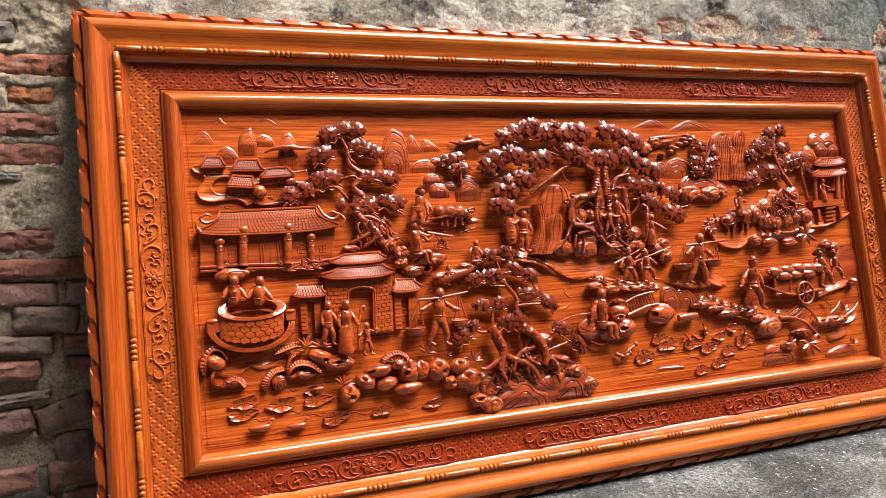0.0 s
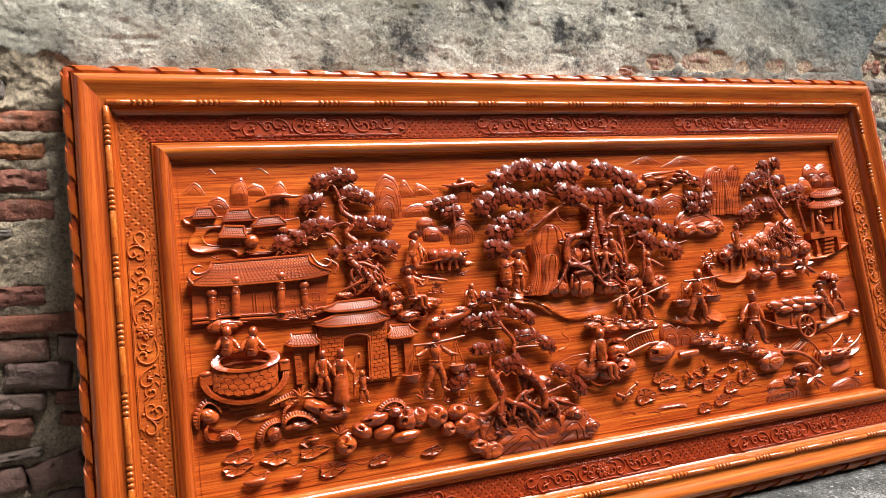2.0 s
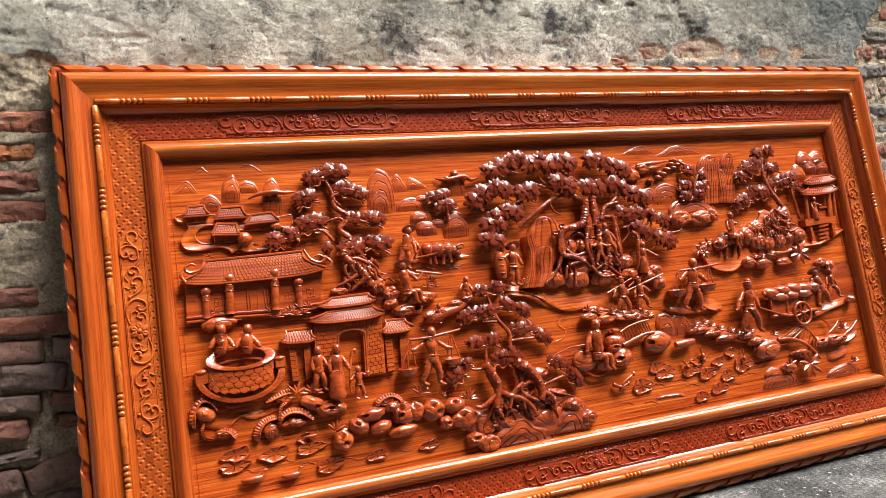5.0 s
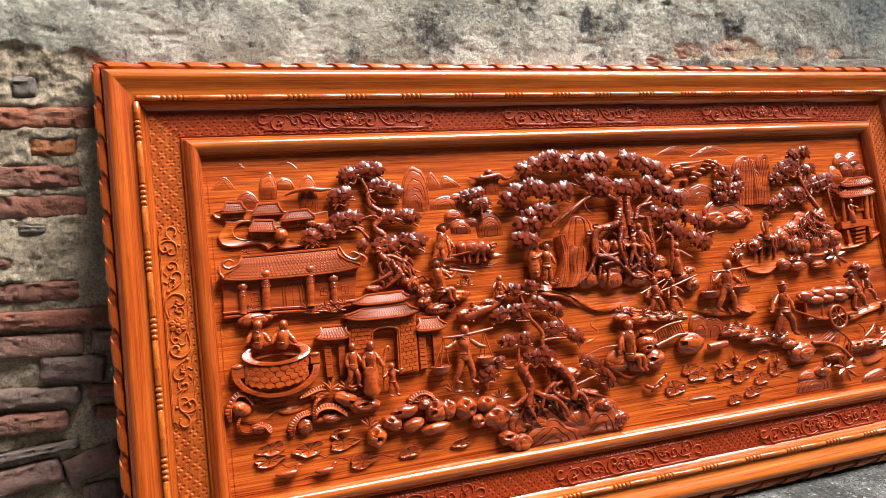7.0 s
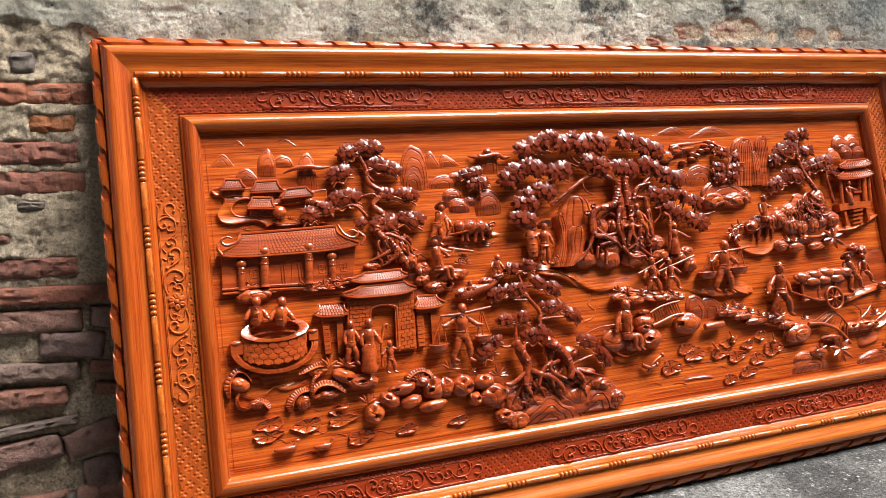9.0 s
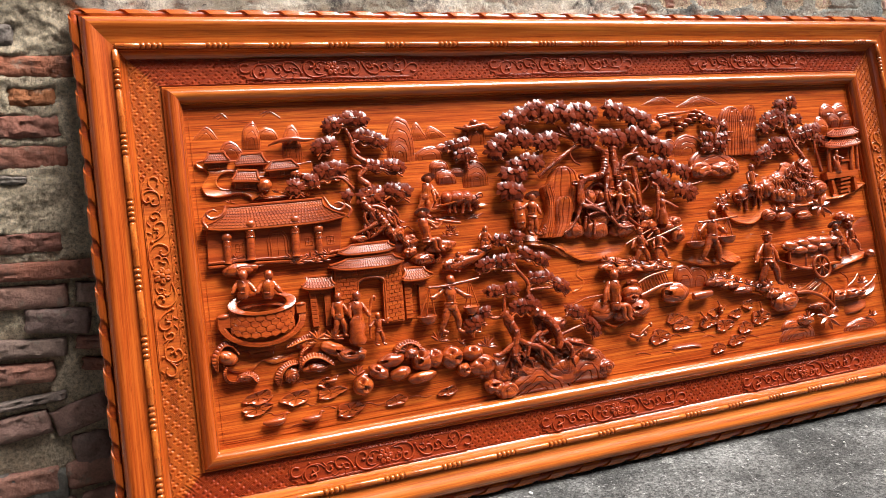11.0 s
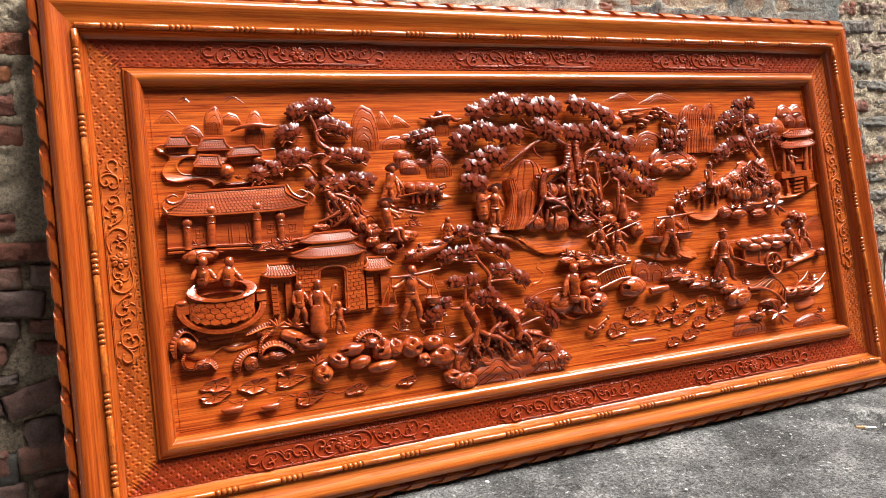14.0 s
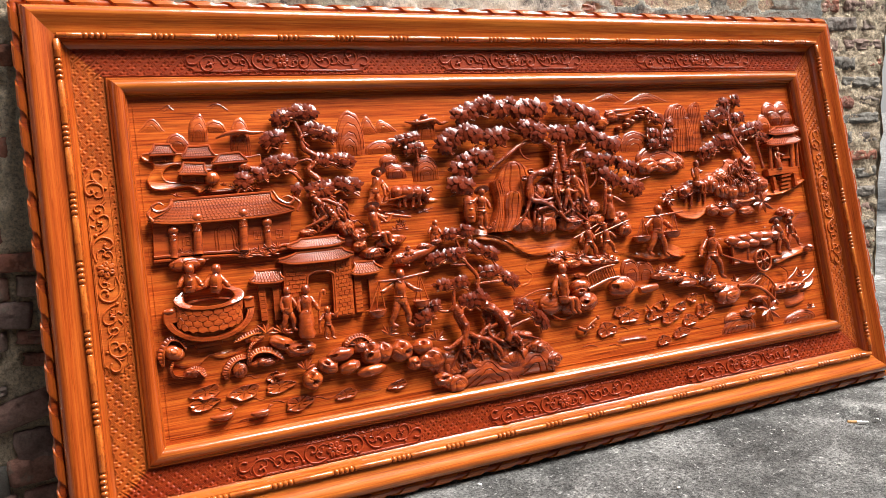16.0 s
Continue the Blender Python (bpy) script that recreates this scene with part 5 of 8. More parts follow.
for px in ((0.165, 0.576), (0.195, 0.585), (0.213, 0.580), (0.090, 0.568), (0.264, 0.572)):
    rosette(b, *px, 0.004, 0.011, 5, int(px[0] * 999), math.pi, 0)
part("shrub", b, CARVE, panel, "low leafy shrub behind the roof", 45)


def great_house():
    b = Build()
    slab(b, [(0.028, 0.432), (0.329, 0.432), (0.345, 0.517), (0.032, 0.517)], 0.010)
    house = part("carved_house", b, CARVE, panel, "long carved house with a tiled curling roof and columns")
    roof(house, (0.078, 0.558), (0.299, 0.561), (0.348, 0.508), (0.023, 0.507), WF + 0.020, WF + 0.026, 8, 34, 0.010, 0.35)
    # scrolled ends
    for pts in ([(0.079, 0.561, 0.014, 0.003), (0.068, 0.540, 0.018, 0.004), (0.044, 0.534, 0.020, 0.004), (0.035, 0.545, 0.020, 0.0035), (0.048, 0.553, 0.020, 0.003), (0.059, 0.548, 0.020, 0.002)],
                [(0.035, 0.545, 0.019, 0.003), (0.026, 0.528, 0.020, 0.0045), (0.034, 0.512, 0.022, 0.004)],
                [(0.303, 0.564, 0.014, 0.003), (0.316, 0.540, 0.018, 0.004), (0.336, 0.530, 0.020, 0.004), (0.348, 0.539, 0.020, 0.0035), (0.337, 0.548, 0.020, 0.003), (0.325, 0.546, 0.020, 0.002)],
                [(0.349, 0.544, 0.019, 0.003), (0.363, 0.529, 0.020, 0.0045), (0.353, 0.511, 0.022, 0.004)]):
        b = Build()
        tube(b, pts, 8, 5)
        part("roof_curl", b, CARVE, house)
    for top, foot, r in (((0.127, 0.515), (0.122, 0.433), 0.0100), ((0.229, 0.517), (0.223, 0.431), 0.0100), ((0.074, 0.491), (0.071, 0.430), 0.0085), ((0.282, 0.492), (0.279, 0.432), 0.0085)):
        b = Build()
        t, f = np.array(top), np.array(foot)
        z = 0.010 if r > 0.009 else 0.006
        tube(b, [(*(t + (f - t) * s), z, r * k) for s, k in ((0.08, 0.6), (0.16, 1.0), (0.2, 0.92), (0.5, 1.0), (0.8, 1.0), (0.93, 1.03), (1.0, 1.1))], 10, 3)
        col = part("column", b, CARVE, house, "round column with a bulb-shaped cap", 50)
        b = Build()
        ball(b, *t, z + 0.002, r * 1.45, r * 1.25, r * 1.2, 0, 14, 9)
        tube(b, [(t[0], t[1] + r * 0.7, z + 0.003, r * 0.95), (t[0] + r * 0.1, t[1] + r * 1.35, z + 0.003, r * 0.42), (t[0] + r * 0.3, t[1] + r * 1.85, z + 0.003, r * 0.08)], 10, 4)
        leaf(b, t[0] - r * 0.9, t[1] - r * 0.7, z + r * 0.75, r * 2.5, r * 1.1, 0.95, 0.12, 0.22)
        leaf(b, t[0] + r * 1.0, t[1] - r * 0.8, z + r * 0.75, r * 2.2, r * 1.0, 2.2, 0.12, 0.22)
        part("cap", b, CARVE, col, "", 50)
        # a collar cut with a fine net
        b = Build()
        for k in range(-3, 4):
            for lean in (-1, 1):
                run = []
                for j in range(5):
                    p = t + (f - t) * (0.20 + 0.15 * j / 4)
                    x = (k + lean * (j / 4 - 0.5) * 2.2) / 3.4
                    if abs(x) <= 1.0:
                        run.append((p[0] + r * 1.02 * math.sin(x * 1.35), p[1], z + r * 0.98 * math.cos(x * 1.35), r * 0.085))
                if len(run) > 2:
                    tube(b, run, 4, 2)
        for at in (0.19, 0.36):
            p = t + (f - t) * at
            tube(b, [(p[0] + r * 1.04 * math.sin(x), p[1], z + r * 1.0 * math.cos(x), r * 0.13) for x in (-1.4, -0.7, 0, 0.7, 1.4)], 5, 3)
        part("net_collar", b, CARVE, col, "collar carved with a diamond net", 50)
    # arched door and small windows
    b = Build()
    for k in (1.0, 0.72):
        c, r, f = np.array((0.186, 0.474)), 0.0225 * k, np.array((0.185, 0.436))
        pts = [(c[0] - r, f[1]), (c[0] - r, c[1])] + [(c[0] + r * math.cos(a), c[1] + r * 1.05 * math.sin(a)) for a in (2.6, 2.1, 1.57, 1.04, 0.54)] + [(c[0] + r, c[1]), (c[0] + r + 0.001, f[1])]
        tube(b, [(*p, WF + 0.0105, 0.0016) for p in pts], 6, 3)
    tube(b, [(0.188, 0.491, WF + 0.0105, 0.0009), (0.185, 0.436, WF + 0.0105, 0.0009)], 5, 3)
    part("door", b, CARVE, house, "arched double door", 50)
    for c in ((0.100, 0.465), (0.258, 0.464), (0.309, 0.463)):
        b = Build()
        for s in (-1, 0, 1):
            tube(b, [(c[0] + s * 0.008, c[1] - 0.010, WF + 0.0103, 0.0009), (c[0] + s * 0.008, c[1] + 0.010, WF + 0.0103, 0.0009)], 4, 2)
            tube(b, [(c[0] - 0.009, c[1] + s * 0.009, WF + 0.0103, 0.0009), (c[0] + 0.009, c[1] + s * 0.009, WF + 0.0103, 0.0009)], 4, 2)
        part("window", b, CARVE, house)
    for off in (0.0, -0.009):
        b = Build()
        p = [(0.028, 0.435), (0.121, 0.435), (0.234, 0.431), (0.329, 0.435)]
        tube(b, [(x, y + off, 0.006, 0.0038) for x, y in p], 7, 4, flat=1.3)
        part("plinth", b, CARVE, house)


great_house()
plants([(0.213, 0.428), (0.233, 0.420), (0.257, 0.424), (0.278, 0.428), (0.299, 0.429), (0.222, 0.415), (0.266, 0.414), (0.287, 0.417)], 0.008, 0.017, 6, 0, "leafy plant before the carved house")
plants([(0.070, 0.433), (0.091, 0.439), (0.115, 0.435), (0.132, 0.420)], 0.006, 0.014, 6, 20, "leafy shrub behind a rounded rock")
stone(0.094, 0.415, 0.0406, 0.0164, 0.016, 0.004, turn=2, ribs=6, lumps=0.12, seed=9)


def well():
    c = np.array((0.134, 0.334))
    ru, rv = 0.0735, 0.0262
    f = np.array((0.130, 0.283))
    # stepped plinth
    b = Build()
    n = 40
    base = np.array((0.131, 0.300))
    bu, bv = 0.0990, 0.0640
    rows = []
    for k, z in ((1.0, WF), (1.0, 0.004), (0.97, 0.010), (0.84, 0.011), (0.83, 0.006)):
        rows.append([(base[0] + bu * k * math.cos(a), base[1] + bv * k * math.sin(a) * (1.0 if math.sin(a) < 0 else 0.55), z + 0.012 * (-math.sin(a)) * (k < 1.1)) for a in (2 * math.pi * j / n for j in range(n))])
    b.grid(rows, closed=True)
    w_ob = part("carved_well", b, CARVE, panel, "round carved stone well on a stepped plinth", 50)
    # drum
    b = Build()
    rows = []
    for t in (0, 0.08, 0.5, 0.95, 1.0):
        o = c * (1 - t) + f * t
        k = 1.0 - 0.05 * t
        rows.append([(o[0] + ru * k * math.cos(a), o[1] + rv * k * math.sin(a), 0.010 - 0.017 * math.sin(a)) for a in (math.pi + math.pi * j / 30 for j in range(31))])
    b.grid(rows)
    part("drum", b, CARVE, w_ob, "", 60)
    # honeycomb of stones on the drum
    for row in range(4):
        for k in range(9):
            a = math.pi + math.pi * (k + 0.6 + 0.5 * (row % 2)) / 10.0
            t = (row + 0.75) / 4.2
            o = c * (1 - t) + f * t
            b = Build()
            pts = []
            for q in range(6):
                an = math.pi / 3 * q + math.pi / 6
                aa, tt = a + 0.155 * math.cos(an), 0.145 * math.sin(an) / 1.0
                oo = c * (1 - t + tt) + f * (t - tt)
                pts.append((oo[0] + ru * 0.975 * math.cos(aa), oo[1] + rv * 0.975 * math.sin(aa), 0.0105 - 0.017 * math.sin(aa)))
            m = np.mean(np.array(pts), axis=0)
            out = np.array((math.cos(a) * 0.0011, -0.0003, -math.sin(a) * 0.0014))
            inner = [tuple(m + (np.array(p) - m) * 0.93 + out) for p in pts]
            b.add(pts + inner, [(q, (q + 1) % 6, 6 + (q + 1) % 6, 6 + q) for q in range(6)] + [tuple(range(6, 12))])
            part("well_stone", b, CARVE, w_ob, "", 30)
    # rim
    for k in range(22):
        a0, a1 = 2 * math.pi * (k + 0.025) / 22, 2 * math.pi * (k + 0.975) / 22
        b = Build()
        rows = []
        for a in (a0, (a0 + a1) / 2, a1):
            rows.append([(c[0] + ru * q * math.cos(a), c[1] + rv * q * math.sin(a), 0.012 + z - 0.015 * math.sin(a)) for q, z in ((1.03, -0.006), (1.055, 0.001), (1.03, 0.0045), (0.80, 0.0048), (0.745, 0.002), (0.74, -0.014))])
        b.grid(rows)
        part("rim_stone", b, CARVE, w_ob, "", 50)
    for s in range(2):
        x, y = (0.121, 0.231)
        b = Build()
        slab(b, [(x - 0.026 + 0.003 * s, y - 0.006 - 0.010 * s), (x + 0.030 - 0.003 * s, y - 0.004 - 0.010 * s), (x + 0.030 - 0.003 * s, y + 0.004 - 0.010 * s), (x - 0.030 + 0.003 * s, y + 0.002 - 0.010 * s)], 0.016 - 0.005 * s)
        part("step", b, CARVE, w_ob)
    # kerb stones round the plinth
    for k in range(22):
        a0, a1 = math.pi + math.pi * (k + 0.05) / 22, math.pi + math.pi * (k + 0.95) / 22
        rows = []
        for a in (a0, (a0 + a1) / 2, a1):
            rows.append([(base[0] + bu * q * math.cos(a), base[1] + bv * q * math.sin(a), z - 0.012 * math.sin(a)) for q, z in ((1.0, 0.004), (0.985, 0.0115), (0.88, 0.0128), (0.865, 0.009))])
        part("kerb_stone", Build().grid(rows), CARVE, w_ob, "", 40)
    for u, v, hw, hh in ((0.0475, 0.303, 0.0150, 0.0165), (0.2195, 0.313, 0.0125, 0.0135)):
        b = Build()
        slab(b, [(u - hw, v - hh), (u + hw * 0.9, v - hh), (u + hw, v + hh * 0.55), (u - hw, v + hh * 0.55)], 0.020, inset=0.003)
        post = part("kerb_post", b, CARVE, w_ob, "squat square post at the kerb", 40)
        b = Build()
        ball(b, u, v + hh * 0.62, 0.009, hw * 1.04, hh * 0.42, 0.0085, 4, 18, 10)
        part("cap", b, CARVE, post, "", 60)


well()
figure((0.091, 0.312), (0.099, 0.410), 0.012, "wrap", arms=((0.26, -0.02), (-0.24, -0.04)), stout=1.3, legs=False)
figure((0.141, 0.305), (0.156, 0.404), 0.012, "wrap", arms=((0.28, -0.02), (-0.24, -0.06)), stout=1.3, legs=False)
b = Build()
ledge(b, [(0.023, 0.270), (0.076, 0.250), (0.146, 0.216), (0.196, 0.219), (0.237, 0.239)], [(0.018, 0.253), (0.036, 0.206), (0.087, 0.185), (0.120, 0.208), (0.150, 0.198), (0.227, 0.212)], 0.006)
part("ground_shelf", b, FIELD, panel, "carved bank of ground below the well", 50)


# ---- the gate ----
def gate():
    b = Build()
    slab(b, [(0.294, 0.246), (0.349, 0.249), (0.359, 0.352), (0.372, 0.364), (0.411, 0.362), (0.420, 0.351), (0.413, 0.251), (0.463, 0.252), (0.472, 0.400), (0.307, 0.398)], 0.018)
    g = part("carved_gate", b, CARVE, panel, "brick gatehouse with two tiers of tiled roof")
    roof(g, (0.353, 0.443), (0.444, 0.445), (0.457, 0.424), (0.317, 0.424), WF + 0.023, WF + 0.031, 4, 20, 0.008, 0.2)
    roof(g, (0.338, 0.412), (0.451, 0.414), (0.474, 0.388), (0.294, 0.390), WF + 0.025, WF + 0.034, 4, 26, 0.010, 0.25)
    b = Build()
    slab(b, [(0.344, 0.413), (0.450, 0.415), (0.449, 0.428), (0.348, 0.427)], 0.022)
    part("upper_wall", b, CARVE, g)
    # brick courses either side of the opening
    for r in range(13):
        t = (r + 0.5) / 13
        for side in (0, 1):
            p0 = np.array((0.311, 0.379)) * (1 - t) + np.array((0.298, 0.251)) * t if side == 0 else np.array((0.431, 0.374)) * (1 - t) + np.array((0.418, 0.253)) * t
            p1 = np.array((0.357, 0.378)) * (1 - t) + np.array((0.345, 0.251)) * t if side == 0 else np.array((0.468, 0.378)) * (1 - t) + np.array((0.460, 0.256)) * t
            if side == 0 and r < 1:
                p1 = np.array((0.466, 0.380))
            m = 3 if not (side == 0 and r < 1) else 9
            for k in range(m + r % 2):
                s0, s1 = max(0, (k - 0.5 * (r % 2)) / m), min(1, (k - 0.5 * (r % 2) + 0.93) / m)
                a, c = p0 + (p1 - p0) * s0, p0 + (p1 - p0) * s1
                b = Build()
                slab(b, [(a[0], a[1] - 0.0042), (c[0], c[1] - 0.0042), (c[0], c[1] + 0.0042), (a[0], a[1] + 0.0042)], 0.0022, WF + 0.0175, 0.0008)
                part("gate_brick", b, CARVE, g, "", 30)
    # arch over the opening
    b = Build()
    tube(b, [(0.349, 0.247, WF + 0.018, 0.0025), (0.358, 0.342, WF + 0.018, 0.0025), (0.367, 0.360, WF + 0.018, 0.0028), (0.394, 0.365, WF + 0.018, 0.003), (0.421, 0.357, WF + 0.018, 0.0028), (0.424, 0.337, WF + 0.018, 0.0025), (0.418, 0.251, WF + 0.018, 0.0025)], 7, 5)
    part("door_arch", b, CARVE, g, "", 60)
    # wings
    for tl, tr, br, bl, foot in (((0.240, 0.381), (0.301, 0.380), (0.303, 0.351), (0.225, 0.356), ((0.243, 0.263), (0.287, 0.263), (0.293, 0.349), (0.243, 0.351))),
                                 ((0.478, 0.376), (0.527, 0.375), (0.546, 0.349), (0.467, 0.347), ((0.469, 0.253), (0.521, 0.254), (0.527, 0.347), (0.473, 0.344)))):
        b = Build()
        f0, f1, t1, t0 = (np.array(p) for p in foot)
        slab(b, [tuple(f0), tuple(f0 * 0.66 + f1 * 0.34), tuple((t0 * 0.66 + t1 * 0.34) * 0.85 + (f0 * 0.66 + f1 * 0.34) * 0.15), tuple((t0 * 0.5 + t1 * 0.5) * 0.92 + f0 * 0.04 + f1 * 0.04), tuple((t0 * 0.3 + t1 * 0.7) * 0.85 + (f0 * 0.3 + f1 * 0.7) * 0.15), tuple(f0 * 0.3 + f1 * 0.7), tuple(f1), tuple(t1), tuple(t0)], 0.013)
        part("wing_wall", b, CARVE, g)
        roof(g, tl, tr, br, bl, WF + 0.016, WF + 0.025, 4, 10, 0.006, 0.2)
        for r in range(8):
            t = (r + 0.5) / 8 * 0.85 + 0.13
            p = t0 * (1 - t) + f0 * t
            q = p + (f1 - f0) * 0.32
            b = Build()
            slab(b, [(p[0], p[1] - 0.004), (q[0], q[1] - 0.004), (q[0], q[1] + 0.004), (p[0], p[1] + 0.004)], 0.002, WF + 0.0125, 0.0008)
            part("gate_brick", b, CARVE, g, "", 30)


gate()
hill((0.466, 0.357), (0.539, 0.360), (0.501, 0.402), 0.013, 3, 0.6, 31)
hill((0.450, 0.425), (0.505, 0.409), (0.483, 0.463), 0.016, 3, 0.6, 32)
figure((0.300, 0.235), (0.305, 0.336), 0.018, "wrap", arms=((0.18, 0.0), (-0.14, -0.08)), stout=1.05)
figure((0.338, 0.211), (0.349, 0.336), 0.020, "wrap", robe=True, arms=((0.22, -0.02), (-0.14, -0.05)), stout=1.0)
figure((0.392, 0.203), (0.393, 0.279), 0.018, "", arms=((0.3, 0.2), (-0.26, 0.05)), stout=1.1)
b = Build()
tube(b, [(0.371, 0.220, 0.022, 0.0032), (0.373, 0.260, 0.022, 0.003), (0.379, 0.293, 0.022, 0.003), (0.384, 0.312, 0.022, 0.004), (0.392, 0.317, 0.022, 0.0045), (0.392, 0.307, 0.022, 0.003)], 8, 5, 0.08)
part("staff", b, CARVE, panel, "knotted walking staff", 60)


# ---- the relief: pine, ploughman, rocks and the lower pine ----
def carved_tree(trunks, label):
    """Trunk and limbs of one tree: each limb a ridged tube of (u, v, w, radius) points."""
    tree = None
    for limb in trunks:
        b = Build()
        tube(b, [(x, y, z, r * (0.86 if tree else 0.96)) for x, y, z, r in limb], 12, 8, 0.09, 0.3)
        if tree:
            part("branch", b, BARK, tree, "", 50)
        else:
            tree = part("carved_tree", b, BARK, panel, label, 50)
    return tree


def winding(p, q, w0, w1, r0, r1, rng, bend, m=5):
    """Points of a root that wanders from p to q."""
    L = math.hypot(q[0] - p[0], q[1] - p[1])
    dx, dy = (q[0] - p[0]) / L, (q[1] - p[1]) / L
    side = rng.choice((-1, 1))
    pts = []
    for i in range(m + 1):
        t = i / m
        o = bend * L * side * math.sin(t * math.pi * 2.2 + 0.4) * math.sin(t * math.pi) + rng.uniform(-0.02, 0.02) * L
        pts.append((p[0] + dx * L * t - dy * o, p[1] + dy * L * t + dx * o, w0 + (w1 - w0) * t + 0.003 * math.sin(t * 8 + side), r0 + (r1 - r0) * t))
    return pts


def root_tangle(tree, u0, v0, u1, v1, n, seed, w=0.018, r=0.0036, crown=0.5):
    """Ringed roots that hang and wander down over the rock and fork near its foot."""
    rng = random.Random(seed)
    for k in range(n):
        goal = u0 + (u1 - u0) * (k + 0.2 + 0.6 * rng.random()) / n
        x = (u0 + u1) / 2 + (goal - (u0 + u1) / 2) * crown * rng.uniform(0.45, 0.9)
        y = v1 - (v1 - v0) * rng.uniform(0, 0.3)
        end = v0 + (v1 - v0) * rng.uniform(0.0, 0.25)
        rr = r * rng.uniform(0.85, 1.25)
        main = winding((x, y), (goal, end), w + rng.uniform(-0.002, 0.004), w - 0.010, rr * 1.25, rr * 0.7, rng, 0.17, 6)
        b = Build()
        tube(b, main, 8, 5, 0.075, 0.35)
        for t in (2, 4) if k % 2 else (3,):
            px, py, pz, pr = main[t]
            to = (px + rng.choice((-1, 1)) * rng.uniform(0.18, 0.34) * (u1 - u0), py - rng.uniform(0.10, 0.35) * (v1 - v0))
            tube(b, winding((px, py), to, pz, pz - 0.005, pr * 0.9, pr * 0.55, rng, 0.16, 4), 7, 5, 0.075, 0.35)
        part("root", b, BARK, tree, "", 50)


pine = carved_tree([
    [(0.455, 0.466, 0.004, 0.014), (0.437, 0.501, 0.012, 0.011), (0.398, 0.543, 0.012, 0.010), (0.417, 0.581, 0.012, 0.008), (0.395, 0.607, 0.011, 0.008), (0.421, 0.634, 0.012, 0.007), (0.391, 0.663, 0.010, 0.007), (0.388, 0.699, 0.008, 0.006), (0.372, 0.739, 0.006, 0.004)],
    [(0.404, 0.665, 0.010, 0.005), (0.386, 0.686, 0.012, 0.005), (0.412, 0.696, 0.012, 0.003), (0.451, 0.700, 0.010, 0.002)],
    [(0.413, 0.612, 0.010, 0.005), (0.400, 0.633, 0.012, 0.004), (0.365, 0.628, 0.012, 0.003), (0.323, 0.617, 0.010, 0.002)],
    [(0.420, 0.625, 0.010, 0.005), (0.448, 0.624, 0.012, 0.004), (0.489, 0.607, 0.012, 0.003)],
    [(0.379, 0.579, 0.010, 0.005), (0.349, 0.609, 0.012, 0.004), (0.307, 0.602, 0.010, 0.003), (0.253, 0.592, 0.008, 0.002)],
    [(0.425, 0.500, 0.010, 0.009), (0.407, 0.526, 0.016, 0.006), (0.425, 0.532, 0.018, 0.005), (0.449, 0.521, 0.016, 0.006), (0.469, 0.507, 0.016, 0.005), (0.483, 0.478, 0.010, 0.004)],
    [(0.424, 0.493, 0.014, 0.007), (0.401, 0.481, 0.012, 0.005), (0.372, 0.471, 0.006, 0.003)],
    [(0.445, 0.491, 0.016, 0.007), (0.428, 0.472, 0.014, 0.005), (0.406, 0.457, 0.008, 0.003)],
    [(0.463, 0.524, 0.010, 0.006), (0.467, 0.499, 0.014, 0.006), (0.472, 0.461, 0.010, 0.004)],
], "gnarled carved pine with tiers of dark foliage")
for k, (p, q, t) in enumerate((((0.323, 0.728), (0.370, 0.753), 0.034), ((0.366, 0.755), (0.437, 0.748), 0.032), ((0.394, 0.715), (0.478, 0.688), 0.030), ((0.291, 0.680), (0.350, 0.701), 0.034), ((0.287, 0.625), (0.369, 0.633), 0.038), ((0.220, 0.593), (0.258, 0.595), 0.034),
                               ((0.256, 0.609), (0.302, 0.601), 0.022), ((0.406, 0.640), (0.514, 0.621), 0.026), ((0.385, 0.555), (0.452, 0.564), 0.044), ((0.453, 0.574), (0.522, 0.561), 0.034), ((0.351, 0.566), (0.371, 0.562), 0.020))):
    clump(pine, *p, *q, t, 0.013, 0.0155, k)
root_tangle(pine, 0.382, 0.457, 0.493, 0.530, 11, 3, 0.016, 0.0036, 0.9)
stone(0.379, 0.458, 0.0217, 0.0121, 0.012, 0.002, ribs=8, seed=5)
stone(0.473, 0.462, 0.0198, 0.0207, 0.016, 0.006, seed=6, ribs=6)
hill((0.476, 0.643), (0.549, 0.641), (0.519, 0.757), 0.009, 5, 0.5, 41, 0.5)
hill((0.479, 0.643), (0.537, 0.640), (0.511, 0.707), 0.012, 4, 0.55, 42, 0.5)
hill((0.537, 0.693), (0.592, 0.694), (0.563, 0.740), 0.007, 2, 0.7, 43)
hill((0.577, 0.695), (0.642, 0.698), (0.600, 0.730), 0.007, 3, 0.75, 44)
hill((0.549, 0.642), (0.624, 0.643), (0.590, 0.677), 0.008, 3, 0.6, 45)
hill((0.603, 0.661), (0.645, 0.659), (0.624, 0.682), 0.008, 2, 0.6, 46)
hill((0.583, 0.607), (0.635, 0.607), (0.609, 0.641), 0.012, 3, 0.5, 47)
hill((0.597, 0.578), (0.652, 0.577), (0.620, 0.617), 0.016, 3, 0.5, 48)
hill((0.636, 0.595), (0.679, 0.593), (0.654, 0.618), 0.012, 2, 0.5, 49)
hill((0.668, 0.564), (0.741, 0.567), (0.703, 0.634), 0.018, 5, 0.4, 50, 0.5)
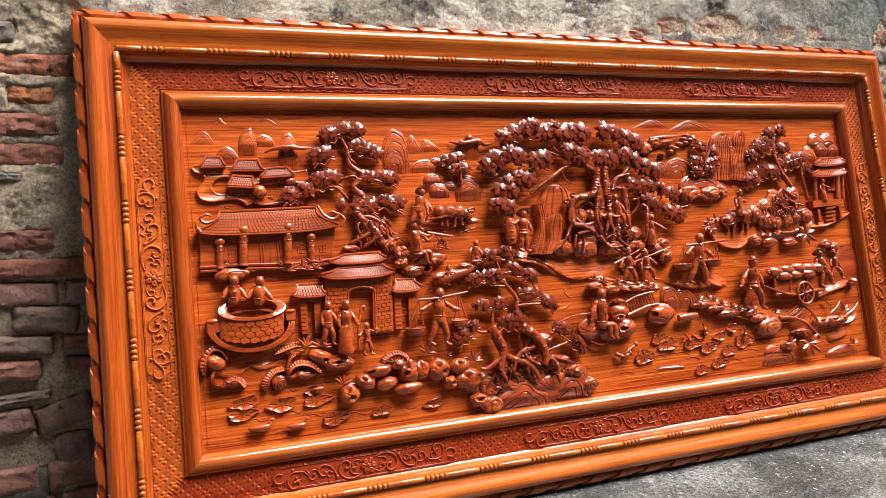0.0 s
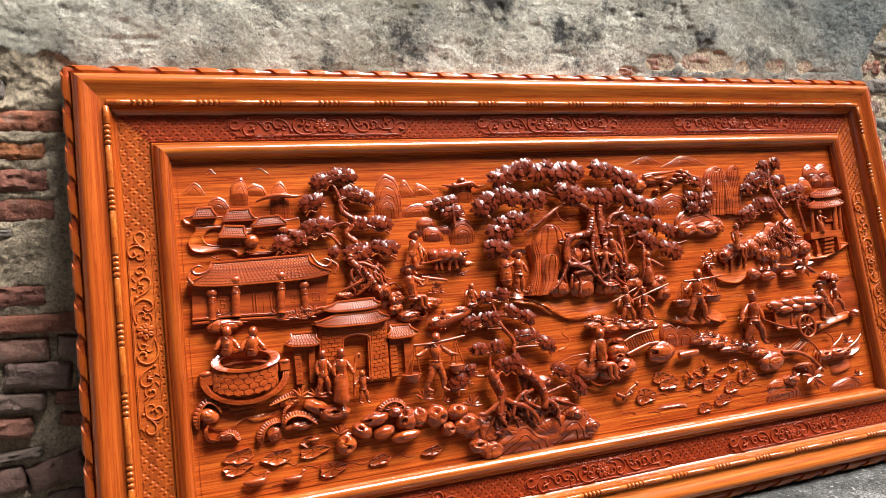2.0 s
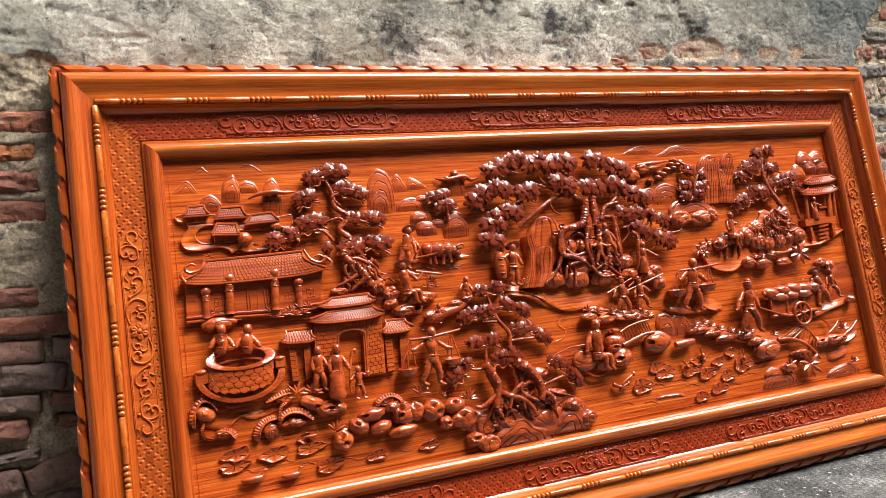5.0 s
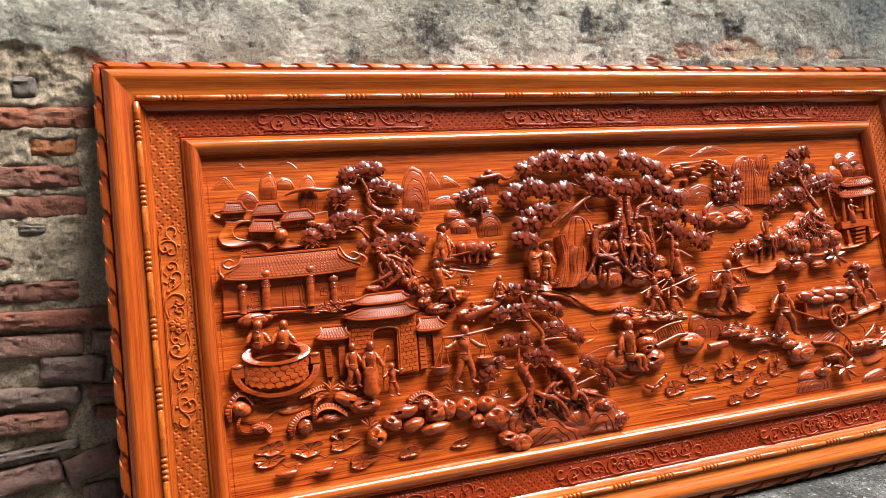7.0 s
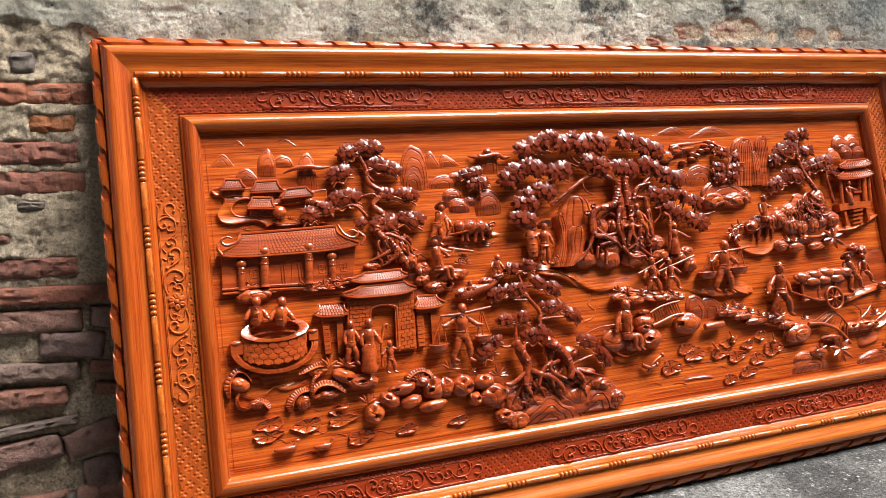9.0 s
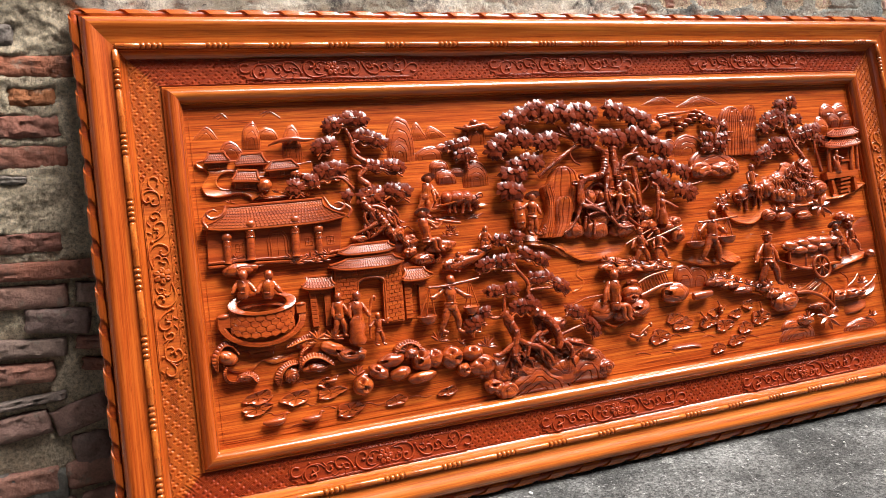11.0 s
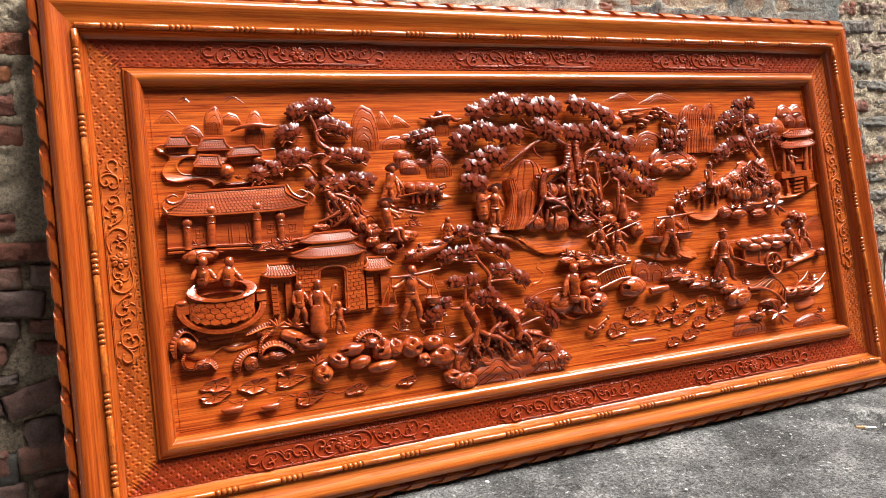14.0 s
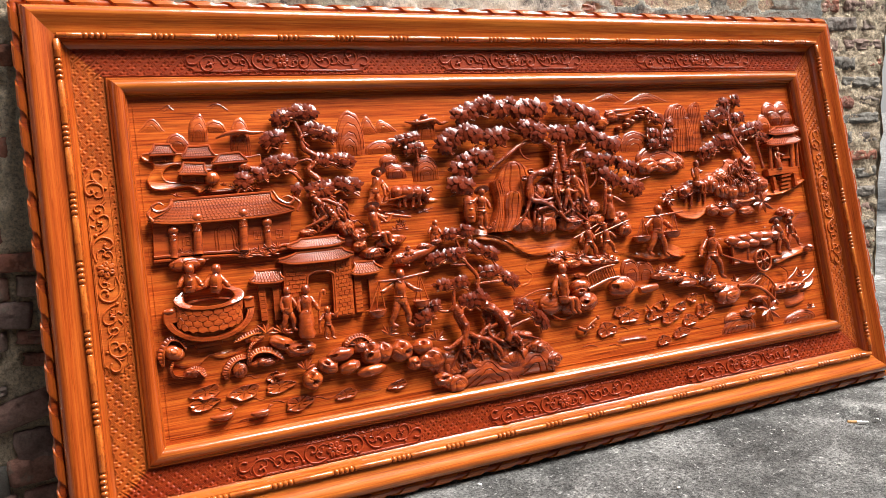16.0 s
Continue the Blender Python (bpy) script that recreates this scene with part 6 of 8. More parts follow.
sapling = carved_tree([[(0.682, 0.610, 0.008, 0.005), (0.678, 0.640, 0.010, 0.004), (0.664, 0.663, 0.010, 0.003), (0.650, 0.674, 0.008, 0.002)], [(0.681, 0.637, 0.010, 0.003), (0.699, 0.651, 0.008, 0.002)]], "small carved tree on a rock")
clump(sapling, 0.626, 0.671, 0.697, 0.680, 0.022, 0.010, 0.014, 1)
clump(sapling, 0.645, 0.644, 0.712, 0.653, 0.022, 0.010, 0.014, 2)
hill((0.691, 0.674), (0.745, 0.673), (0.723, 0.737), 0.012, 3, 0.5, 51)
b = Build()
tube(b, [(0.663, 0.721, 0.000, 0.0015), (0.688, 0.715, 0.007, 0.0055), (0.713, 0.717, 0.010, 0.006), (0.742, 0.721, 0.009, 0.006), (0.760, 0.711, 0.006, 0.005), (0.785, 0.716, 0.000, 0.0015)], 8, 5)
for x, y, r in ((0.717, 0.729, 0.012), (0.693, 0.717, 0.0095), (0.741, 0.718, 0.011)):
    ball(b, x, y, 0.004, r, r * 0.85, 0.010, 0, 14, 10, 0.1)
part("cloud", b, CARVE, panel, "thin carved cloud crossing a hill", 60)


def buffalo(masses, legs, horns, tail, w=0.010):
    """A carved draught animal: overlapping rounded masses for rump, barrel, shoulder and head, with legs, horns and tail."""
    b = Build()
    for k, (u, v, ru, rv, rw, turn) in enumerate(masses[:-2]):
        ball(b, u, v, w - 0.004, ru, rv, rw, turn, 18, 14, 0.10, (), 0, k)
    beast = part("buffalo", b, BARK, panel, "carved water buffalo with curved horns", 60)
    fat = masses[1][3]
    b = Build()
    for k, (u, v, ru, rv, rw, turn) in enumerate(masses[-2:]):
        ball(b, u, v, w - 0.004, ru, rv, rw, turn, 18, 14, 0.10, (), 0, k)
    part("head", b, BARK, beast, "", 60)
    for leg in legs:
        b = Build()
        x, y = leg[-1]
        tube(b, [(*p, w - 0.001, fat * r) for p, r in zip(leg, (0.42, 0.26, 0.24))] + [(x, y - fat * 0.05, w - 0.001, fat * 0.30), (x, y - fat * 0.16, w - 0.001, fat * 0.26)], 8, 5, 0.05, 0.3)
        part("leg", b, BARK, beast, "", 60)
    for horn in horns:
        b = Build()
        tube(b, [(*p, w + 0.010, fat * (0.20 - 0.13 * i / (len(horn) - 1))) for i, p in enumerate(horn)], 7, 5, 0.04)
        part("horn", b, BARK, beast, "", 60)
    for line in tail:
        b = Build()
        tube(b, [(*p, w, fat * 0.10) for p in line], 6, 4)
        part("tail", b, BARK, beast, "", 60)
    return beast


b = Build()
ledge(b, [(0.536, 0.530), (0.612, 0.536), (0.719, 0.527)], [(0.526, 0.511), (0.593, 0.512), (0.662, 0.509), (0.730, 0.513)], 0.007)
part("ground_shelf", b, FIELD, panel, "low carved strip of field", 50)
figure((0.542, 0.499), (0.565, 0.599), 0.012, "cone", arms=((0.3, -0.05), (0.22, -0.16)), lean=0.04, stout=1.05)
buffalo(((0.613, 0.539, 0.0170, 0.0170, 0.016, 0), (0.639, 0.537, 0.0233, 0.0191, 0.019, 0), (0.665, 0.536, 0.0194, 0.0191, 0.018, 0), (0.682, 0.532, 0.0134, 0.0144, 0.016, 0), (0.691, 0.524, 0.0103, 0.0144, 0.015, -15), (0.692, 0.512, 0.0072, 0.0077, 0.012, 0)),
        (((0.617, 0.528), (0.617, 0.516), (0.615, 0.504)), ((0.630, 0.525), (0.629, 0.514), (0.630, 0.503)), ((0.655, 0.523), (0.652, 0.511), (0.650, 0.501)), ((0.669, 0.522), (0.670, 0.512), (0.671, 0.504)),),
        (((0.687, 0.538), (0.697, 0.543), (0.705, 0.542), (0.706, 0.534)), ((0.689, 0.534), (0.697, 0.535), (0.703, 0.531)),), (((0.599, 0.543), (0.594, 0.534), (0.594, 0.522)),))
b = Build()
tube(b, [(0.593, 0.558, 0.016, 0.003), (0.582, 0.537, 0.016, 0.003), (0.573, 0.516, 0.012, 0.0035)], 6, 4)
tube(b, [(0.576, 0.519, 0.014, 0.0028), (0.618, 0.524, 0.018, 0.0028), (0.671, 0.536, 0.020, 0.0025)], 6, 4)
part("plough", b, CARVE, panel, "carved wooden plough behind the buffalo", 60)
lines("water_line", [[(0.564, 0.491), (0.579, 0.497), (0.593, 0.490), (0.612, 0.494), (0.633, 0.488)], [(0.660, 0.493), (0.676, 0.498), (0.690, 0.491), (0.712, 0.496)], [(0.525, 0.504), (0.536, 0.507), (0.547, 0.501)], [(0.669, 0.485), (0.685, 0.488), (0.697, 0.484)]], 0.0010)
figure((0.545, 0.405), (0.536, 0.513), 0.016, "cone", sit=True, arms=((0.3, 0.08), (0.26, -0.02)), stout=1.05)
b = Build()
tube(b, [(0.570, 0.486, 0.022, 0.0035), (0.604, 0.479, 0.020, 0.0038), (0.637, 0.473, 0.018, 0.0035)], 7, 4)
tube(b, [(0.557, 0.466, 0.020, 0.004), (0.575, 0.467, 0.022, 0.0035), (0.586, 0.482, 0.022, 0.003)], 7, 4)
part("fishing_pole", b, CARVE, panel, "carved pole held over the water", 60)
stone(0.579, 0.421, 0.0414, 0.0154, 0.018, 0.004, turn=4, seed=11, label="long smooth carved rock")
stone(0.503, 0.440, 0.0229, 0.0180, 0.016, 0.004, ribs=6, seed=12)
stone(0.530, 0.394, 0.0318, 0.0166, 0.018, 0.004, ribs=7, seed=13)
stone(0.500, 0.415, 0.0200, 0.0138, 0.015, 0.004, ribs=5, seed=14)
claw([(0.537, 0.411), (0.544, 0.394), (0.561, 0.386), (0.574, 0.396), (0.565, 0.407)], 0.007, 0.003, 0.016)
b = Build()
for k, px in enumerate([(0.599, 0.445), (0.617, 0.446), (0.610, 0.458)]):
    rosette(b, *px, 0.010, 0.015, 6, k + 40, math.pi * 1.2, -0.2)
part("plant", b, CARVE, panel, "leafy tuft on a rock", 45)


def boat(hull):
    """A low hull: a ridged spindle."""
    b = Build()
    tube(b, hull, 9, 6, 0.04)
    return part("carved_boat", b, TILE, panel, "small carved boat heaped with bundles", 60)


boat([(0.578, 0.362, 0.004, 0.005), (0.606, 0.367, 0.008, 0.013), (0.638, 0.377, 0.009, 0.013), (0.670, 0.385, 0.008, 0.012), (0.714, 0.410, 0.004, 0.007), (0.733, 0.427, 0.002, 0.003)])
for x, y, rx, ry in ((0.595, 0.372, 0.0193, 0.0126), (0.628, 0.380, 0.0181, 0.0113), (0.666, 0.396, 0.0229, 0.0100), (0.696, 0.405, 0.0186, 0.0086)):
    stone(x, y, rx, ry, 0.012, 0.010, ribs=8, label="ribbed bundle in a boat")
figure((0.691, 0.400), (0.701, 0.457), 0.012, "wrap", arms=((0.3, -0.1), (-0.3, -0.1)), stout=1.6)
figure((0.610, 0.354), (0.618, 0.398), 0.012, "brim", arms=((0.3, -0.1), (-0.3, -0.1)), stout=1.6)

# the man with two baskets
figure((0.572, 0.208), (0.587, 0.347), 0.018, "wrap", step=0.15, arms=((0.34, 0.06), (-0.34, 0.04)), stout=1.0)
b = Build()
tube(b, [(0.528, 0.322, 0.024, 0.003), (0.566, 0.321, 0.028, 0.0038), (0.612, 0.325, 0.028, 0.0038), (0.662, 0.331, 0.022, 0.003)], 7, 5)
part("carrying_pole", b, CARVE, panel, "long carrying pole over a shoulder", 60)
for x, y, tx, ty, rx, ry in ((0.518, 0.250, 0.530, 0.320, 0.0243, 0.0136), (0.635, 0.259, 0.636, 0.327, 0.0211, 0.0126)):
    basket(x, y, rx, ry, 0.016)
    b = Build()
    for s in (-0.8, -0.1, 0.8):
        tube(b, [(tx, ty, 0.024, 0.0018), (x + s * rx, y + ry * 0.4, 0.020, 0.0018)], 5, 4)
    part("cord", b, CARVE, panel, "straight hanging cords", 60)

# the lower pine on its rocks
low_pine = carved_tree([
    [(0.722, 0.083, 0.006, 0.012), (0.742, 0.137, 0.014, 0.012), (0.741, 0.173, 0.016, 0.010), (0.726, 0.209, 0.016, 0.009), (0.722, 0.230, 0.014, 0.006), (0.729, 0.277, 0.012, 0.004), (0.740, 0.297, 0.010, 0.003)],
    [(0.875, 0.117, 0.010, 0.013), (0.862, 0.156, 0.016, 0.012), (0.843, 0.193, 0.018, 0.010), (0.813, 0.218, 0.016, 0.007), (0.795, 0.269, 0.014, 0.007), (0.798, 0.305, 0.014, 0.006), (0.772, 0.345, 0.012, 0.006), (0.761, 0.383, 0.010, 0.005), (0.751, 0.421, 0.008, 0.003)],
    [(0.791, 0.284, 0.014, 0.005), (0.831, 0.286, 0.016, 0.004), (0.894, 0.282, 0.012, 0.002)],
    [(0.763, 0.375, 0.012, 0.004), (0.807, 0.363, 0.014, 0.003), (0.855, 0.351, 0.010, 0.002)],
    [(0.770, 0.338, 0.012, 0.004), (0.731, 0.342, 0.012, 0.003)],
    [(0.724, 0.227, 0.014, 0.005), (0.690, 0.228, 0.014, 0.004), (0.661, 0.242, 0.010, 0.002)],
    [(0.874, 0.162, 0.014, 0.005), (0.919, 0.174, 0.014, 0.004), (0.963, 0.180, 0.010, 0.002)],
    [(0.743, 0.166, 0.016, 0.007), (0.773, 0.150, 0.016, 0.006), (0.821, 0.140, 0.012, 0.005), (0.866, 0.111, 0.012, 0.004)],
    [(0.736, 0.138, 0.016, 0.007), (0.711, 0.113, 0.014, 0.005), (0.691, 0.081, 0.008, 0.003)],
    [(0.747, 0.137, 0.016, 0.007), (0.775, 0.111, 0.014, 0.005), (0.786, 0.080, 0.008, 0.003)],
    [(0.789, 0.145, 0.016, 0.006), (0.808, 0.113, 0.016, 0.005), (0.836, 0.079, 0.010, 0.003)],
    [(0.839, 0.152, 0.016, 0.006), (0.816, 0.133, 0.016, 0.005), (0.823, 0.103, 0.012, 0.003)],
    [(0.869, 0.133, 0.016, 0.007), (0.891, 0.108, 0.014, 0.005), (0.902, 0.076, 0.010, 0.003)],
    [(0.880, 0.146, 0.014, 0.006), (0.920, 0.133, 0.014, 0.004), (0.961, 0.119, 0.008, 0.002)],
], "gnarled carved pine growing from heaped rocks")
for k, (p, q, t) in enumerate((((0.716, 0.424), (0.804, 0.423), 0.024), ((0.662, 0.358), (0.715, 0.368), 0.026), ((0.706, 0.369), (0.776, 0.367), 0.028), ((0.786, 0.393), (0.869, 0.347), 0.026),
                               ((0.677, 0.299), (0.773, 0.292), 0.024), ((0.798, 0.315), (0.872, 0.313), 0.028), ((0.863, 0.308), (0.916, 0.272), 0.028), ((0.740, 0.252), (0.824, 0.242), 0.034),
                               ((0.779, 0.268), (0.809, 0.252), 0.02), ((0.614, 0.209), (0.660, 0.237), 0.034), ((0.647, 0.243), (0.688, 0.249), 0.018), ((0.815, 0.228), (0.820, 0.176), 0.028),
                               ((0.896, 0.228), (0.955, 0.202), 0.028), ((0.946, 0.196), (0.984, 0.149), 0.030))):
    clump(low_pine, *p, *q, t, 0.016, 0.0155, k + 30)
for k, (x, y, rx, ry, rb) in enumerate(((0.772, 0.089, 0.0567, 0.0366, 0), (0.700, 0.093, 0.0398, 0.0333, 6), (0.868, 0.074, 0.0654, 0.0344, 0), (0.946, 0.080, 0.0506, 0.0320, 5), (0.753, 0.133, 0.0267, 0.0240, 5), (0.813, 0.147, 0.0273, 0.0186, 5), (0.842, 0.105, 0.0325, 0.0229, 6), (0.905, 0.128, 0.0400, 0.0233, 6), (0.652, 0.108, 0.0271, 0.0275, 6), (0.791, 0.098, 0.0239, 0.0198, 5))):
    stone(x, y, rx, ry, 0.016, -0.002, seed=140 + k, ribs=rb, lumps=0.3)
for pts, r in (([(0.714, 0.238), (0.730, 0.212), (0.741, 0.182), (0.735, 0.159), (0.727, 0.128)], 0.0115), ([(0.799, 0.232), (0.833, 0.208), (0.855, 0.176), (0.858, 0.146), (0.852, 0.128)], 0.0125), ([(0.739, 0.168), (0.768, 0.152), (0.803, 0.137), (0.826, 0.113), (0.831, 0.097)], 0.0070),
               ([(0.733, 0.160), (0.693, 0.137), (0.672, 0.138)], 0.0062), ([(0.810, 0.177), (0.780, 0.158), (0.763, 0.122)], 0.0058), ([(0.859, 0.151), (0.884, 0.133), (0.891, 0.112), (0.886, 0.099)], 0.0062), ([(0.803, 0.137), (0.804, 0.113)], 0.0050), ([(0.725, 0.128), (0.740, 0.107)], 0.0062),
               ([(0.829, 0.177), (0.802, 0.166), (0.810, 0.148), (0.840, 0.130)], 0.0050)):
    b = Build()
    tube(b, [(u, v, 0.026, r * (1 - 0.35 * n / len(pts))) for n, (u, v) in enumerate(pts)], 11, 6, 0.07, 0.3)
    part("root", b, BARK, low_pine, "", 40)
root_tangle(low_pine, 0.690, 0.067, 0.801, 0.140, 4, 5, 0.018, 0.0036, 0.5)
hill((0.672, 0.028), (0.902, 0.021), (0.792, 0.110), 0.044, 5, 0.75, 61, 1.5, poly=((-1, 0), (-0.78, 0.30), (-0.30, 0.75), (-0.05, 1.02), (0.18, 0.98), (0.42, 0.62), (0.7, 0.42), (1, 0)))
hill((0.845, 0.035), (1.002, 0.031), (0.930, 0.104), 0.042, 4, 0.7, 62, 1.5, poly=((-1, 0), (-0.6, 0.35), (-0.2, 0.9), (0.05, 1.04), (0.4, 0.96), (0.62, 0.6), (1, 0)))
stone(0.947, 0.103, 0.0288, 0.0176, 0.018, 0.006, seed=21, ribs=5)
stone(0.992, 0.062, 0.0276, 0.0206, 0.016, 0.002, seed=22, ribs=6)
stone(0.671, 0.061, 0.0273, 0.0179, 0.018, 0.004, seed=23, holes=[(-0.1, 0.2, 0.42)])
stone(0.703, 0.047, 0.0307, 0.0221, 0.016, 0.002, seed=24, ribs=6)
stone(0.869, 0.192, 0.0264, 0.0160, 0.014, 0.004, seed=25, holes=[(0.4, 0.1, 0.3)])


# ---- the relief: shore rocks and water, foot of the panel ----
def eye_rocks():
    for x, y, rx, ry, turn, holes, k in (
            (0.342, 0.116, 0.0237, 0.0258, 10, [(-0.05, 0.45, 0.36), (0.1, -0.35, 0.34)], 1), (0.383, 0.141, 0.0269, 0.0183, -25, [(-0.3, 0.2, 0.3)], 2), (0.417, 0.163, 0.0355, 0.0158, 8, [(-0.6, 0.1, 0.26)], 3),
            (0.435, 0.130, 0.0275, 0.0158, 12, [], 4), (0.321, 0.191, 0.0393, 0.0194, -3, [(0.0, 0.1, 0.3)], 5), (0.281, 0.211, 0.0309, 0.0167, -24, [(0.5, -0.3, 0.3)], 6),
            (0.493, 0.154, 0.0282, 0.0295, 15, [(-0.1, 0.55, 0.34), (-0.4, -0.1, 0.3)], 7), (0.525, 0.153, 0.0215, 0.0243, -10, [(-0.1, 0.5, 0.4)], 8), (0.570, 0.149, 0.0292, 0.0272, 0, [(-0.1, 0.5, 0.34), (0.5, -0.25, 0.38)], 9),
            (0.596, 0.113, 0.0177, 0.0177, -12, [(0.35, 0.0, 0.38)], 10), (0.625, 0.150, 0.0284, 0.0193, 0, [(0.0, 0.5, 0.36)], 11), (0.647, 0.116, 0.0376, 0.0262, 0, [(-0.2, 0.45, 0.3)], 12),
            (0.488, 0.114, 0.0365, 0.0146, 6, [], 13), (0.467, 0.172, 0.0195, 0.0133, 12, [], 14)):
        stone(x, y, rx, ry, 0.019, 0.006, turn, holes, 0, 0.16, k, "smooth carved boulder with worn eye-shaped hollows" if holes else "smooth rounded carved boulder")


eye_rocks()
for k, (p, n, spread) in enumerate((((0.461, 0.177), 9, 3.4), ((0.540, 0.192), 6, 3.2), ((0.327, 0.140), 6, 3.0), ((0.663, 0.160), 7, 3.3), ((0.286, 0.232), 7, 3.2), ((0.248, 0.237), 5, 3.0), ((0.596, 0.179), 4, 3.0))):
    b = Build()
    rosette(b, *p, 0.010, 0.026 if k != 6 else 0.013, n, k + 60, spread, -0.1, 0.3)
    part("fern", b, CARVE, panel, "fan of carved fern leaves between boulders", 45)
claw([(0.428, 0.172), (0.439, 0.192), (0.465, 0.200), (0.487, 0.189), (0.491, 0.173)], 0.0085, 0.0065, 0.014, 11)
claw([(0.152, 0.146), (0.153, 0.166), (0.167, 0.184), (0.186, 0.191), (0.204, 0.189)], 0.0125, 0.0075, 0.006, 11)
claw([(0.200, 0.170), (0.209, 0.191), (0.231, 0.200), (0.258, 0.194), (0.281, 0.172)], 0.0085, 0.0105, 0.010, 11)
claw([(0.205, 0.170), (0.204, 0.193), (0.211, 0.214), (0.224, 0.221)], 0.0048, 0.0042, 0.018)
claw([(0.176, 0.227), (0.200, 0.236), (0.224, 0.243), (0.244, 0.243)], 0.0060, 0.0105, 0.008, 11)
claw([(0.022, 0.196), (0.021, 0.226), (0.040, 0.252), (0.062, 0.248), (0.073, 0.226)], 0.0105, 0.0070, 0.010, 11)
claw([(0.043, 0.204), (0.037, 0.187), (0.044, 0.171), (0.065, 0.166)], 0.0050, 0.0044, 0.012)
claw([(0.066, 0.172), (0.082, 0.181), (0.098, 0.176), (0.107, 0.160)], 0.0070, 0.0100, 0.008, 11)
stone(0.046, 0.223, 0.0235, 0.0170, 0.016, 0.004, turn=-25, lumps=0.12, seed=71)
stone(0.079, 0.175, 0.0188, 0.0098, 0.012, 0.004, ribs=7, lumps=0.3, seed=72)
stone(0.182, 0.164, 0.0184, 0.0175, 0.010, 0.002, ribs=10, lumps=0.2, seed=73, label="shell-like ribbed carved rock")
stone(0.240, 0.174, 0.0328, 0.0114, 0.012, 0.0, ribs=8, lumps=0.3, seed=74)
stone(0.224, 0.230, 0.0226, 0.0114, 0.010, 0.002, ribs=7, lumps=0.3, seed=75)
for k, (x, y, rx, ry) in enumerate(((0.104, 0.126, 0.0331, 0.0147), (0.098, 0.101, 0.0330, 0.0134), (0.187, 0.112, 0.0344, 0.0162), (0.268, 0.111, 0.0344, 0.0127), (0.307, 0.066, 0.0323, 0.0165), (0.421, 0.068, 0.0272, 0.0117), (0.552, 0.068, 0.0259, 0.0107))):
    pad(x, y, rx, ry, k, 0.12)
pad(0.255, 0.135, 0.0152, 0.0114, 31, 0.4)


def duck(u, v, L):
    b = Build()
    tube(b, [(u - L * 0.5, v + L * 0.04, 0.002, L * 0.05), (u - L * 0.25, v, 0.004, L * 0.13), (u + L * 0.1, v, 0.004, L * 0.15), (u + L * 0.3, v + L * 0.06, 0.004, L * 0.10), (u + L * 0.34, v + L * 0.2, 0.004, L * 0.06), (u + L * 0.42, v + L * 0.27, 0.004, L * 0.07), (u + L * 0.55, v + L * 0.25, 0.003, L * 0.025)], 9, 4, 0.05)
    return part("carved_duck", b, CARVE, panel, "small plain carved duck on the water", 60)


duck(0.136, 0.067, 0.058)
duck(0.219, 0.060, 0.050)
duck(0.272, 0.137, 0.032)
lines("water_line", [[(0.192, 0.145), (0.205, 0.147), (0.214, 0.140), (0.228, 0.143)], [(0.112, 0.086), (0.126, 0.089), (0.137, 0.081), (0.157, 0.083)], [(0.194, 0.095), (0.209, 0.096), (0.221, 0.089), (0.234, 0.092)], [(0.341, 0.072), (0.356, 0.073), (0.374, 0.065), (0.393, 0.067)], [(0.458, 0.069), (0.475, 0.070), (0.491, 0.063), (0.509, 0.065)],
                      [(0.243, 0.080), (0.259, 0.081), (0.275, 0.074)], [(0.170, 0.051), (0.189, 0.053), (0.207, 0.046)]], 0.0010)

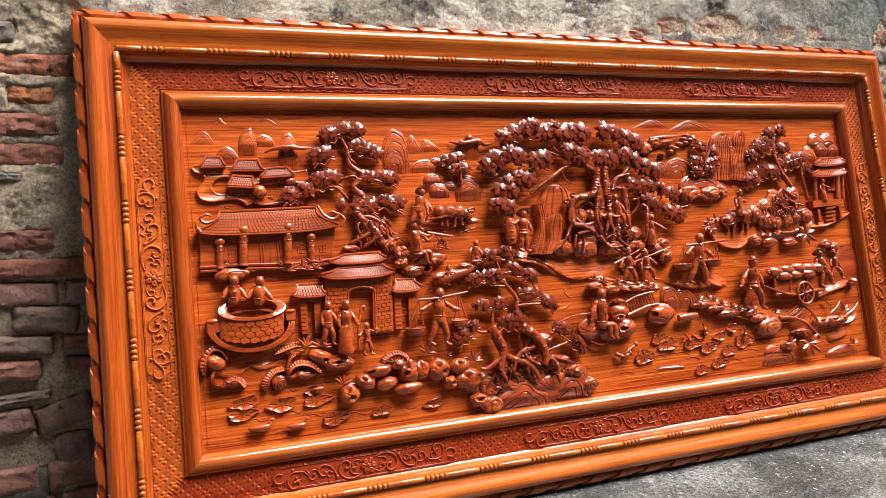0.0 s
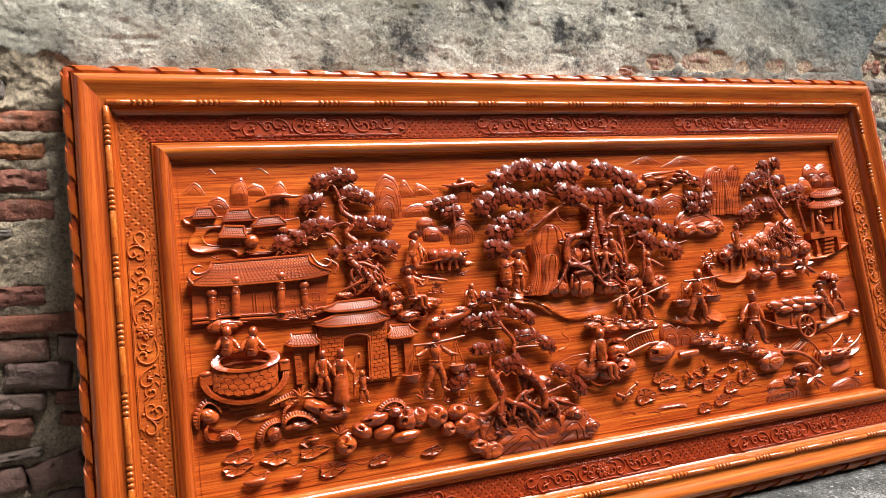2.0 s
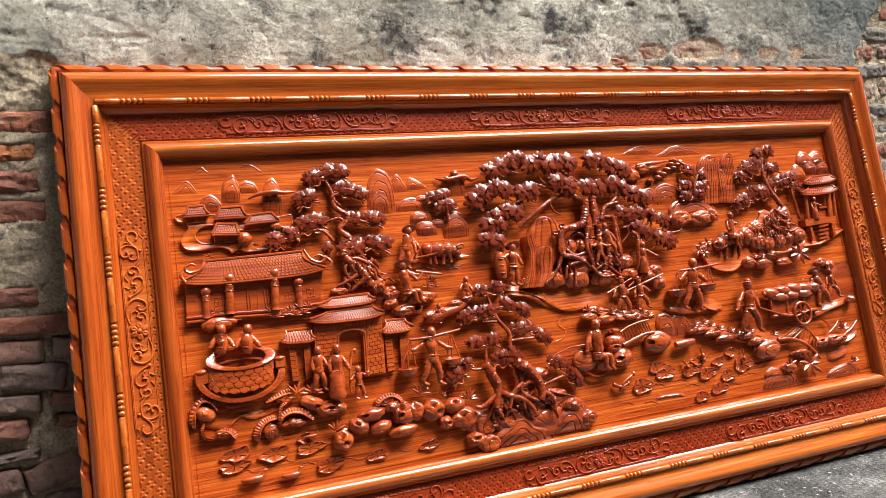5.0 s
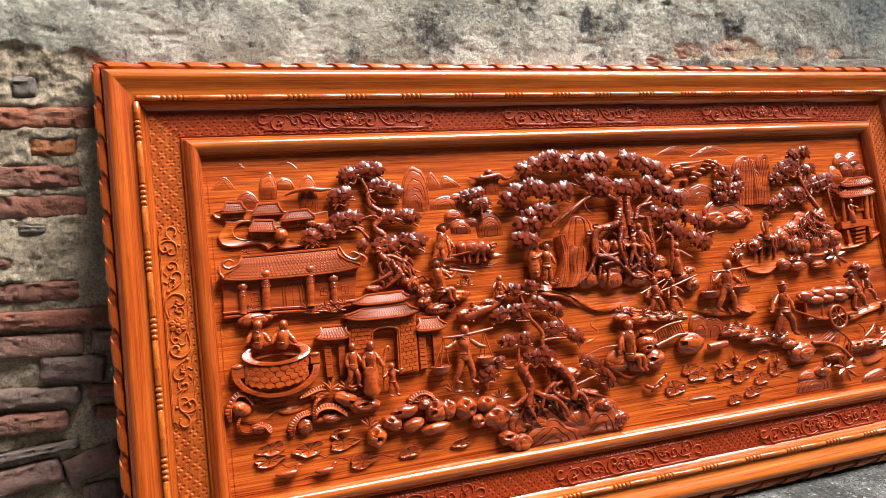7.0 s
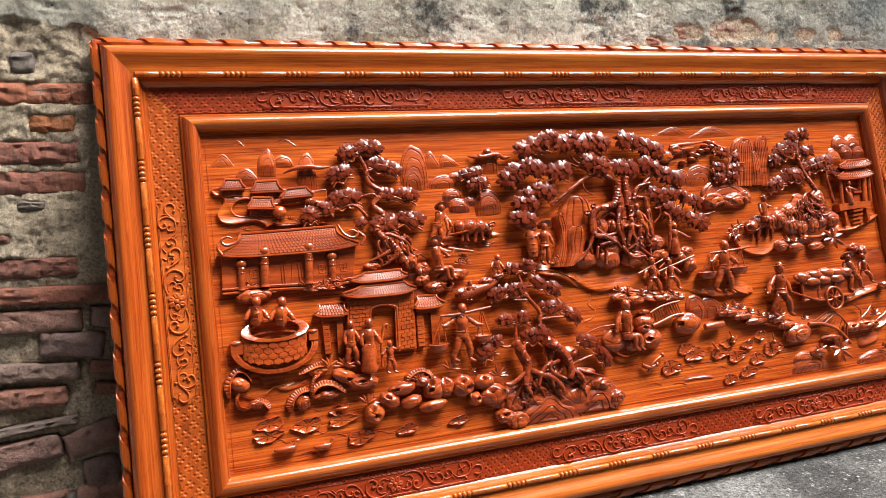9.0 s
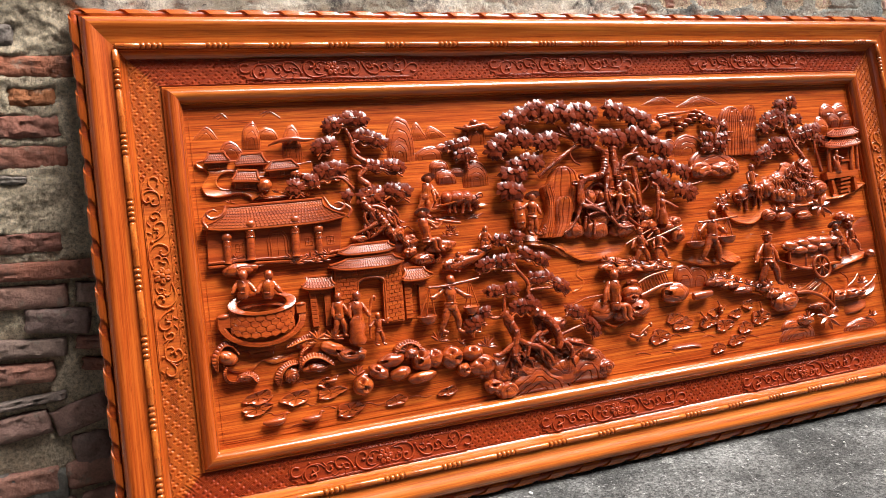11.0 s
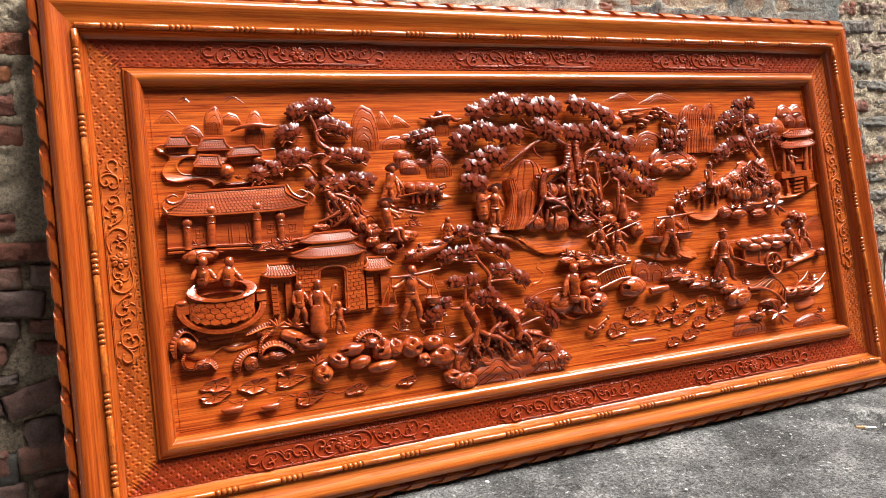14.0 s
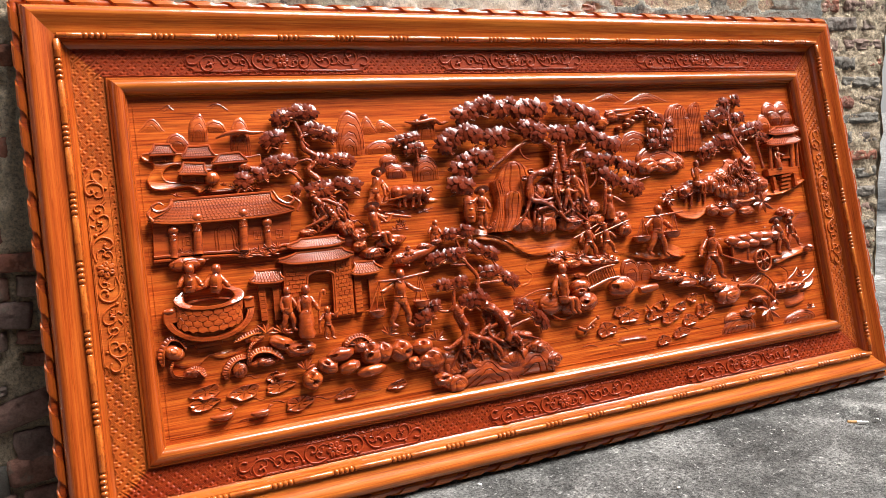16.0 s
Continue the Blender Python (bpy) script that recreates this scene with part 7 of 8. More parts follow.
# ---- the relief: the great tree and its rock ----
def great_tree():
    t = carved_tree([
        [(1.081, 0.500, 0.010, 0.014), (1.082, 0.556, 0.016, 0.014), (1.080, 0.596, 0.016, 0.012), (1.074, 0.633, 0.014, 0.008), (1.036, 0.657, 0.012, 0.006), (0.994, 0.671, 0.010, 0.004), (0.928, 0.696, 0.008, 0.003)],
        [(1.113, 0.522, 0.012, 0.012), (1.113, 0.578, 0.016, 0.012), (1.111, 0.615, 0.016, 0.010), (1.108, 0.650, 0.012, 0.006), (1.069, 0.692, 0.010, 0.004), (1.021, 0.726, 0.008, 0.003)],
        [(1.117, 0.586, 0.016, 0.008), (1.150, 0.603, 0.018, 0.007), (1.177, 0.628, 0.016, 0.006), (1.211, 0.649, 0.010, 0.003)],
        [(1.124, 0.585, 0.016, 0.007), (1.163, 0.575, 0.018, 0.006), (1.171, 0.534, 0.018, 0.006), (1.172, 0.486, 0.016, 0.005), (1.180, 0.429, 0.012, 0.004)],
        [(1.193, 0.549, 0.012, 0.004), (1.235, 0.550, 0.014, 0.005), (1.236, 0.514, 0.016, 0.005), (1.230, 0.457, 0.014, 0.004), (1.229, 0.413, 0.010, 0.004)],
        [(0.878, 0.576, 0.008, 0.005), (0.913, 0.600, 0.012, 0.006), (0.951, 0.623, 0.012, 0.007), (0.986, 0.643, 0.010, 0.006), (1.027, 0.654, 0.008, 0.005)],
        [(1.070, 0.573, 0.016, 0.008), (1.019, 0.560, 0.018, 0.008), (0.994, 0.538, 0.018, 0.009), (0.991, 0.499, 0.018, 0.008), (0.973, 0.466, 0.016, 0.006), (0.980, 0.430, 0.010, 0.005)],
        [(1.070, 0.541, 0.018, 0.007), (1.076, 0.501, 0.020, 0.006), (1.075, 0.461, 0.018, 0.005), (1.087, 0.429, 0.014, 0.004), (1.111, 0.411, 0.008, 0.003)],
        [(1.101, 0.507, 0.018, 0.006), (1.114, 0.474, 0.020, 0.006), (1.127, 0.444, 0.018, 0.005), (1.160, 0.419, 0.014, 0.004), (1.195, 0.407, 0.008, 0.003)],
        [(0.998, 0.506, 0.018, 0.006), (1.024, 0.484, 0.020, 0.006), (1.061, 0.491, 0.020, 0.005)],
        [(1.016, 0.485, 0.018, 0.005), (1.001, 0.455, 0.018, 0.005), (1.014, 0.423, 0.012, 0.004)],
        [(1.123, 0.497, 0.016, 0.005), (1.147, 0.504, 0.018, 0.004), (1.170, 0.478, 0.014, 0.003)],
        [(1.097, 0.436, 0.018, 0.004), (1.129, 0.425, 0.018, 0.004), (1.148, 0.404, 0.012, 0.003)],
        [(1.000, 0.655, 0.012, 0.004), (0.979, 0.637, 0.012, 0.004), (0.987, 0.612, 0.010, 0.003), (1.008, 0.600, 0.008, 0.002)],
        [(1.205, 0.564, 0.012, 0.004), (1.209, 0.532, 0.014, 0.004), (1.185, 0.509, 0.012, 0.003)],
        [(1.326, 0.532, 0.008, 0.002), (1.354, 0.522, 0.010, 0.003), (1.397, 0.529, 0.008, 0.002)],
        [(0.957, 0.712, 0.008, 0.004), (0.971, 0.691, 0.010, 0.004), (1.012, 0.671, 0.010, 0.004)],
        [(1.014, 0.529, 0.010, 0.005), (1.044, 0.546, 0.016, 0.005), (1.073, 0.525, 0.016, 0.005)],
    ], "great gnarled carved banyan with hanging roots and foliage")
    boughs(t, ((0.813, 0.727), (0.843, 0.739), (0.874, 0.750), (0.904, 0.757), (0.934, 0.742), (0.966, 0.752), (0.985, 0.739), (1.016, 0.744), (1.050, 0.740), (1.120, 0.746), (1.153, 0.741), (1.187, 0.724), (1.226, 0.713)), 0.0265, 0.020, 61)
    boughs(t, ((0.758, 0.654), (0.786, 0.669), (0.818, 0.682), (0.843, 0.674), (0.890, 0.664), (0.918, 0.667), (1.004, 0.686), (1.034, 0.672), (1.092, 0.670), (1.124, 0.664), (1.180, 0.672), (1.210, 0.658), (1.244, 0.640), (1.274, 0.626)), 0.0265, 0.022, 62)
    boughs(t, ((0.811, 0.606), (0.842, 0.618), (0.868, 0.613), (0.788, 0.585), (0.816, 0.587), (0.774, 0.545), (0.803, 0.541), (1.192, 0.592), (1.224, 0.583), (1.257, 0.586), (1.289, 0.574), (1.325, 0.559), (1.236, 0.545), (1.262, 0.529), (1.306, 0.511), (1.336, 0.500)), 0.0240, 0.020, 63)
    for pts in ([(1.079, 0.632), (1.073, 0.599), (1.059, 0.569), (1.029, 0.561), (0.996, 0.553), (0.983, 0.523), (0.983, 0.490), (1.014, 0.481), (1.043, 0.466)], [(1.103, 0.640), (1.100, 0.600), (1.096, 0.561)], [(1.121, 0.575), (1.139, 0.609), (1.182, 0.619)],
                [(0.981, 0.489), (0.964, 0.458), (0.946, 0.435), (0.921, 0.420)], [(1.074, 0.559), (1.061, 0.511), (1.068, 0.469), (1.075, 0.438)], [(1.157, 0.582), (1.159, 0.535), (1.163, 0.467)], [(1.209, 0.532), (1.226, 0.519), (1.218, 0.463), (1.212, 0.432)],
                [(1.064, 0.452), (1.094, 0.421), (1.135, 0.420)], [(1.128, 0.479), (1.099, 0.451), (1.073, 0.438)], [(0.996, 0.460), (1.043, 0.466), (1.063, 0.449)], [(0.990, 0.458), (0.983, 0.426)], [(1.016, 0.446), (1.010, 0.409)]):
        b = Build()
        stout = 0.0105 if len(pts) == 9 or pts[0][1] > 0.63 else 0.0044 if pts[0][1] < 0.5 else 0.0062
        tube(b, [(u, v, 0.026 - 0.004 * (v < 0.45), stout * (1 - 0.45 * n / len(pts))) for n, (u, v) in enumerate(pts)], 11, 6, 0.085, 0.25)
        part("root", b, BARK, t, "", 40)
    for u, v, r in ((0.994, 0.566, 0.0085), (0.971, 0.549, 0.0085), (1.099, 0.575, 0.0080)):
        b = Build()
        ball(b, u, v, 0.026, r, r, r, 0, 14, 10, 0, [(-0.1, 0.1, 0.6)])
        part("knot", b, BARK, t, "hollow knot of a lopped branch", 50)
    root_tangle(t, 1.035, 0.407, 1.180, 0.480, 5, 8, 0.022, 0.0034, 0.9)


great_tree()
def folded_rock(left, right, h, folds, seed):
    """A rounded lobe of rock between its two edges, from the foot to the top, with grooves that flow up it and close round its head."""
    a, c = spline(left, 8), spline(right, 8)
    m = 34
    a = [a[round(i * (len(a) - 1) / m)] for i in range(m + 1)]
    c = [c[round(i * (len(c) - 1) / m)] for i in range(m + 1)]
    n = 64
    b = Build()
    rows = []
    for i in range(m + 1):
        t = i / m
        row = []
        for j in range(n + 1):
            f = j / n
            p = np.array(a[i][:2]) * (1 - f) + np.array(c[i][:2]) * f
            e = min(f, 1 - f) * 2
            # nested lines: they run up both sides and turn over below the top
            lane = min(e, (1.02 - t) * 2.6)
            wave = 0.32 * noise.noise(Vector((t * 3.4, f * 2.6, seed)))
            near = (lane * folds * 0.5 + wave + 0.35) % 1.0
            cut = 0.0034 * math.exp(-((near - 0.5) / 0.085) ** 2) * min(1, e * 9)
            z = h * max(0.0, 1 - (1 - min(1, e * 1.0)) ** 3.2) ** 0.5 * min(1, (1.0 - t) * 7 + 0.12) ** 0.5
            row.append((p[0], p[1], WF + max(0.0, z + 0.10 * h * math.sin(t * 7 + seed) * e - cut)))
        rows.append(row)
    b.grid(rows)
    b.f = [tuple(reversed(f)) for f in b.f]
    return part("crag", b, CARVE, panel, "tall carved rock with flowing contour grooves", 40)


folded_rock(((0.853, 0.415), (0.867, 0.445), (0.884, 0.479), (0.885, 0.509), (0.880, 0.539), (0.886, 0.551), (0.903, 0.555)), ((0.896, 0.412), (0.909, 0.452), (0.911, 0.487), (0.921, 0.517), (0.918, 0.542), (0.914, 0.552), (0.905, 0.555)), 0.025, 5, 1)
folded_rock(((0.884, 0.412), (0.902, 0.452), (0.903, 0.479), (0.910, 0.504), (0.923, 0.516), (0.938, 0.518)), ((0.917, 0.411), (0.946, 0.436), (0.962, 0.468), (0.966, 0.495), (0.957, 0.511), (0.941, 0.518)), 0.034, 6, 2)
folded_rock(((0.900, 0.479), (0.888, 0.529), (0.898, 0.553), (0.912, 0.576), (0.929, 0.593), (0.949, 0.603)), ((1.000, 0.472), (1.012, 0.529), (1.011, 0.558), (0.999, 0.583), (0.976, 0.596), (0.953, 0.602)), 0.020, 6, 3)
for k, (x, y, rx, ry, rb) in enumerate(((1.020, 0.511, 0.0185, 0.0240, 3), (1.053, 0.509, 0.0165, 0.0230, 3), (0.958, 0.428, 0.0330, 0.0230, 4), (1.025, 0.424, 0.0390, 0.0290, 4), (1.103, 0.419, 0.0390, 0.0250, 4), (1.185, 0.454, 0.0310, 0.0215, 5),
                                        (1.191, 0.419, 0.0300, 0.0200, 5), (1.248, 0.408, 0.0290, 0.0190, 5), (1.281, 0.386, 0.0270, 0.0210, 5), (1.276, 0.424, 0.0250, 0.0140, 3), (1.112, 0.470, 0.0450, 0.0380, 0), (1.040, 0.460, 0.0400, 0.0350, 0))):
    stone(x, y, rx, ry, 0.020, 0.004, ribs=rb, lumps=0.14, seed=90 + k, label="rounded carved rock under hanging roots")
figure((0.834, 0.425), (0.843, 0.532), 0.014, "cone", step=0.08, arms=((0.2, -0.05), (-0.3, 0.1)), stout=1.1)
b = Build()
x, y = (0.804, 0.477)
rows = []
for t, r in ((-1, 0.75), (-0.85, 0.9), (-0.4, 1.06), (0, 1.1), (0.4, 1.06), (0.85, 0.9), (1, 0.78)):
    rows.append([(x + 0.0145 * r * math.cos(a) * (1 + 0.04 * (j % 2)), y + 0.033 * t + 0.002 * math.sin(a), 0.012 + 0.0125 * r * math.sin(a)) for j, a in enumerate(2 * math.pi * j / 16 for j in range(16))])
b.grid(rows, closed=True, caps=True)
for t in (-0.5, 0.1, 0.6):
    tube(b, [(x - 0.0165, y + 0.033 * t, 0.012, 0.0016), (x, y + 0.033 * t - 0.002, 0.027, 0.0016), (x + 0.0165, y + 0.033 * t, 0.012, 0.0016)], 5, 4)
part("carved_barrel", b, CARVE, panel, "slatted carved barrel with hoops", 45)
figure((1.136, 0.470), (1.124, 0.564), 0.026, "", step=0.14, arms=((0.22, -0.12), (-0.30, 0.12)), lean=-0.03, stout=1.0)
figure((1.092, 0.450), (1.100, 0.527), 0.028, "", step=0.16, arms=((0.36, 0.14), (-0.34, 0.12)), stout=1.0)
figure((1.232, 0.416), (1.239, 0.504), 0.018, "", robe=True, arms=((0.5, -0.02), (-0.16, -0.1)), stout=1.1)
figure((1.148, 0.318), (1.154, 0.412), 0.016, "brim", step=0.2, arms=((0.2, -0.05), (-0.3, -0.1)), lean=-0.04, stout=1.15)
figure((1.213, 0.319), (1.204, 0.406), 0.016, "brim", step=0.2, arms=((0.3, -0.05), (-0.26, -0.12)), stout=1.15)
for a, c in (((1.103, 0.374), (1.187, 0.406)), ((1.166, 0.374), (1.292, 0.408)), ((1.172, 0.383), (1.193, 0.397))):
    b = Build()
    tube(b, [(*a, 0.022, 0.0028), (*c, 0.022, 0.0024)], 6, 4)
    part("shoulder_pole", b, CARVE, panel, "straight pole over a shoulder", 60)

# ground of the middle: the road that runs to the east
b = Build()
ledge(b, [(0.746, 0.440), (0.834, 0.430), (0.967, 0.405), (1.089, 0.391), (1.236, 0.367), (1.335, 0.371)], [(0.752, 0.428), (0.847, 0.404), (0.918, 0.373), (0.982, 0.342), (1.063, 0.343), (1.152, 0.325), (1.285, 0.317)], 0.010)
ledge(b, [(0.849, 0.416), (0.899, 0.412), (0.923, 0.403)], [(0.840, 0.411), (0.879, 0.398), (0.939, 0.365)], 0.016)
ledge(b, [(1.059, 0.372), (1.103, 0.361), (1.173, 0.338), (1.266, 0.319)], [(1.036, 0.346), (1.085, 0.316), (1.165, 0.295), (1.258, 0.297)], 0.018)
part("ground_shelf", b, FIELD, panel, "broad carved road on a raised bank", 50)
for run in ([(0.934, 0.366), (0.954, 0.354), (0.968, 0.328), (0.954, 0.309), (0.972, 0.291), (0.958, 0.271), (0.934, 0.265)], [(0.989, 0.351), (0.974, 0.343), (0.961, 0.329)]):
    b = Build()
    tube(b, [(*p, WF, 0.0030) for p in run], 7, 5, 0.0, 0.5, flat=0.35)
    part("bank_edge", b, FIELD, panel, "low eroded edge of a carved bank", 60)
for k, (x, y, rx, ry, rb) in enumerate(((1.042, 0.318, 0.0283, 0.0137, 4), (1.091, 0.307, 0.0325, 0.0123, 4), (1.172, 0.304, 0.0260, 0.0109, 0))):
    stone(x, y, rx, ry, 0.014, 0.008, ribs=rb, seed=130 + k)
plants([(1.038, 0.334), (1.065, 0.327), (1.104, 0.318), (1.176, 0.307), (1.207, 0.307), (1.224, 0.299), (1.120, 0.326)], 0.016, 0.017, 6, 90, "leafy tuft along the carved road")
plants([(0.862, 0.423), (0.889, 0.424), (0.877, 0.432)], 0.014, 0.016, 6, 190, "leafy tuft at the rock's foot")

b = Build()
ledge(b, [(0.822, 0.418), (0.866, 0.414), (0.926, 0.406), (0.953, 0.378)], [(0.812, 0.406), (0.835, 0.398), (0.870, 0.391), (0.932, 0.358)], 0.020, slope=0.9)
ledge(b, [(1.052, 0.360), (1.091, 0.359), (1.154, 0.336), (1.189, 0.323)], [(1.026, 0.339), (1.064, 0.334), (1.099, 0.328), (1.164, 0.315)], 0.018, slope=0.9)
part("ground_shelf", b, FIELD, panel, "smooth tilted bank beside the carved road", 60)

# fisherman among boulders
figure((1.038, 0.175), (1.048, 0.308), 0.018, "wrap", sit=True, arms=((-0.2, -0.1), (-0.26, -0.16)), stout=1.1)
b = Build()
tube(b, [(0.920, 0.232, 0.004, 0.0016), (0.966, 0.245, 0.012, 0.002), (1.010, 0.247, 0.020, 0.0026), (1.051, 0.247, 0.024, 0.003)], 6, 5)
part("fishing_rod", b, CARVE, panel, "thin bent fishing rod", 60)
for k, (x, y, rx, ry, rw, h) in enumerate(((1.008, 0.206, 0.0383, 0.0299, 0.014, ()), (1.068, 0.191, 0.0321, 0.0212, 0.018, [(0.1, 0.0, 0.3)]), (1.108, 0.244, 0.0326, 0.0184, 0.020, ()), (1.102, 0.228, 0.0217, 0.0153, 0.020, [(-0.1, 0.1, 0.36)]), (1.122, 0.199, 0.0346, 0.0260, 0.022, [(-0.45, -0.05, 0.32), (0.5, 0.5, 0.26)]))):
    stone(x, y, rx, ry, rw, 0.006, holes=h, lumps=0.14, seed=140 + k, label="smooth carved boulder with worn eye-shaped hollows" if h else "smooth rounded carved boulder")
b = Build()
tube(b, [(0.991, 0.206, 0.004, 0.003), (1.007, 0.177, 0.008, 0.0035), (1.039, 0.160, 0.008, 0.003), (1.078, 0.170, 0.004, 0.002)], 6, 5)
tube(b, [(1.007, 0.232, 0.006, 0.003), (0.990, 0.214, 0.008, 0.0035), (1.000, 0.187, 0.008, 0.003)], 6, 5)
part("root_line", b, CARVE, panel, "winding root round a boulder", 60)


# ---- the relief: eastern hills, pavilion, rider, cart and bridges ----
hill((1.235, 0.759), (1.358, 0.761), (1.310, 0.785), 0.005, 3, 0.9, 201)
hill((1.356, 0.749), (1.527, 0.753), (1.440, 0.783), 0.006, 4, 0.9, 202)
hill((1.317, 0.608), (1.423, 0.609), (1.379, 0.672), 0.008, 4, 0.75, 203)
hill((1.283, 0.618), (1.334, 0.617), (1.315, 0.661), 0.010, 3, 0.5, 204)


folded_rock(((1.469, 0.601), (1.477, 0.640), (1.491, 0.684), (1.504, 0.722), (1.528, 0.743), (1.550, 0.748)), ((1.569, 0.596), (1.577, 0.636), (1.584, 0.680), (1.587, 0.708), (1.578, 0.734), (1.557, 0.747)), 0.011, 11, 11)
folded_rock(((1.547, 0.598), (1.553, 0.630), (1.556, 0.660), (1.560, 0.690), (1.568, 0.704)), ((1.592, 0.597), (1.596, 0.630), (1.598, 0.660), (1.594, 0.690), (1.580, 0.704)), 0.014, 6, 12)
folded_rock(((1.567, 0.596), (1.580, 0.647), (1.586, 0.691), (1.590, 0.725), (1.608, 0.745), (1.620, 0.749)), ((1.616, 0.594), (1.628, 0.634), (1.637, 0.678), (1.640, 0.718), (1.639, 0.740), (1.628, 0.749)), 0.010, 8, 13)
for k, px in enumerate([(1.322, 0.678), (1.352, 0.687), (1.372, 0.696), (1.358, 0.700), (1.389, 0.709), (1.410, 0.712), (1.406, 0.724), (1.428, 0.721), (1.418, 0.734), (1.438, 0.730)]):
    b = Build()
    ball(b, *px, 0.000, 0.012, 0.007, 0.010, -12, 12, 8, 0.2)
    part("cloud", b, CARVE, panel, "small rounded carved cloud", 60)
for k, (x, y, rx, ry) in enumerate(((1.256, 0.699, 0.0387, 0.0197), (1.304, 0.714, 0.0276, 0.0150))):
    stone(x, y, rx, ry, 0.012, 0.000, seed=210 + k, lumps=0.3)
b = Build()
tube(b, [(1.283, 0.726, 0.004, 0.004), (1.320, 0.728, 0.008, 0.006), (1.352, 0.730, 0.006, 0.005), (1.396, 0.736, 0.002, 0.002)], 7, 5)
tube(b, [(1.313, 0.715, 0.004, 0.005), (1.341, 0.716, 0.006, 0.005), (1.366, 0.720, 0.002, 0.002)], 7, 5)
tube(b, [(1.430, 0.730, 0.006, 0.004), (1.448, 0.717, 0.010, 0.005), (1.474, 0.711, 0.010, 0.004)], 7, 5)
part("cloud", b, CARVE, panel, "thin drifting carved cloud", 60)
crag_tree = carved_tree([[(1.461, 0.614, 0.008, 0.006), (1.464, 0.652, 0.012, 0.005), (1.483, 0.682, 0.012, 0.004), (1.509, 0.705, 0.010, 0.003)], [(1.469, 0.651, 0.012, 0.004), (1.507, 0.664, 0.012, 0.003), (1.531, 0.666, 0.010, 0.002)], [(1.483, 0.682, 0.012, 0.003), (1.459, 0.707, 0.010, 0.002)]], "small carved tree on the crag")
for k, (p, q, th) in enumerate((((1.426, 0.707), (1.486, 0.693), 0.022), ((1.460, 0.647), (1.517, 0.658), 0.020), ((1.413, 0.662), (1.460, 0.650), 0.020), ((1.411, 0.628), (1.498, 0.628), 0.022), ((1.484, 0.683), (1.514, 0.686), 0.018))):
    clump(crag_tree, *p, *q, th, 0.012, 0.015, k + 100)
hill((1.374, 0.551), (1.548, 0.547), (1.447, 0.627), 0.022, 4, 0.55, 205, 0.7)
stone(1.398, 0.562, 0.0407, 0.0233, 0.018, 0.002, ribs=5, seed=220)
stone(1.469, 0.558, 0.0459, 0.0219, 0.018, 0.002, ribs=5, seed=221)
stone(1.515, 0.566, 0.0212, 0.0204, 0.014, 0.002, ribs=4, seed=222)

east_tree = carved_tree([
    [(1.803, 0.529, 0.010, 0.008), (1.772, 0.576, 0.014, 0.008), (1.742, 0.622, 0.014, 0.007), (1.731, 0.667, 0.012, 0.006), (1.737, 0.712, 0.010, 0.004), (1.757, 0.744, 0.008, 0.002)],
    [(1.737, 0.649, 0.012, 0.004), (1.772, 0.684, 0.012, 0.003), (1.799, 0.699, 0.010, 0.002)],
    [(1.747, 0.613, 0.014, 0.004), (1.704, 0.602, 0.014, 0.003), (1.663, 0.604, 0.010, 0.002)],
    [(1.839, 0.527, 0.012, 0.006), (1.832, 0.572, 0.014, 0.005), (1.830, 0.618, 0.012, 0.004), (1.853, 0.645, 0.010, 0.002)],
], "gnarled carved tree over a rock garden")
for k, (p, q, th) in enumerate((((1.699, 0.740), (1.790, 0.748), 0.026), ((1.640, 0.688), (1.732, 0.714), 0.044), ((1.732, 0.692), (1.801, 0.694), 0.022), ((1.592, 0.585), (1.669, 0.611), 0.030),
                               ((1.657, 0.630), (1.751, 0.613), 0.036), ((1.750, 0.642), (1.866, 0.666), 0.036), ((1.830, 0.631), (1.893, 0.614), 0.026), ((1.624, 0.671), (1.660, 0.673), 0.024))):
    clump(east_tree, *p, *q, th, 0.014, 0.0165, k + 120)


def rock_garden():
    """A mound of rock under a hanging net of ringed roots."""
    b = Build()
    x, y = (1.724, 0.498)
    rx, ry = 0.0954, 0.0771
    ball(b, x, y - 0.01, -0.002, rx, ry, 0.022, 0, 26, 18, 0.3, (), 5, 3)
    g = part("rock_garden", b, ROCK, panel, "mound of rock wrapped in a net of roots", 60)
    rng = random.Random(8)
    for k in range(18):
        s = (k + 0.5) / 18 * 2 - 1
        top = (x + rx * (s * 0.35 + 0.05), y + ry * (0.85 - 0.35 * abs(s)))
        foot = (x + rx * s * 0.95, y - ry * 0.25 + 0.1 * ry * rng.random())
        b = Build()
        main = winding(top, foot, 0.026, 0.026 - 0.010 * s * s, 0.0032, 0.0022, rng, 0.24, 6)
        tube(b, main, 8, 5, 0.12, 0.2)
        p = main[rng.choice((2, 3))]
        tube(b, winding(p[:2], (p[0] + rng.choice((-1, 1)) * 0.3 * rx, p[1] - 0.22 * ry), p[2], p[2], 0.003, 0.002, rng, 0.14, 4), 7, 5, 0.12, 0.2)
        part("root", b, BARK, g, "", 50)


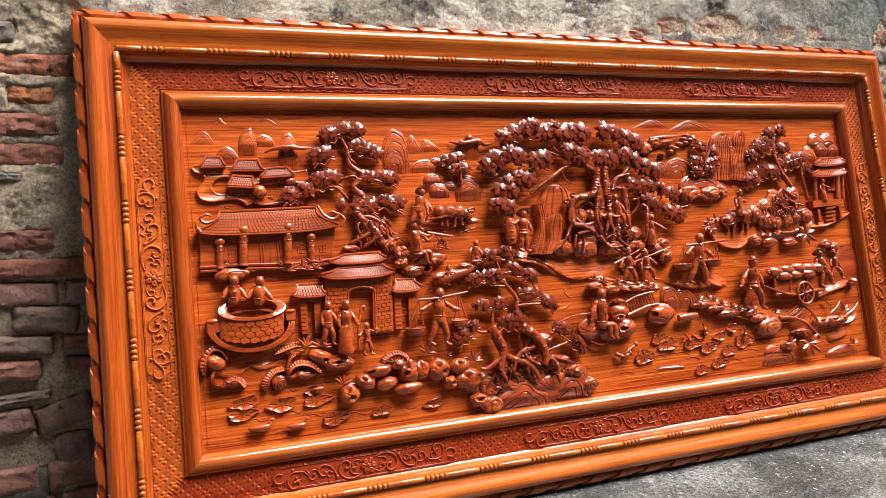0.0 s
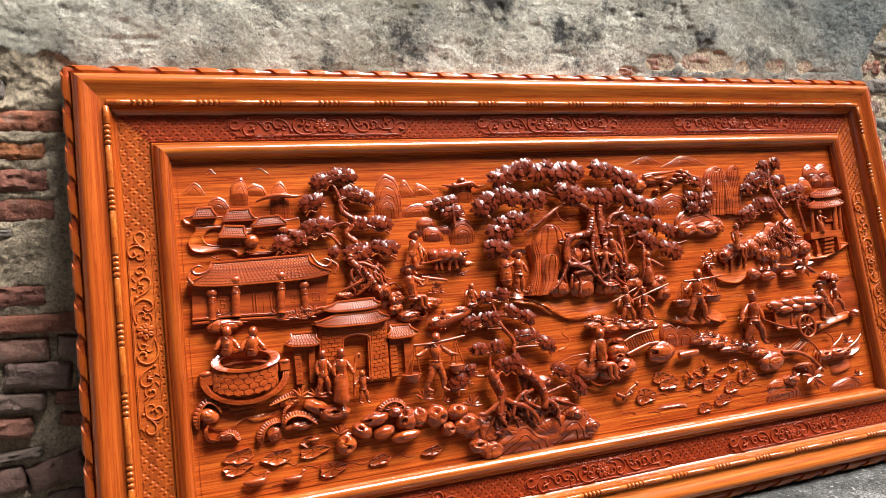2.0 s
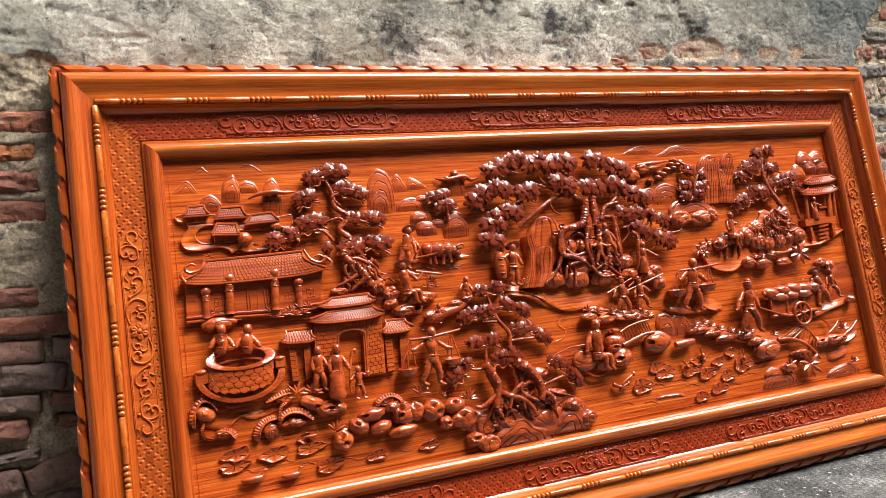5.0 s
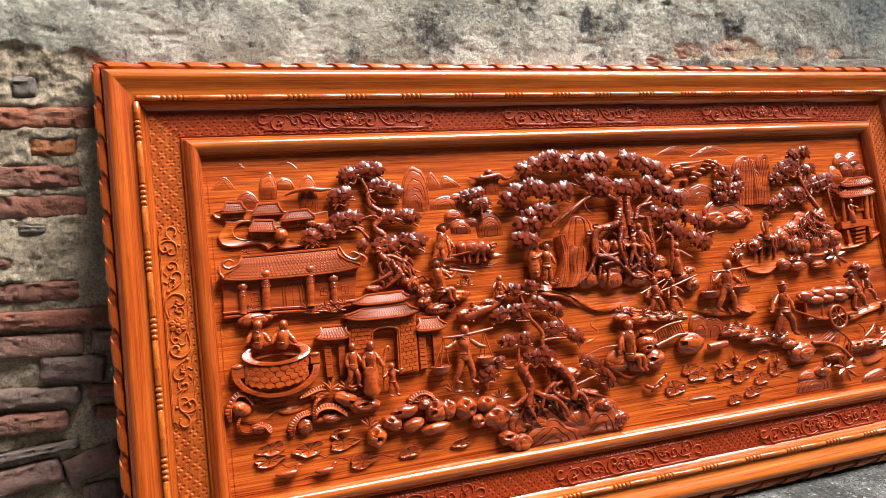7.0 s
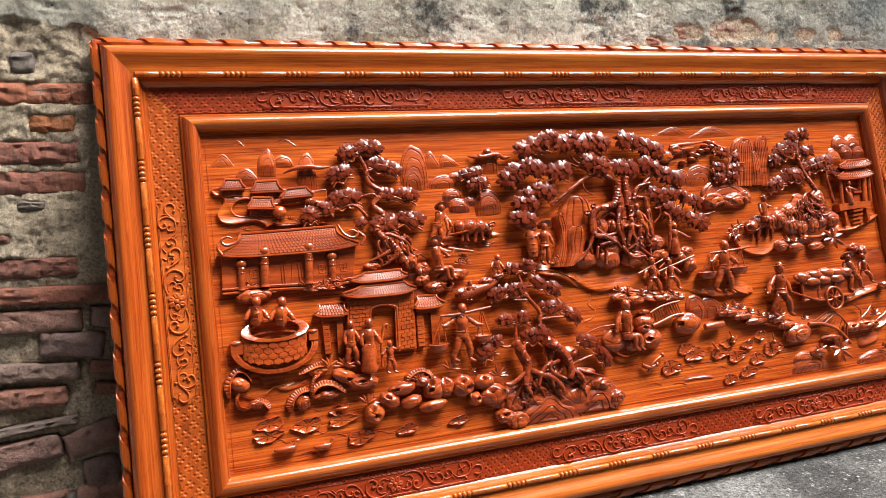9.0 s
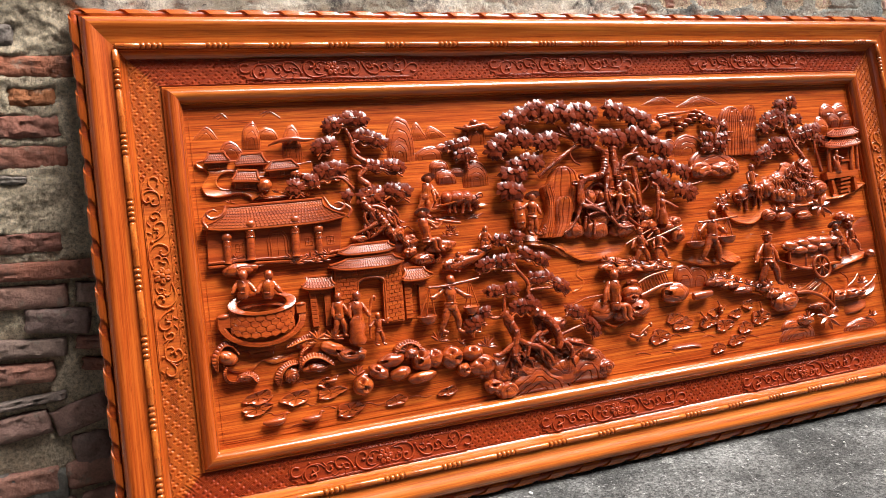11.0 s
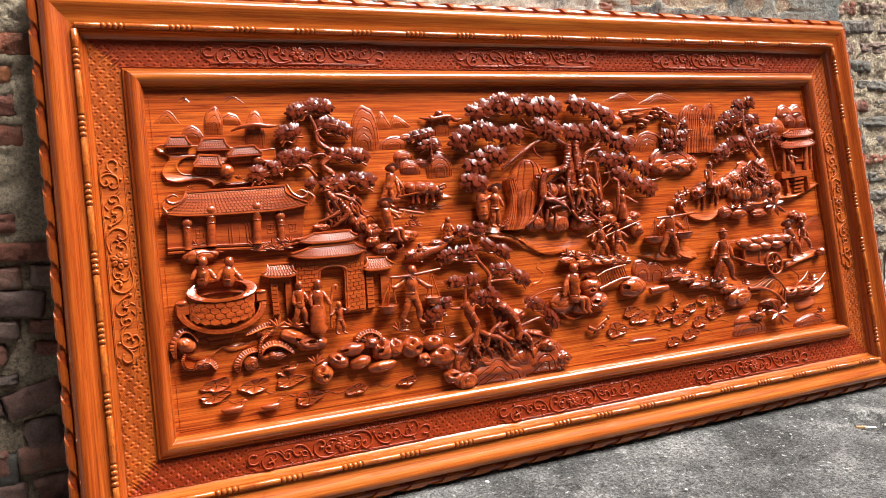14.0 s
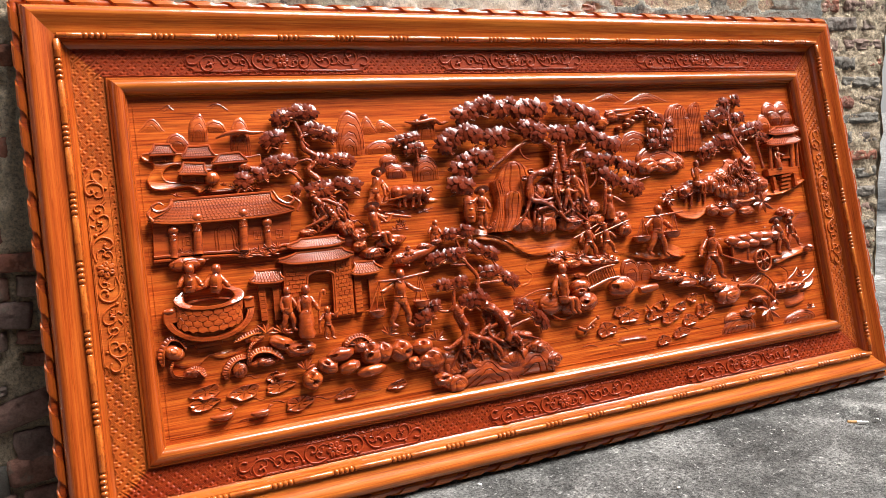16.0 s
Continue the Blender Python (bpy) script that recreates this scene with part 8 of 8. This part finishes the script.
rock_garden()
for k, (x, y, rx, ry, rb) in enumerate(((1.617, 0.491, 0.0285, 0.0258, 7), (1.660, 0.474, 0.0357, 0.0277, 8), (1.694, 0.463, 0.0270, 0.0226, 6), (1.737, 0.471, 0.0297, 0.0263, 8), (1.772, 0.475, 0.0231, 0.0212, 6), (1.813, 0.480, 0.0352, 0.0231, 7), (1.774, 0.542, 0.0302, 0.0320, 6), (1.659, 0.512, 0.0312, 0.0209, 6))):
    stone(x, y, rx, ry, 0.017, 0.010, ribs=rb, lumps=0.15, seed=230 + k)


def pavilion():
    b = Build()
    slab(b, [(1.850, 0.500), (1.976, 0.507), (1.980, 0.525), (1.850, 0.522)], 0.026)
    p = part("carved_pavilion", b, CARVE, panel, "open carved pavilion with two tiled roofs and steps")
    roof(p, (1.912, 0.655), (1.996, 0.658), (2.005, 0.637), (1.871, 0.631), WF + 0.022, WF + 0.032, 3, 14, 0.008, 0.2)
    roof(p, (1.895, 0.623), (1.994, 0.624), (2.002, 0.603), (1.852, 0.597), WF + 0.023, WF + 0.035, 3, 16, 0.008, 0.2)
    b = Build()
    slab(b, [(1.901, 0.617), (1.987, 0.619), (1.990, 0.643), (1.908, 0.639)], 0.022)
    part("upper_wall", b, CARVE, p)
    for top, foot in (((1.878, 0.600), (1.867, 0.521)), ((1.994, 0.606), (1.982, 0.521)), ((1.972, 0.606), (1.958, 0.526))):
        b = Build()
        tube(b, [(*top, 0.016, 0.0055), (*foot, 0.016, 0.006)], 8, 4)
        part("post", b, CARVE, p, "", 50)
    for k in range(4):
        b = Build()
        x, y = (1.924, 0.506)
        slab(b, [(x - 0.022, y - 0.014 - 0.012 * k), (x + 0.020, y - 0.010 - 0.012 * k), (x + 0.020, y - 0.003 - 0.012 * k), (x - 0.022, y - 0.007 - 0.012 * k)], 0.026 - 0.003 * k)
        part("step", b, CARVE, p)
    for x, y in ((1.874, 0.491), (1.964, 0.498)):
        b = Build()
        slab(b, [(x - 0.006, y - 0.036), (x + 0.004, y - 0.036), (x + 0.004, y + 0.006), (x - 0.006, y + 0.006)], 0.024)
        part("stair_cheek", b, CARVE, p)
    b = Build()
    slab(b, [(1.922, 0.552), (1.969, 0.553), (1.971, 0.561), (1.924, 0.559)], 0.022)
    slab(b, [(1.920, 0.521), (1.960, 0.522), (1.964, 0.553), (1.927, 0.552)], 0.016)
    part("table", b, CARVE, p, "small table inside the pavilion")


pavilion()
figure((1.900, 0.519), (1.902, 0.590), 0.014, "", robe=True, arms=((0.35, 0.05), (-0.14, -0.1)), stout=1.1)
for f0, f1, top, k in (((1.865, 0.644), (1.921, 0.645), (1.888, 0.705), 1), ((1.890, 0.680), (1.963, 0.677), (1.926, 0.743), 2), ((1.934, 0.678), (2.004, 0.682), (1.973, 0.747), 3), ((1.960, 0.664), (2.015, 0.666), (1.989, 0.717), 4), ((1.911, 0.666), (1.968, 0.668), (1.935, 0.718), 5)):
    hill(f0, f1, top, 0.014 + 0.002 * k, 3, 0.45, 240 + k)

# upper road with the rider
b = Build()
shelf(b, [(1.450, 0.460), (1.458, 0.430), (1.492, 0.402), (1.552, 0.391), (1.597, 0.411), (1.665, 0.430), (1.774, 0.427), (1.822, 0.438), (1.923, 0.445), (1.997, 0.469), (2.012, 0.484), (1.911, 0.490), (1.844, 0.476), (1.782, 0.471), (1.694, 0.471), (1.619, 0.484), (1.568, 0.476), (1.488, 0.482)], 0.012)
ledge(b, [(1.693, 0.460), (1.752, 0.465), (1.837, 0.469), (1.924, 0.466), (1.999, 0.481)], [(1.660, 0.432), (1.700, 0.432), (1.760, 0.429), (1.826, 0.440), (1.900, 0.444), (1.985, 0.463)], 0.026, slope=0.9)
part("ground_shelf", b, FIELD, panel, "carved road on a high undercut bank", 60)
buffalo(((1.599, 0.491, 0.0158, 0.0193, 0.016, 0), (1.572, 0.488, 0.0243, 0.0214, 0.020, 0), (1.542, 0.487, 0.0270, 0.0224, 0.020, 0), (1.515, 0.477, 0.0225, 0.0200, 0.022, 20), (1.508, 0.464, 0.0126, 0.0100, 0.018, 0)),
        (((1.593, 0.481), (1.589, 0.459), (1.587, 0.444)), ((1.573, 0.477), (1.569, 0.457), (1.564, 0.445)), ((1.540, 0.473), (1.536, 0.451), (1.533, 0.436)), ((1.520, 0.466), (1.514, 0.455), (1.514, 0.447)),),
        (((1.505, 0.482), (1.491, 0.479), (1.490, 0.467), (1.509, 0.463)), ((1.521, 0.482), (1.536, 0.477), (1.532, 0.467), (1.516, 0.462)),), (((1.612, 0.497), (1.613, 0.483), (1.607, 0.469)),))
figure((1.548, 0.466), (1.558, 0.561), 0.024, "brim", sit=True, arms=((0.2, 0.12), (-0.14, -0.08)), stout=1.1)
plants([(1.450, 0.474), (1.473, 0.484), (1.458, 0.454), (1.439, 0.462)], 0.010, 0.018, 6, 250, "round leafy carved shrub", "shrub", 2 * math.pi)
stone(1.611, 0.413, 0.0240, 0.0171, 0.016, 0.008, seed=251, lumps=0.12)
stone(1.664, 0.404, 0.0311, 0.0155, 0.016, 0.008, seed=252, lumps=0.12)
plants([(1.655, 0.422), (1.692, 0.426), (1.629, 0.424)], 0.016, 0.017, 6, 260, "leafy tuft along the carved bank")
b = Build()
rosette(b, 1.806, 0.421, 0.016, 0.040, 8, 265, 2 * math.pi, 0.2, 0.36)
part("big_leaf_plant", b, CARVE, panel, "broad star of long carved leaves", 45)
stone(1.748, 0.401, 0.0320, 0.0139, 0.014, 0.004, seed=266)

# the second carrier
figure((1.374, 0.299), (1.398, 0.442), 0.018, "wrap", step=0.18, arms=((0.3, 0.02), (-0.3, 0.0)), stout=1.05)
b = Build()
tube(b, [(1.347, 0.411, 0.022, 0.003), (1.404, 0.412, 0.028, 0.0038), (1.485, 0.418, 0.022, 0.003)], 7, 5)
part("carrying_pole", b, CARVE, panel, "long carrying pole over a shoulder", 60)
for x, y, tx, ty, rx, ry in ((1.332, 0.354, 1.338, 0.408, 0.0277, 0.0129), (1.437, 0.359, 1.451, 0.415, 0.0308, 0.0148)):
    basket(x, y, rx, ry, 0.016)
    b = Build()
    for s in (-0.7, 0.0, 0.7):
        tube(b, [(tx, ty, 0.024, 0.0018), (x + s * rx, y + ry * 0.4, 0.020, 0.0018)], 5, 4)
    part("cord", b, CARVE, panel, "straight hanging cords", 60)
b = Build()
ledge(b, [(1.271, 0.345), (1.347, 0.330), (1.430, 0.336), (1.498, 0.309)], [(1.275, 0.315), (1.360, 0.290), (1.441, 0.288), (1.496, 0.289)], 0.011)
ledge(b, [(1.413, 0.334), (1.438, 0.321), (1.476, 0.301)], [(1.402, 0.318), (1.433, 0.295), (1.478, 0.284)], 0.018)
part("ground_shelf", b, FIELD, panel, "carved road below the carrier", 50)

# the loaded cart
def cart():
    b = Build()
    slab(b, [(1.657, 0.246), (1.716, 0.246), (1.847, 0.250), (1.849, 0.299), (1.663, 0.296)], 0.022)
    c = part("carved_cart", b, CARVE, panel, "two-wheeled carved cart loaded with sacks")
    for a, z in (((1.653, 0.296), (1.850, 0.298)), ((1.651, 0.244), (1.843, 0.248)), ((1.656, 0.300), (1.653, 0.242)), ((1.719, 0.297), (1.711, 0.242)), ((1.784, 0.298), (1.777, 0.249)), ((1.843, 0.301), (1.843, 0.246))):
        b = Build()
        tube(b, [(*a, WF + 0.023, 0.0042), (*z, WF + 0.023, 0.0042)], 6, 3)
        part("rail", b, CARVE, c, "", 50)
    x, y = (1.762, 0.242)
    R = 0.031
    b = Build()
    tube(b, [(x + R * math.cos(a), y + R * 1.05 * math.sin(a), 0.024, 0.0042) for a in (2 * math.pi * k / 16 for k in range(17))], 8, 2)
    wheel = part("wheel", b, CARVE, c, "spoked cart wheel", 60)
    for k in range(8):
        a = math.pi / 4 * k + 0.2
        b = Build()
        tube(b, [(x + 0.004 * math.cos(a), y + 0.004 * math.sin(a), 0.024, 0.0022), (x + R * math.cos(a), y + R * 1.05 * math.sin(a), 0.024, 0.0022)], 6, 2)
        part("spoke", b, CARVE, wheel, "", 60)
    b = Build()
    ball(b, x, y, 0.026, 0.0065, 0.0065, 0.006, 0, 10, 7)
    part("hub", b, CARVE, wheel, "", 60)
    for k, (u, v, ru, rv) in enumerate(((1.662, 0.314, 0.0289, 0.0154), (1.695, 0.299, 0.0314, 0.0137), (1.708, 0.317, 0.0316, 0.0138), (1.752, 0.320, 0.0321, 0.0156), (1.738, 0.300, 0.0296, 0.0138), (1.795, 0.317, 0.0349, 0.0157), (1.787, 0.300, 0.0324, 0.0139), (1.828, 0.316, 0.0282, 0.0158))):
        b = Build()
        ball(b, u, v, 0.016, ru, rv, 0.016, -6, 16, 10, 0.2, (), 0, k)
        ball(b, u - ru * 0.95, v + rv * 0.1, 0.020, ru * 0.28, rv * 0.42, 0.007, 0, 10, 6, 0, [(0, 0, 0.6)])
        part("sack", b, CARVE, c, "plump tied sack", 60)
    b = Build()
    tube(b, [(1.595, 0.282, 0.020, 0.0026), (1.652, 0.259, 0.022, 0.003), (1.698, 0.243, 0.022, 0.004), (1.739, 0.240, 0.020, 0.004)], 7, 4)
    part("shaft", b, CARVE, c, "", 60)


cart()
figure((1.566, 0.212), (1.577, 0.360), 0.018, "brim", step=0.2, arms=((0.2, -0.1), (-0.34, -0.12)), stout=1.1)
figure((1.859, 0.259), (1.846, 0.369), 0.018, "cone", step=0.2, arms=((0.16, -0.1), (-0.26, -0.06)), lean=-0.08, stout=1.1)
figure((1.906, 0.272), (1.900, 0.363), 0.016, "brim", step=0.26, arms=((0.16, -0.1), (-0.26, -0.04)), stout=1.1)
b = Build()
tube(b, [(1.522, 0.289, 0.014, 0.003), (1.559, 0.289, 0.018, 0.0034), (1.591, 0.286, 0.022, 0.003)], 7, 4)
part("cart_rope", b, CARVE, panel, "rope drawn taut ahead of the cart", 60)
hill((1.889, 0.255), (2.016, 0.264), (1.998, 0.378), 0.008, 0, 0.6, 270)
b = Build()
ledge(b, [(1.743, 0.258), (1.862, 0.261), (1.991, 0.287)], [(1.758, 0.223), (1.842, 0.228), (1.893, 0.240), (1.999, 0.258)], 0.012)
ledge(b, [(1.379, 0.284), (1.517, 0.243), (1.663, 0.205), (1.745, 0.214)], [(1.375, 0.245), (1.447, 0.214), (1.568, 0.179), (1.675, 0.159), (1.760, 0.177)], 0.014)
part("ground_shelf", b, FIELD, panel, "carved road for the cart on a bank", 50)
stone(1.977, 0.262, 0.0172, 0.0125, 0.012, 0.008, seed=272)
stone(1.894, 0.386, 0.0215, 0.0143, 0.012, 0.004, ribs=6, seed=273)
stone(1.926, 0.376, 0.0193, 0.0143, 0.012, 0.004, ribs=6, seed=274)


# bridges
def bridge(pts, rails, slats, r=0.0055):
    """A small arched footbridge: a curved deck, a handrail and upright slats."""
    b = Build()
    tube(b, [(*p, 0.012, r) for p in pts], 8, 5)
    br = part("carved_bridge", b, CARVE, panel, "small arched carved footbridge with slatted rail", 60)
    b = Build()
    tube(b, [(*p, 0.016, r * 0.62) for p in rails], 7, 5)
    part("handrail", b, CARVE, br, "", 60)
    a, c = spline(pts, 8), spline(rails, 8)
    for k in range(slats):
        t = (k + 0.5) / slats
        p, q = a[int(t * (len(a) - 1))], c[int(t * (len(c) - 1))]
        b = Build()
        tube(b, [(*p, 0.014, 0.0021), (*q, 0.016, 0.0021)], 6, 2)
        part("slat", b, CARVE, br, "", 60)


bridge([(1.130, 0.231), (1.168, 0.242), (1.203, 0.251), (1.234, 0.252)], [(1.125, 0.266), (1.156, 0.278), (1.191, 0.285), (1.222, 0.288)], 11)
bridge([(1.660, 0.177), (1.709, 0.173), (1.761, 0.151), (1.805, 0.104)], [(1.735, 0.210), (1.761, 0.200), (1.785, 0.183), (1.803, 0.156)], 9)
stone(1.110, 0.271, 0.0163, 0.0077, 0.012, 0.008, seed=280)
stone(1.244, 0.225, 0.0438, 0.0282, 0.022, 0.006, seed=281, ribs=0, lumps=0.12, holes=[(-0.75, 0.1, 0.22), (0.1, 0.75, 0.22)], label="smooth carved boulder with worn eye-shaped hollows")
b = Build()
tube(b, [(1.300, 0.208, 0.010, 0.010), (1.328, 0.210, 0.012, 0.011), (1.360, 0.211, 0.010, 0.010)], 9, 4)
part("fallen_log", b, CARVE, panel, "short round carved log", 60)
hill((1.256, 0.236), (1.321, 0.235), (1.287, 0.302), 0.018, 3, 0.45, 283, 0.8)
hill((1.308, 0.233), (1.373, 0.236), (1.334, 0.292), 0.014, 3, 0.45, 284, 0.8)
for k, (x, y, rx, ry, rb) in enumerate(((1.387, 0.240, 0.0361, 0.0129, 4), (1.433, 0.225, 0.0326, 0.0114, 4), (1.475, 0.207, 0.0372, 0.0114, 0), (1.551, 0.203, 0.0297, 0.0132, 3), (1.584, 0.184, 0.0344, 0.0149, 3), (1.620, 0.157, 0.0500, 0.0300, 5))):
    stone(x, y, rx, ry, 0.017, 0.004, ribs=rb, seed=290 + k, lumps=0.15)
plants([(1.373, 0.253), (1.402, 0.255), (1.428, 0.244), (1.455, 0.231), (1.490, 0.220), (1.514, 0.211), (1.561, 0.212), (1.645, 0.192)], 0.014, 0.018, 6, 300, "leafy tuft along the carved stream")
# water plants and waves
for k, (x, y, rx, ry) in enumerate(((1.179, 0.114, 0.0332, 0.0199), (1.235, 0.157, 0.0283, 0.0140), (1.261, 0.139, 0.0342, 0.0171), (1.378, 0.156, 0.0278, 0.0127), (1.345, 0.133, 0.0313, 0.0158), (1.399, 0.117, 0.0319, 0.0159), (1.444, 0.144, 0.0223, 0.0129))):
    pad(x, y, rx, ry, k + 40, 0.12)
for k, (x, y, rx, ry) in enumerate(((1.528, 0.123, 0.0334, 0.0196), (1.470, 0.101, 0.0266, 0.0161), (1.492, 0.163, 0.0186, 0.0130), (1.431, 0.070, 0.0302, 0.0143), (1.366, 0.057, 0.0236, 0.0142))):
    pad(x, y, rx, ry, k + 60, 0.12)
for pts in ([(1.100, 0.112, 0.004, 0.004), (1.109, 0.129, 0.010, 0.004), (1.129, 0.142, 0.010, 0.003), (1.150, 0.151, 0.006, 0.002)], [(1.083, 0.132, 0.004, 0.006), (1.104, 0.123, 0.008, 0.005), (1.127, 0.129, 0.008, 0.003)], [(1.384, 0.188, 0.004, 0.003), (1.388, 0.168, 0.006, 0.002)], [(1.408, 0.172, 0.004, 0.002), (1.390, 0.155, 0.004, 0.002)], [(1.531, 0.167, 0.004, 0.003), (1.530, 0.140, 0.006, 0.002)], [(1.319, 0.164, 0.004, 0.004), (1.331, 0.143, 0.006, 0.002)]):
    b = Build()
    tube(b, pts, 7, 4)
    ball(b, *pts[-1][:3], 0.006, 0.007, 0.006, 0, 10, 7)
    part("lotus_bud", b, CARVE, panel, "lotus bud on a bent carved stem", 60)
b = Build()
ledge(b, [(1.198, 0.086), (1.242, 0.091), (1.300, 0.086), (1.318, 0.080)], [(1.211, 0.073), (1.248, 0.074), (1.293, 0.072), (1.312, 0.068)], 0.0035)
part("carved_boat", b, CARVE, panel, "shallow carved skiff", 50)
lines("water_line", [[(1.215, 0.111), (1.234, 0.113), (1.252, 0.104)], [(1.285, 0.112), (1.309, 0.113), (1.333, 0.104)], [(1.321, 0.094), (1.342, 0.096), (1.364, 0.088)], [(1.180, 0.069), (1.199, 0.070), (1.221, 0.062)], [(1.097, 0.078), (1.122, 0.079), (1.143, 0.071)], [(1.461, 0.074), (1.486, 0.076), (1.514, 0.067)], [(1.529, 0.095), (1.555, 0.096), (1.582, 0.087)], [(1.565, 0.112), (1.598, 0.114)]], 0.0010)
for f0, f1, top, k in (((1.584, 0.041), (1.719, 0.042), (1.663, 0.089), 1), ((1.601, 0.068), (1.689, 0.064), (1.637, 0.101), 2), ((1.832, 0.037), (1.970, 0.039), (1.910, 0.072), 3)):
    hill(f0, f1, top, 0.018, 5, 0.8, 310 + k, 0.9)
b = Build()
rosette(b, 1.759, 0.092, 0.014, 0.042, 9, 320, 2 * math.pi, 0.0, 0.34)
rosette(b, 1.687, 0.098, 0.012, 0.022, 6, 321, math.pi * 1.3, -0.3)
part("big_leaf_plant", b, CARVE, panel, "broad star of long carved leaves", 45)
stone(1.686, 0.093, 0.0266, 0.0134, 0.014, 0.004, seed=322)
stone(1.745, 0.129, 0.0362, 0.0102, 0.012, 0.004, ribs=4, seed=323)
for k, (x, y, rx, ry) in enumerate(((1.824, 0.150, 0.0326, 0.0155), (1.875, 0.151, 0.0331, 0.0157), (1.911, 0.150, 0.0192, 0.0122))):
    stone(x, y, rx, ry, 0.016, 0.006, seed=330 + k, holes=[(0.0, 0.2, 0.34)], label="smooth carved boulder with worn eye-shaped hollows")
b = Build()
tube(b, [(1.851, 0.216, 0.003, 0.0022), (1.872, 0.199, 0.005, 0.0022), (1.871, 0.178, 0.006, 0.0022), (1.853, 0.162, 0.006, 0.0022)], 7, 4)
tube(b, [(1.870, 0.173, 0.006, 0.0022), (1.898, 0.189, 0.006, 0.0022), (1.917, 0.205, 0.004, 0.0018)], 7, 4)
tube(b, [(1.925, 0.157, 0.003, 0.0026), (1.964, 0.174, 0.004, 0.0026), (1.994, 0.195, 0.002, 0.002)], 7, 4)
rosette(b, 1.923, 0.175, 0.008, 0.024, 6, 335, math.pi, 0.2)
part("reeds", b, CARVE, panel, "curling carved reeds among boulders", 45)
b = Build()
ledge(b, [(1.842, 0.123), (1.891, 0.125), (1.949, 0.133)], [(1.851, 0.091), (1.896, 0.094), (1.937, 0.105)], 0.009)
ledge(b, [(1.921, 0.149), (1.960, 0.157), (1.992, 0.186)], [(1.924, 0.132), (1.961, 0.142), (1.996, 0.160)], 0.008)
part("bank_edge", b, CARVE, panel, "rippled carved shore", 50)
b = Build()
rosette(b, 1.943, 0.073, 0.006, 0.020, 6, 340, math.pi, 0.2)
part("fern", b, CARVE, panel, "small fan of carved fern", 45)


# ---- small things on the floor ----
def cigarette_butt():
    """A stubbed-out end: tan filter and creased white paper."""
    butt = new("cigarette_butt")
    butt.matrix_world = pose(1.803, -0.244, -0.004, 0, 0, -28)
    tagged(butt, "crushed cigarette butt with tan filter in a floor hollow", "cigarette butt")
    for name, x0, x1, col in (("filter", 0.0, 0.024, (0.62, 0.36, 0.16)), ("paper", 0.024, 0.056, (0.80, 0.79, 0.76))):
        m, nt, bsdf = mat(name)
        n = node(nt, "ShaderNodeTexNoise", Scale=90.0, Detail=4.0)
        nt.links.new(coords(nt), n.inputs["Vector"])
        nt.links.new(ramp(nt, n.outputs[0], [(0.3, tuple(c * 0.6 for c in col)), (0.6, col)]), bsdf.inputs["Base Color"])
        bsdf.inputs["Roughness"].default_value = 0.9
        rows = []
        for i in range(9):
            t = i / 8
            x = x0 + (x1 - x0) * t
            squash = 1 - (0.35 * t if name == "paper" else 0)
            rows.append([(x, 0.0042 * math.cos(a) * (2 - squash) + 0.0008 * math.sin(x * 400), 0.004 * squash * (1 + math.sin(a)) + 0.0006 * math.sin(x * 700 + a)) for a in (2 * math.pi * k / 12 for k in range(12))])
        Build().grid(rows, closed=True, caps=True).done(name, m, butt, 60)


cigarette_butt()


def pebble(x, y, size, seed):
    b = Build()
    rng = random.Random(seed)
    rows = []
    for i in range(7):
        th = math.pi * i / 6
        rows.append([(size * math.sin(th) * math.cos(a) * (1 + 0.25 * noise.noise(Vector((math.cos(a) * 2, math.sin(a) * 2 + seed, i * 0.6)))), 0.8 * size * math.sin(th) * math.sin(a), 0.55 * size * (math.cos(th) + 1)) for a in (2 * math.pi * k / 9 for k in range(9))])
    b.grid(rows, closed=True)
    ob = b.done("pebble", CHALK, None, 30)
    ob.matrix_world = pose(x, y, -0.002, 0, 0, rng.uniform(0, 360))
    tagged(ob, "small chalky white stone chip on the concrete floor", "pebble", "stone chips on the floor")


CHALK, chalk_nodes, chalk_bsdf = mat("chalk")
chalk_noise = node(chalk_nodes, "ShaderNodeTexNoise", Scale=60.0, Detail=4.0)
chalk_nodes.links.new(coords(chalk_nodes), chalk_noise.inputs["Vector"])
chalk_nodes.links.new(ramp(chalk_nodes, chalk_noise.outputs[0], [(0.3, (0.5, 0.5, 0.48)), (0.6, (0.82, 0.81, 0.78))]), chalk_bsdf.inputs["Base Color"])
chalk_bsdf.inputs["Roughness"].default_value = 0.95
for k, (x, y, size) in enumerate(((0.713, -0.085, 0.0065), (1.89, -0.27, 0.005), (1.60, -0.20, 0.004), (1.74, -0.15, 0.004), (1.30, -0.17, 0.0035), (1.12, -0.33, 0.005), (1.83, -0.19, 0.004), (1.55, -0.42, 0.0045), (2.02, -0.22, 0.005), (0.60, -0.13, 0.003))):
    pebble(x, y, size, k)
